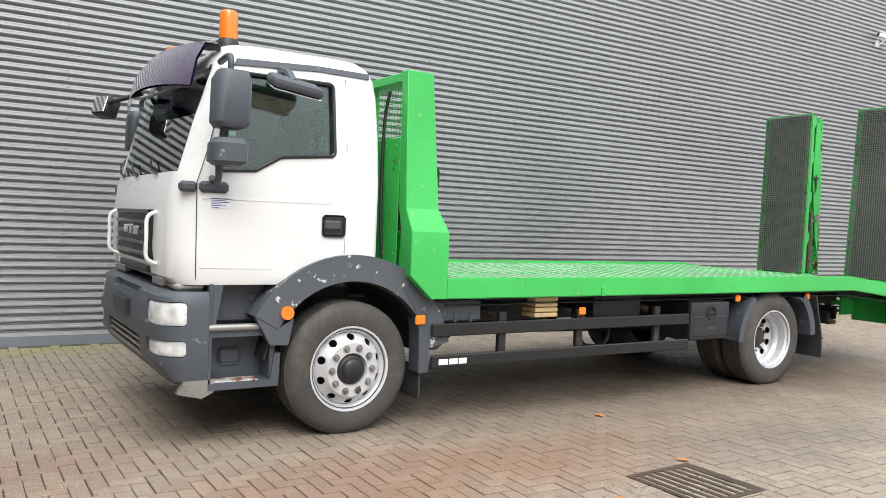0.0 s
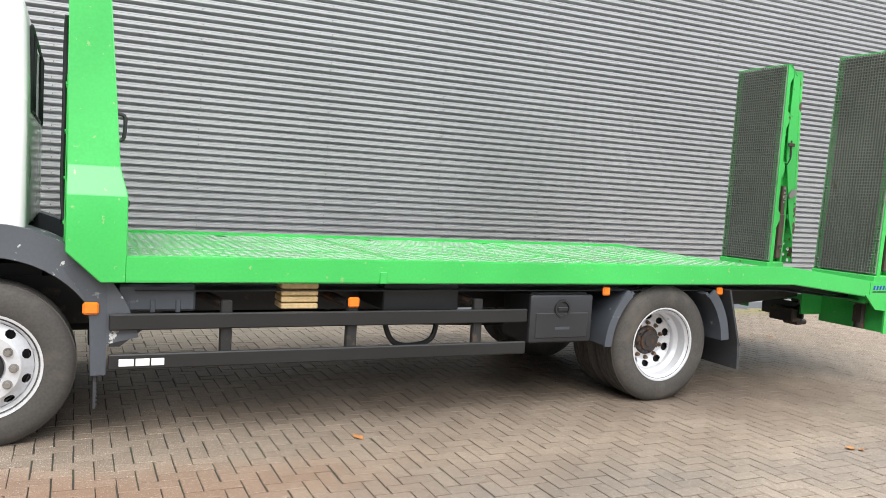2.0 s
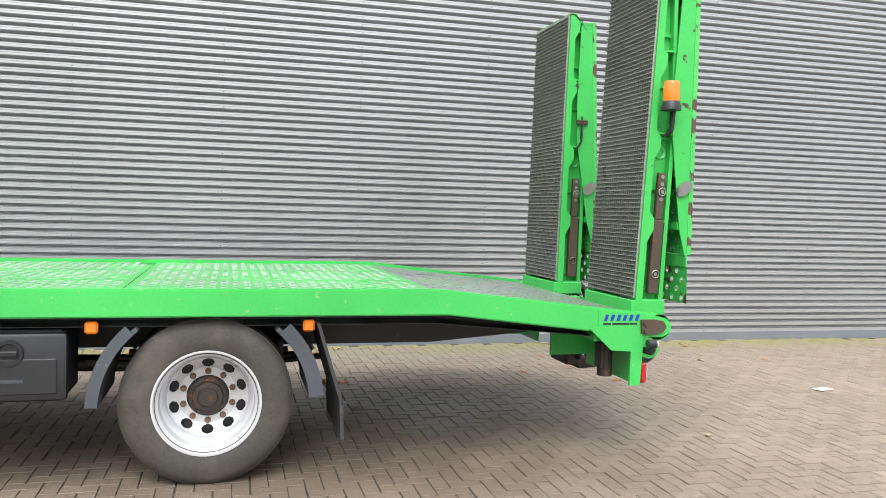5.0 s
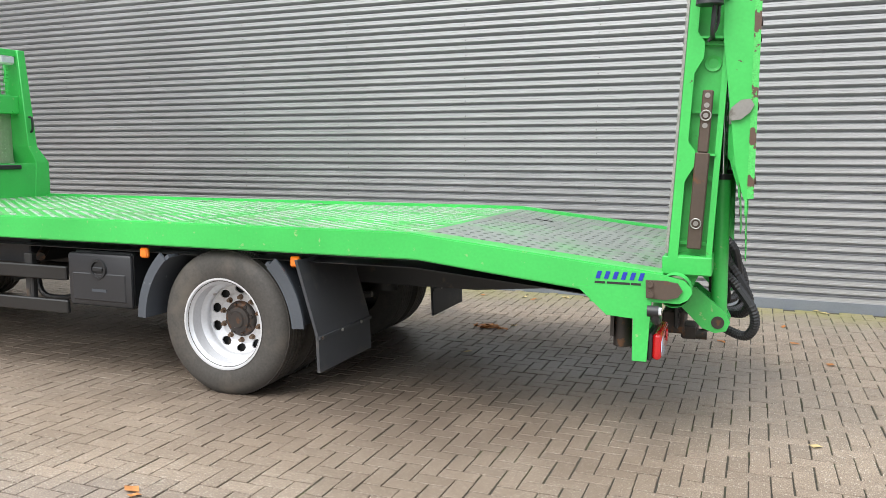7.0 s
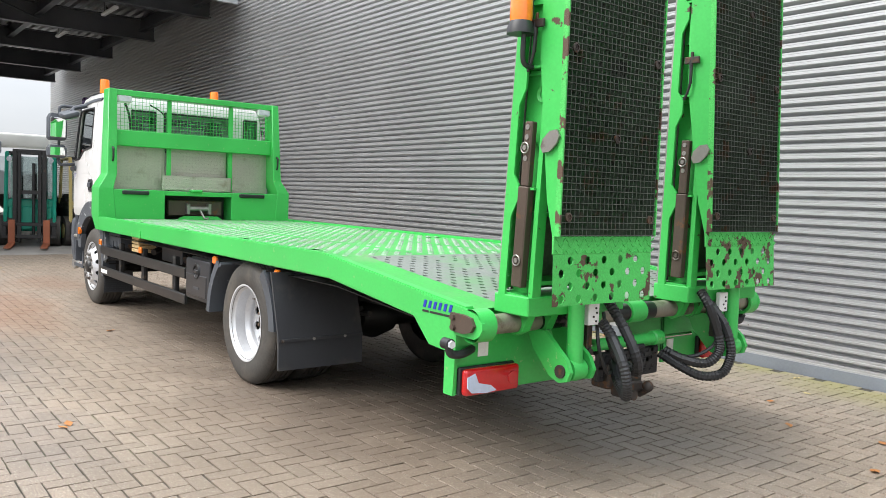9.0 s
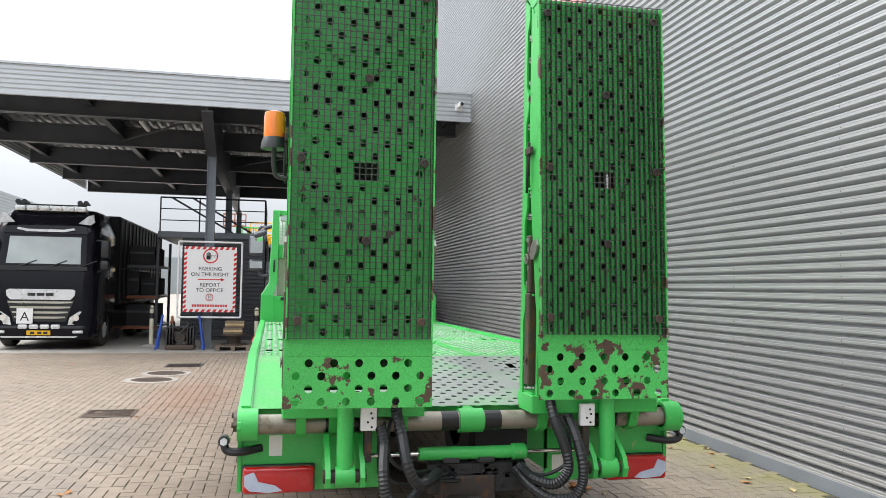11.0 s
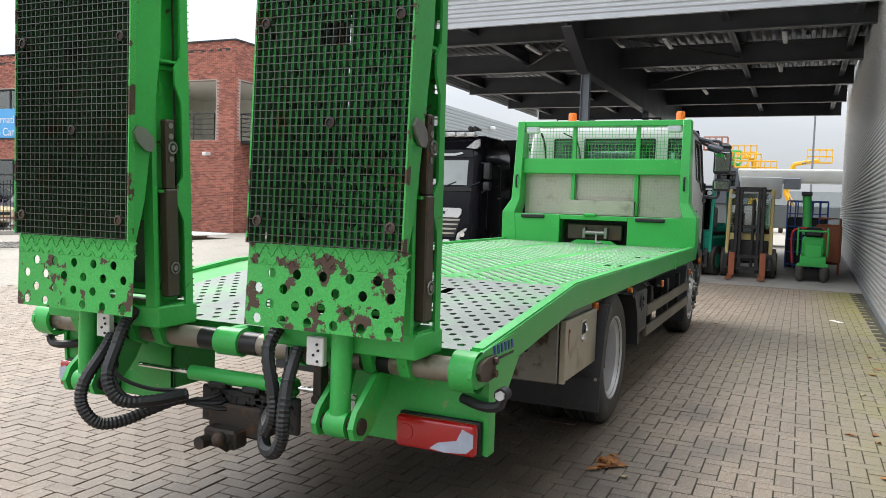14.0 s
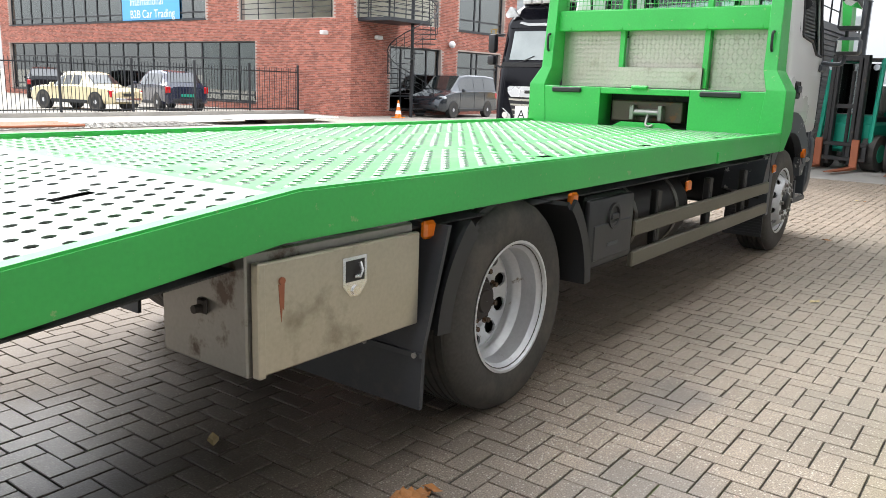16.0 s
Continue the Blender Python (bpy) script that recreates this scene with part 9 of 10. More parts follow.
for i in range(n):
    y = SY0 + (SY1 - SY0) * i / n
    d = (SY1 - SY0) / n * 0.55
    for z0 in (SZ0 + 0.02, SZ1 - 0.07):
        prism(bm, [(y, z0), (y + d, z0), (y + d + 0.04, z0 + 0.07), (y + 0.04, z0 + 0.07)], "x", -8.510, -8.507)
for i in range(12):
    z = SZ0 + 0.10 + (SZ1 - SZ0 - 0.22) * i / 12
    d = (SZ1 - SZ0) / 12 * 0.5
    for y0 in (SY0, SY1 - 0.07):
        prism(bm, [(y0, z), (y0 + 0.07, z + 0.04), (y0 + 0.07, z + 0.04 + d), (y0, z + d)], "x", -8.510, -8.507)
part("hazard_stripe", bm, SIGN_R, board)
YZ = Matrix(((0, 0, 1, 0), (1, 0, 0, 0), (0, 1, 0, 0), (0, 0, 0, 1)))
yc = (SY0 + SY1) / 2
bm = B()
for rr, zc in ((0.185, 2.338), (0.095, 1.297)):
    lathe(bm, [(rr, -8.507), (rr, -8.505), (rr * 0.82, -8.505), (rr * 0.82, -8.507)], (0, yc, zc), "x", 32)
bx(bm, -8.508, -8.505, yc - 0.30, yc + 0.28, 1.736, 1.76); prism(bm, [(yc + 0.26, 1.702), (yc + 0.36, 1.747), (yc + 0.26, 1.793)], "x", -8.508, -8.505)
for i in range(14):
    y = yc - 0.42 + i * 0.062
    bx(bm, -8.508, -8.505, y, y + 0.045, 1.06, 1.123)
part("red_marks", bm, SIGN_R, board)
bm = B(); bx(bm, -8.508, -8.505, yc - 0.10, yc + 0.0, 2.252, 2.348, 0.02)
for i, h in enumerate((0.06, 0.085, 0.085, 0.065)):
    bx(bm, -8.508, -8.505, yc - 0.10 + i * 0.026, yc - 0.08 + i * 0.026, 2.338, 2.348 + h)
part("palm_symbol", bm, SIGN_K, board)
for text, z, size in (("PARKING", 1.972, 0.135), ("ON THE RIGHT", 1.832, 0.135), ("REPORT", 1.567, 0.135), ("TO OFFICE", 1.436, 0.135)):
    letters(text, size, Matrix.Translation((-8.506, yc, z)) @ YZ, SIGN_K, "lettering", board, 0.001)
letters("STOP", 0.075, Matrix.Translation((-8.506, yc + 0.09, 2.31)) @ YZ, SIGN_K, "lettering", board, 0.001)
letters("10", 0.10, Matrix.Translation((-8.506, yc, 1.287)) @ YZ, SIGN_K, "lettering", board, 0.001)
letters("KM", 0.05, Matrix.Translation((-8.506, yc, 1.234)) @ YZ, SIGN_K, "lettering", board, 0.001)

store = thing("raised_store", (-13.5, -2.6, 0), "dark ribbed store with a railed platform on top", "store", kind="structure")
bm = B(); bx(bm, -17.0, -12.05, -4.4, -1.30, 2.98, 3.16, 0.01)
part("platform", bm, GREY_S, store)
V, F = ribbed([(0, 0.03), (0.45, 0.03), (0.55, 0.0), (0.9, 0.0)], 0.12, 0, 2.98, -12.1, -3.7, -12.1, -1.34)
raw("ribbed_sheet", [(-12.07 if abs(x + 12.1) < 0.01 else -12.02, y, z) for x, y, z in V], F, BLACK_S, store)
V, F = ribbed([(0, 0.03), (0.45, 0.03), (0.55, 0.0), (0.9, 0.0)], 0.12, 0, 2.98, -12.1, -1.32, -17.0, -1.32)
raw("ribbed_sheet", [(x, -1.29 + (0.03 if y > -1.32 else 0.0), z) for x, y, z in V], F, BLACK_S, store)
bm = B(); bx(bm, -17.0, -12.1, -3.7, -1.34, 0, 2.98)
part("store_body", bm, BLACK_S, store)
railing([(-12.1, -4.35, 0), (-12.1, -1.36, 0), (-17.0, -1.36, 0)], 3.16, 1.0, 3, store)
bm = B(); tube(bm, [(-12.4, -4.1, 4.2), (-14.2, -2.4, 3.3)], 0.03, 6); tube(bm, [(-12.4, -3.5, 4.2), (-14.2, -1.8, 3.3)], 0.03, 6)
part("stair_rail", bm, GREY_S, store)

rack = thing("steel_rack", (-14.0, -4.95, 0), "dark steel rack with red crossbars and stored gear", "rack")
for x in (-12.6, -15.4):
    for y in (-5.5, -4.45):
        bm = B(); bx(bm, x - 0.04, x + 0.04, y - 0.04, y + 0.04, 0, 2.95, 0.006)
        part("upright", bm, BLACK_S, rack)
for z in (0.35, 1.25, 2.15):
    for y in (-5.5, -4.45):
        bm = B(); bx(bm, -15.4, -12.6, y - 0.025, y + 0.025, z - 0.06, z, 0.004)
        part("beam", bm, BLACK_S, rack)
    bm = B(); bx(bm, -12.62, -12.55, -5.5, -4.45, z - 0.07, z + 0.01, 0.004)
    part("crossbar", bm, FORKRED if z < 2 else BLACK_S, rack, "red painted crossbar" if z < 2 else "")
    bm = B(); bx(bm, -15.3, -12.7, -5.44, -4.5, z, z + 0.03)
    part("shelf", bm, BLACK_S, rack)
for z, h, y0, y1 in ((0.38, 0.62, -5.40, -4.55), (1.28, 0.70, -5.42, -4.98), (1.28, 0.52, -4.92, -4.52), (2.18, 0.55, -5.40, -4.56)):
    t = thing("crate", (-13.6, (y0 + y1) / 2, z), "dark crate stored on a steel rack", "crate", "crates on the rack")
    bm = B(); bx(bm, -14.9, -12.75, y0, y1, z, z + h, 0.02)
    part("crate_body", bm, INSIDE, t)
    bm = B(); bx(bm, -12.75, -12.735, y0 + 0.03, y1 - 0.03, z + h * 0.6, z + h * 0.7, 0.003)
    part("crate_batten", bm, BLACK_S, t)
for x, y in ((-9.5, -4.13), (-8.5, -1.47)):
    b_ = thing("bollard", (x, y, 0), "black and white bollard on a concrete foot", "bollard", "bollards along the concrete edge")
    bm = B(); cyl(bm, (x, y, 0.0), (x, y, 0.06), 0.17, 18)
    bx(bm, x - 0.2, x + 0.2, y - 0.2, y + 0.2, 0.0, 0.045, 0.01)
    part("foot", bm, CONC, b_)
    bm = B(); cyl(bm, (x, y, 0.06), (x, y, 1.02), 0.055, 14); cyl(bm, (x, y, 1.02), (x, y, 1.06), 0.055, 14, 0.02)
    part("tube", bm, CREAM_W, b_)
    for z0, z1 in ((0.72, 0.86), (0.98, 1.005)):
        bm = B(); cyl(bm, (x, y, z0), (x, y, z1), 0.057, 14)
        part("black_band", bm, SIGN_K, b_)
reel = thing("timber_grapple", (-8.45, -3.28, 0), "rusty timber grapple head standing on the concrete", "machine part")
bm = B(); cyl(bm, (-8.45, -3.46, 0.36), (-8.45, -3.10, 0.36), 0.15, 18); cyl(bm, (-8.3, -3.28, 0.30), (-8.22, -3.28, 0.30), 0.12, 16)
part("rotator", bm, HUB, reel)
for s_ in (-1, 1):
    for i in range(3):
        y = -3.28 + s_ * (0.17 + i * 0.07)
        bm = B(); prism(bm, [(-8.66, 0.12), (-8.22, 0.12), (-8.17, 0.34), (-8.24, 0.62 - 0.05 * i), (-8.50, 0.70 - 0.04 * i), (-8.64, 0.50)], "y", y - 0.014, y + 0.014)
        part("claw_plate", bm, BLACK_M, reel)
bm = B(); bx(bm, -8.68, -8.14, -3.62, -2.94, 0.0, 0.13, 0.03)
part("base_bar", bm, RUST, reel)
bm = B(); tube(bm, [(-8.3, -3.60, 0.56), (-8.3, -2.96, 0.56)], 0.03, 8); tube(bm, [(-8.25, -3.50, 0.2), (-8.25, -3.06, 0.66)], 0.022, 6)
part("hydraulic_pipe", bm, GREASE, reel)
for y, d in ((-3.72, -0.13), (-2.86, 0.13)):
    tt = thing("trestle", (-8.45, y, 0), "narrow blue steel trestle leaning beside the grapple", "trestle", "blue trestles")
    for xa in (-8.22, -8.62):
        bm = B(); tube(bm, [(-8.42, y, 0.86), (xa, y + d, 0.0)], 0.026, 6)
        part("leg", bm, BLUE_P, tt)
    bm = B(); tube(bm, [(-8.36, y + d * 0.3, 0.58), (-8.49, y + d * 0.3, 0.58)], 0.018, 6)
    part("rung", bm, BLUE_P, tt)
cone = thing("traffic_cone", (-8.9, -3.55, 0), "orange and white traffic cone on the concrete", "cone")
bm = B(); cyl(bm, (-8.9, -3.55, 0.03), (-8.9, -3.55, 0.82), 0.13, 16, 0.025); bx(bm, -9.07, -8.73, -3.72, -3.38, 0.0, 0.035, 0.01)
part("cone_body", bm, FORKRED, cone)
bm = B(); cyl(bm, (-8.9, -3.55, 0.48), (-8.9, -3.55, 0.62), 0.075, 16, 0.056)
part("white_band", bm, WHITE_T, cone)
pal = thing("pallet", (-8.45, -2.02, 0), "weathered wooden pallet on the concrete", "pallet")
for i in range(3):
    bm = B(); bx(bm, -8.9, -8.0, -2.42 + i * 0.36, -2.32 + i * 0.36, 0.0, 0.10)
    part("bearer", bm, PALLET_W, pal)
for i in range(6):
    bm = B(); bx(bm, -8.9 + i * 0.155, -8.78 + i * 0.155, -2.44, -1.58, 0.10, 0.122)
    part("board", bm, PALLET_W, pal)
dr_ = thing("cable_drum", (-8.4, -2.0, 0.122), "rusty cable drum lying on the pallet", "drum")
for z0, z1, r in ((0.122, 0.16, 0.31), (0.16, 0.36, 0.16), (0.36, 0.40, 0.31)):
    bm = B(); cyl(bm, (-8.4, -2.0, z0), (-8.4, -2.0, z1), r, 24)
    part("drum_core" if r < 0.2 else "flange", bm, HUB if r < 0.2 else RUST, dr_)
for z0, z1, d in ((0.40, 0.56, 0.0), (0.562, 0.72, 0.04)):
    t = thing("wooden_box", (-8.42, -2.02, z0), "greyed wooden box on the cable drum", "box", "boxes on the drum")
    bm = B(); bx(bm, -8.68, -8.18, -2.26 + d, -1.80 + d, z0, z1, 0.012)
    part("box_body", bm, PALLET_W, t)
    bm = B(); bx(bm, -8.178, -8.165, -2.26 + d, -1.80 + d, z0 + 0.055, z0 + 0.10, 0.003)
    part("batten", bm, WOOD, t)
wl = thing("hose_reel", (-8.25, -1.38, 0), "red and white hose reel on the ground", "reel")
bm = B(); lathe(bm, [(0.07, -0.06), (0.20, -0.06), (0.20, 0.06), (0.07, 0.06)], (-8.25, -1.38, 0.21), "x", 20, True)
part("drum", bm, SIGN_W, wl)
bm = B(); lathe(bm, [(0.02, 0.065), (0.09, 0.065)], (-8.25, -1.38, 0.21), "x", 20); lathe(bm, [(0.17, 0.062), (0.205, 0.062), (0.205, 0.03)], (-8.25, -1.38, 0.21), "x", 20)
part("hub", bm, SIGN_R, wl)


def forklift(x, y, col, col2, label, turn, scale=1.0):
    """A fork-lift that looks along +x, its fork tips at x."""
    m = Matrix.Translation((x, y, 0)) @ Matrix.Rotation(radians(turn), 4, "Z") @ Matrix.Scale(scale, 4)
    t = thing("forklift", (x, y, 0), label, "forklift", "fork-lifts under the canopy")

    def fb(bm, *a):
        return bx(bm, *a[:6], a[6] if len(a) > 6 else 0.0, m)

    bm = B(); fb(bm, -2.9, -1.35, -0.48, 0.48, 0.35, 0.95, 0.06); fb(bm, -3.2, -2.5, -0.48, 0.48, 0.35, 1.25, 0.12)
    part("chassis", bm, col2, t)
    bm = B(); fb(bm, -2.75, -1.5, -0.42, 0.42, 0.93, 1.05, 0.02)
    part("floor_plate", bm, BLACK_M, t)
    bm = B(); fb(bm, -2.4, -2.0, -0.25, 0.25, 0.95, 1.15, 0.05); fb(bm, -2.5, -2.35, -0.25, 0.25, 1.1, 1.65, 0.05)
    part("seat", bm, STEEL_D, t)
    bm = B()
    for s in (-1, 1):
        tube(bm, [m @ Vector((-1.30, s * 0.50, 0.5)), m @ Vector((-1.48, s * 0.48, 2.12))], 0.045, 6)
        tube(bm, [m @ Vector((-2.65, s * 0.46, 1.0)), m @ Vector((-2.5, s * 0.46, 2.12))], 0.04, 6)
        tube(bm, [m @ Vector((-1.48, s * 0.48, 2.12)), m @ Vector((-2.5, s * 0.46, 2.12))], 0.04, 6)
    part("cab_frame", bm, col, t)
    bm = B()
    for i in range(6):
        fb(bm, -1.6 - i * 0.17, -1.56 - i * 0.17, -0.48, 0.48, 2.12, 2.16, 0.0)
    part("roof_guard", bm, BLACK_M, t)
    bm = B(); fb(bm, -1.46, -1.44, -0.44, 0.44, 1.1, 2.05)
    part("front_window", bm, PANE_H, t)
    bm = B(); fb(bm, -1.45, -1.38, -0.5, 0.5, 0.75, 1.08, 0.03)
    part("front_panel", bm, col, t)
    bm = B()
    for s in (-1, 1):
        fb(bm, -1.28, -1.14, s * 0.34, s * 0.25, 0.12, 2.2, 0.01); fb(bm, -1.24, -1.12, s * 0.24, s * 0.17, 0.12, 2.15, 0.01)
    fb(bm, -1.25, -1.16, -0.34, 0.34, 2.1, 2.2); fb(bm, -1.25, -1.16, -0.34, 0.34, 1.2, 1.28)
    tube(bm, [m @ Vector((-1.2, 0.08, 0.2)), m @ Vector((-1.2, 0.08, 1.9))], 0.035, 8)
    part("mast", bm, BLACK_M, t, "dark greasy lifting mast")
    bm = B(); fb(bm, -1.14, -1.06, -0.55, 0.55, 0.20, 0.28, 0.01); fb(bm, -1.14, -1.06, -0.55, 0.55, 0.48, 0.56, 0.01)
    for s in (-0.5, -0.2, 0.2, 0.5):
        fb(bm, -1.13, -1.07, s - 0.04, s + 0.04, 0.2, 0.56, 0.005)
    part("fork_carriage", bm, BLACK_M, t)
    for s in (-1, 1):
        bm = B(); fb(bm, -1.06, -1.01, s * 0.42, s * 0.28, 0.06, 0.62, 0.01)
        prism(bm, [(-1.06, 0.05), (0.0, 0.05), (0.0, 0.06), (-0.95, 0.10), (-1.06, 0.10)], "y", s * 0.42, s * 0.28, m)
        part("fork", bm, FORKRED, t, "rusty orange fork")
        for xx, r in ((-1.55, 0.36), (-2.75, 0.28)):
            bm = B(); cyl(bm, m @ Vector((xx, s * 0.62, r)), m @ Vector((xx, s * 0.36, r)), r, 24)
            w_ = part("tyre", bm, RUBBER, t)
            bm = B(); cyl(bm, m @ Vector((xx, s * 0.625, r)), m @ Vector((xx, s * 0.5, r)), r * 0.5, 16)
            part("rim", bm, col, w_)
        bm = B(); cyl(bm, m @ Vector((-1.40, s * 0.42, 1.98)), m @ Vector((-1.32, s * 0.42, 1.98)), 0.06, 14)
        part("work_lamp", bm, CLEAR_L, t)


forklift(-8.5, 1.27, CREAM_Y, BLACK_M, "cream yellow forklift with a tall black mast", 0)
forklift(-8.5, -0.44, TEAL, TEAL, "teal green forklift with rusty forks", -14, 1.03)

# green wood chipper on tracks
ch = thing("wood_chipper", (-9.8, 2.68, 0), "bright green tracked wood chipper with a discharge chute", "machine")
bm = B(); bx(bm, -10.9, -9.5, 2.33, 2.53, 0.0, 0.40, 0.12, None, 3); bx(bm, -10.9, -9.5, 2.86, 3.06, 0.0, 0.40, 0.12, None, 3)
part("track", bm, RUBBER, ch)
bm = B(); bx(bm, -10.8, -9.55, 2.42, 2.98, 0.38, 0.62, 0.03); bx(bm, -10.7, -9.75, 2.45, 2.95, 0.62, 1.05, 0.05); bx(bm, -9.7, -9.55, 2.36, 3.04, 0.36, 0.44, 0.02)
part("body", bm, GREEN, ch)
bm = B(); bx(bm, -9.60, -9.545, 2.52, 2.88, 0.58, 0.88, 0.02)
part("hopper_door", bm, GREEN_CHIP, ch)
bm = B(); bx(bm, -10.3, -9.8, 2.50, 2.90, 1.05, 1.28, 0.05)
part("engine_cover", bm, BLACK_P, ch)
bm = B(); tube(bm, curve([(-10.3, 2.55, 1.1), (-10.3, 2.53, 1.6), (-10.25, 2.50, 2.05)], 5), 0.10, 14); 
cu = part("discharge_chute", bm, GREEN, ch)
bm = B(); bx(bm, -10.38, -10.05, 2.38, 2.62, 2.03, 2.13, 0.02)
part("chute_cap", bm, BLACK_P, cu)
bm = B()
for s in (2.36, 3.0):
    tube(bm, curve([(-9.7, s, 0.62), (-9.55, s, 1.0), (-9.6, s, 1.22), (-9.9, s, 1.26), (-10.4, s, 1.2)], 5), 0.022, 8)
tube(bm, [(-9.6, 2.36, 1.2), (-9.6, 3.0, 1.2)], 0.022, 8)
part("guard_frame", bm, GREEN, ch)
bm = B(); tube(bm, curve([(-10.2, 2.25, 0.4), (-10.2, 2.22, 1.1), (-10.2, 2.4, 1.25), (-10.2, 2.6, 1.25)], 5), 0.022, 8)
part("feed_bar", bm, SIGN_R, ch)

# farther machines behind: a grey crane truck, blue cages, platforms, boom lifts
PALE_B = material("pale_boom_paint", (0.62, 0.62, 0.58), 0.5, vary=0.06)
STONE_G = material("grey_counterweight_paint", (0.33, 0.34, 0.33), 0.55, vary=0.1)
cr = thing("crane_truck", (-31, 0.5, 0), "grey mobile crane with a long pale boom", "crane")
bm = B(); bx(bm, -33.0, -30.2, -3.0, 6.0, 0.9, 2.0, 0.06)
part("carrier", bm, CLAD_D, cr)
bm = B(); loft(bm, [(2.0, -0.9, 0.9, 0.62, 0.15, 0.1), (2.9, -0.9, 0.9, 0.62, 0.15, 0.1), (3.72, -0.7, 0.8, 0.55, 0.2, 0.1)], -1.05, 4, Matrix.Translation((-31.0, 0, 0)))
cb = part("cab", bm, GREY_S, cr)
bm = B(); bx(bm, -30.12, -30.09, -1.5, -0.62, 2.85, 3.60, 0.03)
part("window", bm, PANE_D, cb)
bm = B(); bx(bm, -31.2, -30.2, -0.7, 7.5, 3.05, 3.72, 0.12, None, 3)
bo = part("boom", bm, PALE_B, cr, "pale telescopic boom")
bm = B(); bx(bm, -30.25, -30.0, 1.55, 2.3, 2.75, 3.3, 0.05)
part("boom_head", bm, GREY_S, bo)
bm = B(); bx(bm, -31.0, -29.9, -0.4, 1.5, 2.3, 3.32, 0.1, None, 2)
part("counterweight", bm, STONE_G, cr)
for y in (-2.4, -0.8, 3.2, 4.8):
    for x in (-30.6, -33.0):
        bm = B(); cyl(bm, (x, y, 0.65), (x + 0.4, y, 0.65), 0.65, 24)
        part("tyre", bm, RUBBER, cr)
for x, y in ((-13.0, 2.55), (-14.6, 2.6)):
    cg = thing("tool_cage", (x, y, 0), "blue steel cage stacked with gear", "cage", "blue cages by the wall")
    for i in range(6):
        bm = B(); tube(bm, [(x, y - 0.5 + i * 0.2, 0.1), (x, y - 0.5 + i * 0.2, 1.95)], 0.02, 5)
        part("upright", bm, BLUE_P, cg)
        bm = B(); tube(bm, [(x, y - 0.5, 0.2 + i * 0.35), (x, y + 0.5, 0.2 + i * 0.35)], 0.018, 5)
        part("rail", bm, BLUE_P, cg)
    bm = B(); bx(bm, x - 1.1, x - 0.1, y - 0.5, y + 0.5, 0.1, 1.5, 0.05)
    part("load", bm, INSIDE, cg)
orx = thing("orange_machine", (-11.4, 3.0, 0), "orange machine frame parked by the wall", "machine")
bm = B(); bx(bm, -11.9, -11.2, 2.75, 3.35, 0.35, 1.35, 0.06); tube(bm, [(-11.2, 3.3, 0.1), (-11.2, 3.3, 1.5), (-11.2, 2.8, 1.5)], 0.03, 6)
part("body", bm, FORKRED, orx)


def boom_lift(x, y, h, reach, mat_, label):
    """An articulated platform: base, two arms that fold over an elbow, a jib and a railed basket."""
    t = thing("boom_lift", (x, y, 0), label, "boom lift", "boom lifts beyond the yard")
    bm = B(); bx(bm, x - 1.5, x + 1.5, y - 1.2, y + 1.2, 0.35, 1.0, 0.1)
    part("base", bm, mat_, t)
    for dx in (-1.1, 1.1):
        for dy in (-1.2, 0.9):
            bm = B(); cyl(bm, (x + dx, y + dy, 0.45), (x + dx, y + dy + 0.3, 0.45), 0.45, 18)
            part("tyre", bm, RUBBER, t)
    bm = B(); bx(bm, x - 1.3, x + 1.0, y - 0.9, y + 0.9, 1.0, 1.9, 0.15, None, 2)
    part("turret", bm, mat_, t)
    e1, e2 = Vector((x - 0.6, y - reach * 0.5, h * 0.55)), Vector((x - 0.3, y - reach * 0.2, h * 0.95))
    tip = Vector((x, y + reach, h))
    for a, c_, r in ((Vector((x, y, 1.8)), e1, 0.24), (e1, e2, 0.22), (e2, tip, 0.17)):
        bm = B(); tube(bm, [a, c_], r, 6)
        arm_ = part("arm", bm, mat_, t)
        bm = B(); tube(bm, [a.lerp(c_, 0.2) + Vector((0.3, 0.2, 0)), a.lerp(c_, 0.75) + Vector((0.2, 0.1, 0))], 0.07, 6)
        part("ram", bm, GREY_S, arm_)
    b0 = tip + Vector((0.1, 0, -0.2))
    bm = B(); bx(bm, b0.x, b0.x + 0.9, b0.y - 0.95, b0.y + 0.95, b0.z - 0.06, b0.z)
    basket = part("basket", bm, mat_, t)
    for dz in (0.0, 0.5, 1.05):
        bm = B(); tube(bm, [b0 + Vector(p) for p in ((0, -0.95, dz), (0, 0.95, dz), (0.9, 0.95, dz), (0.9, -0.95, dz), (0, -0.95, dz))], 0.032, 5)
        part("basket_rail", bm, mat_, basket)
    for yy in np.linspace(-0.95, 0.95, 5):
        for xx in (0, 0.9):
            bm = B(); tube(bm, [b0 + Vector((xx, yy, 0)), b0 + Vector((xx, yy, 1.05))], 0.03, 5)
            part("basket_post", bm, mat_, basket)


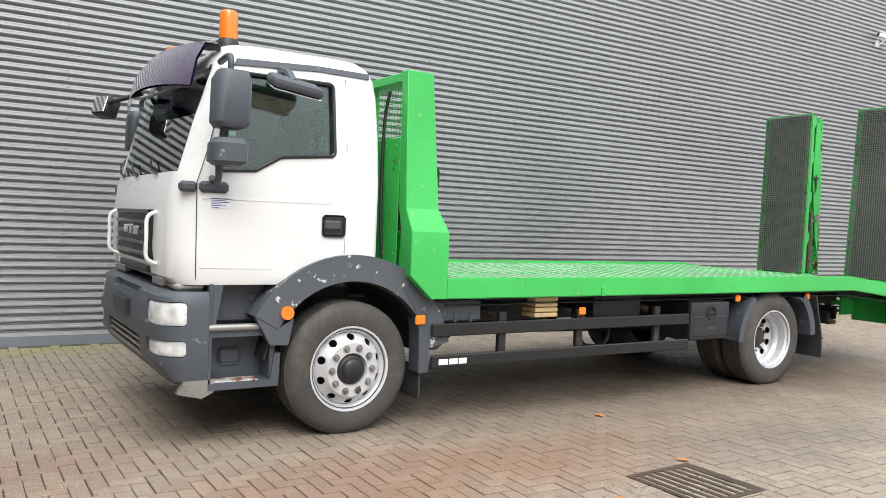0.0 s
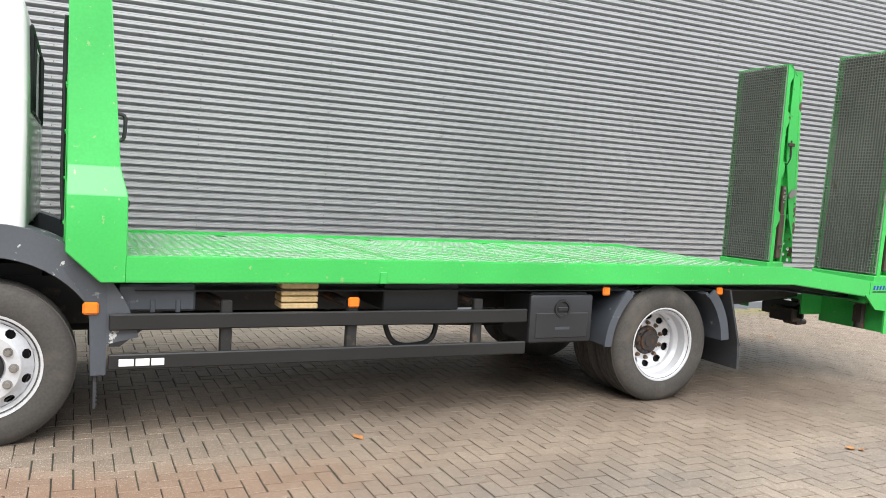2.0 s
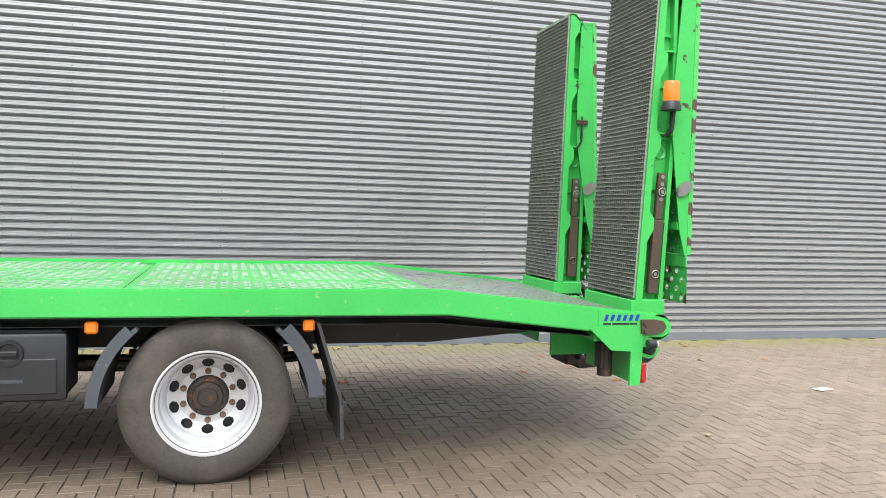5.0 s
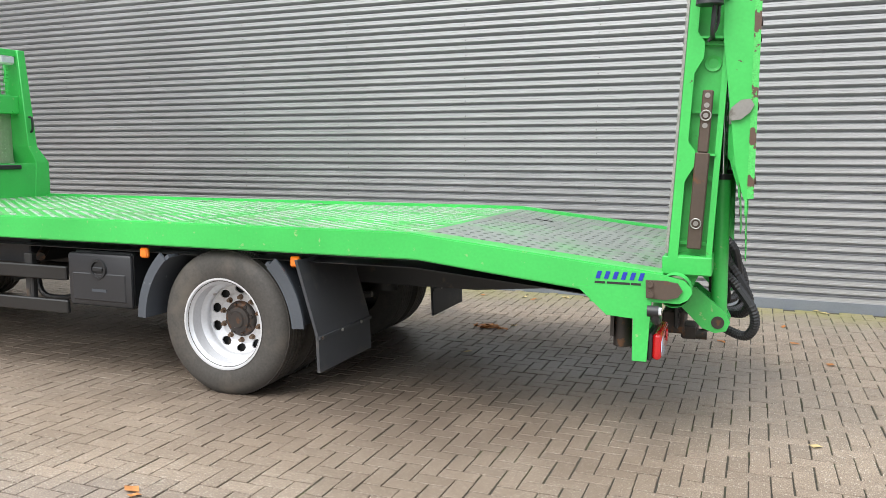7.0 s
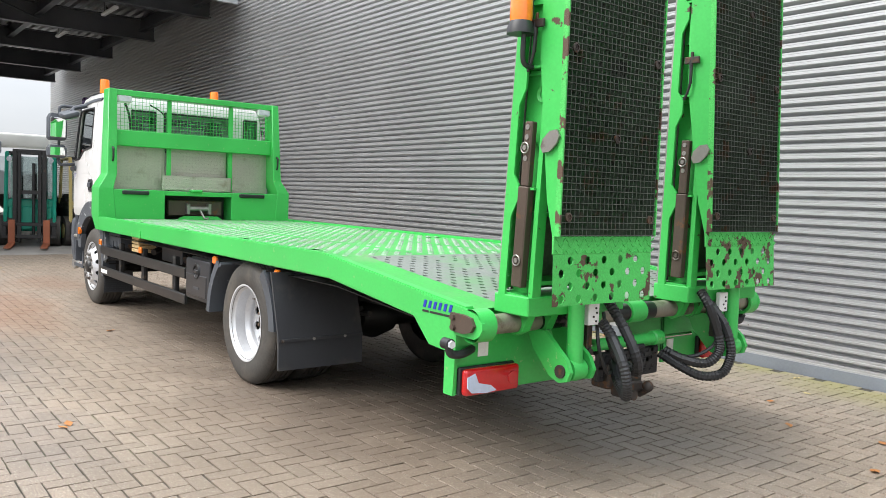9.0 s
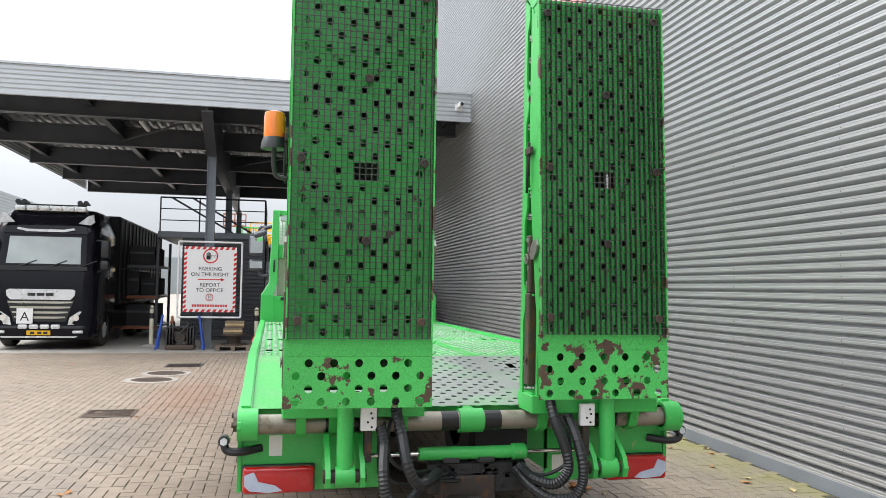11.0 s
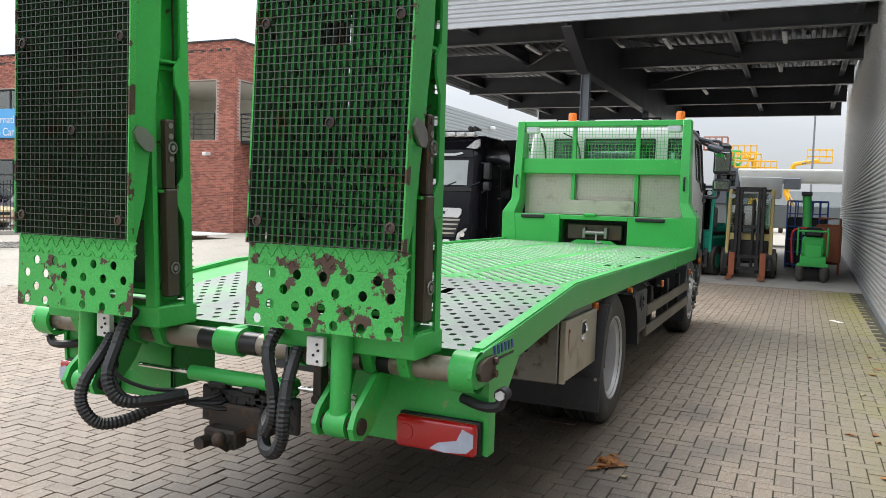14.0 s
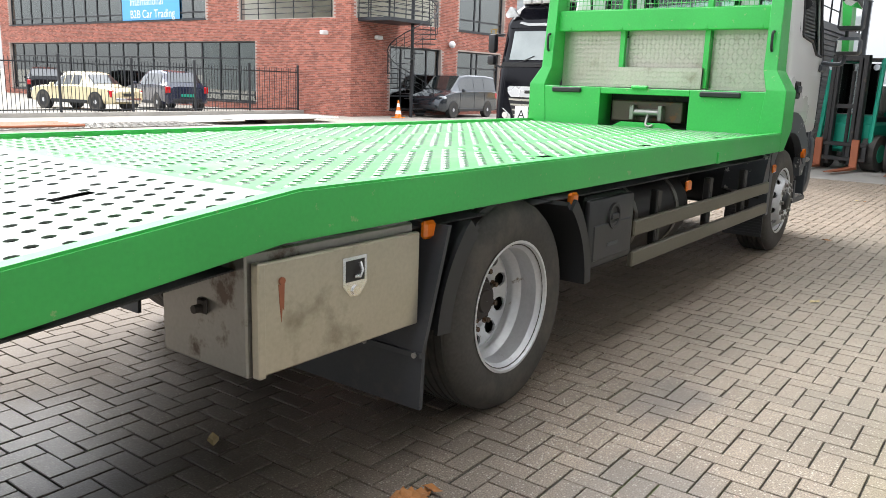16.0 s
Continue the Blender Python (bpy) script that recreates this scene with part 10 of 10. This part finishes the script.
for x, y, h, reach, mat_, label in ((-60, -3.5, 7.0, -1.0, FORKRED, "orange boom lift with a raised basket"), (-58, -2.6, 5.7, -0.7, GREEN, "green boom lift with a raised basket"),
                                    (-60, -1.6, 6.3, -0.6, YELLOW, "yellow boom lift with a raised basket"), (-63, -1.2, 5.2, 0.5, YELLOW, "yellow boom lift with a raised basket"),
                                    (-57, -2.1, 5.4, 0.4, YELLOW, "yellow boom lift with a raised basket"), (-62, 1.9, 6.1, 1.6, YELLOW, "yellow boom lift with a raised basket")):
    boom_lift(x, y, h, reach, mat_, label)
for x, y, h in ((-50, 2.9, 12), (-85, 6.8, 15)):
    t = thing("light_mast", (x, y, 0), "thin grey light mast beyond the yard", "mast", "light masts")
    bm = B(); cyl(bm, (x, y, 0), (x, y, h), 0.09, 8, 0.05)
    part("pole", bm, GREY_S, t)
    bm = B(); bx(bm, x - 0.1, x + 0.1, y - 0.8, y + 0.8, h, h + 0.15)
    part("lamp_head", bm, GREY_S, t)
far = thing("far_hall", (-120, 20, 0), "pale grey halls at the far end of the yard", "building", kind="structure")
bm = B(); bx(bm, -140, -118, -20, 40, 0, 5.0); bx(bm, -150, -141, -60, 0, 0, 6.5)
part("hall_body", bm, CLAD_D, far)
# trees across the street and two unseen halls, added to be mirrored in the panes and the paint
# out of view: gives the black paint something darker than sky to mirror
bk = thing("yard_hall", (44, -20, 0), "unseen plain grey hall added to darken reflections", "building", kind="structure")
bm = B(); bx(bm, 42, 56, -62, 3.0, 0, 6.0)
part("hall_body", bm, CLAD_D, bk)
op = thing("street_hall", (0, -75, 0), "unseen low grey hall added to be mirrored", "building", kind="structure")
bm = B(); bx(bm, 15, 60, -70, -55, 0, 7.0)
part("hall_body", bm, CLAD_D, op)


def tree(x, y, h, seed):
    rng = np.random.RandomState(seed)
    t = thing("tree", (x, y, 0), "bare-stemmed leafy street tree", "tree", "trees across the street")
    bm = B(); tube(bm, curve([(x, y, 0), (x + 0.1, y, h * 0.3), (x - 0.1, y + 0.1, h * 0.6)], 4), 0.16, 8)
    for i in range(7):
        a = rng.uniform(0, 6.28)
        tube(bm, curve([(x, y, h * rng.uniform(0.3, 0.5)), (x + math.cos(a) * h * 0.12, y + math.sin(a) * h * 0.12, h * 0.6), (x + math.cos(a) * h * 0.2, y + math.sin(a) * h * 0.2, h * 0.8)], 3), 0.05, 5)
    part("trunk", bm, PALLET_W, t)
    V, F = [], []
    for i in range(2200):
        d = rng.normal(size=3)
        d /= np.linalg.norm(d)
        r = rng.uniform(0.3, 1.0) ** 0.5
        c = np.array((x, y, h * 0.68)) + d * r * np.array((h * 0.24, h * 0.24, h * 0.32)) + rng.normal(size=3) * 0.12
        u, w_ = rng.normal(size=3), rng.normal(size=3)
        u, w_ = u / np.linalg.norm(u) * 0.16, w_ / np.linalg.norm(w_) * 0.10
        o = len(V)
        V += [tuple(c - u), tuple(c + w_), tuple(c + u), tuple(c - w_)]
        F.append((o, o + 1, o + 2, o + 3))
    cr_ = raw("crown", V, F, FOLIAGE, t)


FOLIAGE = material("foliage", (0.05, 0.085, 0.03), 0.7, vary=0.3, island=0.4)
for i, (x, y, h) in enumerate(((-14, -38.5, 8), (3, -40, 9), (11, -34, 8), (20, -32, 9), (29, -36, 10))):
    if x > -10:
        tree(x, y, h, i + 3)

# ---------------------------------------------------------------- small things on the ground
for x, y, r in ((-2.08, -3.05, 0.34), (-3.1, -2.94, 0.34)):
    t = thing("manhole_cover", (x, y, 0), "round rusty manhole cover in the paving", "manhole", "manhole covers")
    bm = B(); lathe(bm, [(r + 0.10, -0.005), (r + 0.10, 0.004), (r, 0.004), (r, 0.001), (0.001, 0.003)], (x, y, 0), "z", 32)
    part("rim_ring", bm, CONC, t)
    bm = B(); lathe(bm, [(r - 0.005, 0.002), (r - 0.01, 0.007), (0.001, 0.007)], (x, y, 0), "z", 32)
    part("cover", bm, RUST, t)
sq = thing("gully_cover", (-4.5, -2.77, 0), "square black iron gully cover in the paving", "manhole")
bm = B(); bx(bm, -4.85, -4.15, -3.12, -2.42, -0.01, 0.005, 0.002)
part("cover_frame", bm, BLACK_M, sq)
for i in range(8):
    bm = B(); bx(bm, -4.80 + i * 0.083, -4.755 + i * 0.083, -3.07, -2.47, 0.004, 0.010)
    part("bar", bm, HUB, sq)


def drain(x, y, turn):
    t = thing("drain_grate", (x, y, 0), "black cast iron drain grate in the paving", "drain", "drain grates")
    m = pose(x, y, 0, 0, 0, turn)
    bm = B()
    bx(bm, -0.30, 0.30, -0.30, 0.30, -0.02, -0.004, 0, m)
    for a, b_ in (((-0.30, -0.26), (-0.30, 0.30)), ((0.26, 0.30), (-0.30, 0.30))):
        bx(bm, a[0], a[1], b_[0], b_[1], -0.01, 0.006, 0, m)
    bx(bm, -0.26, 0.26, -0.30, -0.26, -0.01, 0.006, 0, m); bx(bm, -0.26, 0.26, 0.26, 0.30, -0.01, 0.006, 0, m)
    for i in range(7):
        q = -0.23 + i * 0.076
        bx(bm, q, q + 0.035, -0.26, 0.26, -0.01, 0.005, 0, m)
    part("grate", bm, RUST, t)


drain(1.5, -3.03, 2)


def leaf_heap(x, y, n, r, seed, mat_, label, group=""):
    rng = np.random.RandomState(seed)
    V, F = [], []
    for i in range(n):
        px, py = x + rng.normal() * r, y + rng.normal() * r * 0.5
        a = rng.uniform(0, 6.28)
        L, W = rng.uniform(0.03, 0.06), rng.uniform(0.015, 0.03)
        z = 0.004 + rng.uniform(0, 0.014) * (n > 3)
        o = len(V)
        ca, sa = math.cos(a), math.sin(a)
        for u, v, h in ((-L, 0, 0.0), (-L * 0.3, W, 0.012), (L * 0.5, W * 0.8, 0.004), (L, 0, 0.015), (L * 0.4, -W, 0.006), (-L * 0.4, -W * 0.9, 0.014)):
            V.append((px + u * ca - v * sa, py + u * sa + v * ca, z + h * rng.uniform(0.5, 1.3)))
        o2 = len(V)
        V.append((px, py, z + 0.002))
        F += [(o + k, o + (k + 1) % 6, o2) for k in range(6)]
    ob = raw("dead_leaves" if n > 3 else "leaf", V, F, mat_)
    tagged(ob, label, "leaves", group)


leaf_heap(5.87, 1.40, 22, 0.085, 1, LEAF, "small heap of orange brown dead leaves")
rng = np.random.RandomState(11)
for i in range(46):
    x, y = rng.uniform(-5, 12), rng.uniform(-6, 3.3)
    if abs(y) < 1.2 and -1 < x < 7.5 and i % 3:
        continue
    leaf_heap(x, y, 1, 0.01, 100 + i, LEAF if i % 3 else LEAF2, "single curled dead leaf on the paving", "leaves on the paving")
for i in range(26):
    x = rng.uniform(-3, 11)
    leaf_heap(x, wall_y(x) - rng.uniform(0.05, 0.6), 1, 0.01, 200 + i, LEAF2 if i % 2 else LEAF, "single curled dead leaf on the paving", "leaves on the paving")
for x, y, a in ((10.57, 0.46, 20), (-2.36, 2.96, 40), (9.3, -2.4, 70)):
    m = pose(x, y, 0.006, 0, 2, a)
    bm = B(); bx(bm, -0.11, 0.11, -0.05, 0.05, 0, 0.002, 0, m)
    solid("paper_scrap", bm, PAPER, "white scrap of paper on the paving", "paper", "paper scraps")


# the lorry sits down on its wheels
BASE[truck.name] = (0, 0, 0)
truck.matrix_basis = Matrix.Translation((0, 0, -0.035))


# ---------------------------------------------------------------- repeats that were drawn together become parts of their own
APART = {"piston_rod", "orange_tube", "cage_front", "black_band", "mud_flap", "wheel_nut", "guard_post", "bolt_hole", "lock_pin", "visor_bracket", "wiper", "grille_bar", "intake_bar", "trailer_rib", "hazard_stripe", "axle", "badge_shape", "maker_shape",
         "writing_bar", "writing_bars", "suspension", "guard_bracket", "timber_wedge", "tank_strap", "sticker", "plate_lamp", "port", "track", "step_tread", "roof_guard", "indicator_housing",
         "letter_face_bar", "mirror", "grapple", "hinge_block", "lever_plate", "hinge_foot", "fork_carriage", "cable_loom", "hanger", "door_joint", "door_pressing", "red_marks", "mast", "cab_frame"}


def set_apart(ob):
    """Each loose piece of a mesh as an object of its own; pieces that touch stay together."""
    me = ob.data
    bm = B()
    bm.from_mesh(me)
    bm.verts.ensure_lookup_table()
    left, groups = set(range(len(bm.verts))), []
    while left:
        todo, got = [left.pop()], []
        while todo:
            i = todo.pop()
            got.append(i)
            for e in bm.verts[i].link_edges:
                k = e.other_vert(bm.verts[i]).index
                if k in left:
                    left.discard(k)
                    todo.append(k)
        co = np.array([bm.verts[i].co for i in got])
        groups.append([co.min(0) - 0.0015, co.max(0) + 0.0015, set(got)])
    again = True
    while again:
        again = False
        for i in range(len(groups)):
            for j in range(len(groups) - 1, i, -1):
                a, b_ = groups[i], groups[j]
                if (a[0] < b_[1]).all() and (b_[0] < a[1]).all():
                    groups[i] = [np.minimum(a[0], b_[0]), np.maximum(a[1], b_[1]), a[2] | b_[2]]
                    del groups[j]
                    again = True
    if len(groups) > 1:
        for k, g in enumerate(groups):
            one = bm.copy()
            one.verts.ensure_lookup_table()
            bmesh.ops.delete(one, geom=[v for v in one.verts if v.index not in g[2]], context="VERTS")
            part(ob.name.split(".")[0], one, me.materials[0], ob.parent, ob["label"] if "label" in ob else "")
        bpy.data.objects.remove(ob)
    bm.free()


for ob in [o for o in bpy.data.objects if o.type == "MESH" and o.name.split(".")[0] in APART and not o.children]:
    set_apart(ob)


# ---------------------------------------------------------------- paving bricks laid singly, last
def single_bricks():
    meshes = {}
    rng = np.random.RandomState(9)
    for w in (1, 2):
        for k in range(3):
            lx, ly = (2 * U, U) if w == 2 else (U, 2 * U)
            me = bpy.data.meshes.new("brick")
            me.from_pydata(brick_points(0, 0, lx, ly, 0, *rng.uniform(-0.006, 0.006, 2)), [], BF)
            me.materials.append(PAVE_ONE)
            meshes[w, k] = me
    for i, (cx, cy, z, w) in enumerate(OWN):
        o = new("brick", meshes[w, i % 3])
        o.parent = pavement
        o.location = (cx, cy, z)


single_bricks()
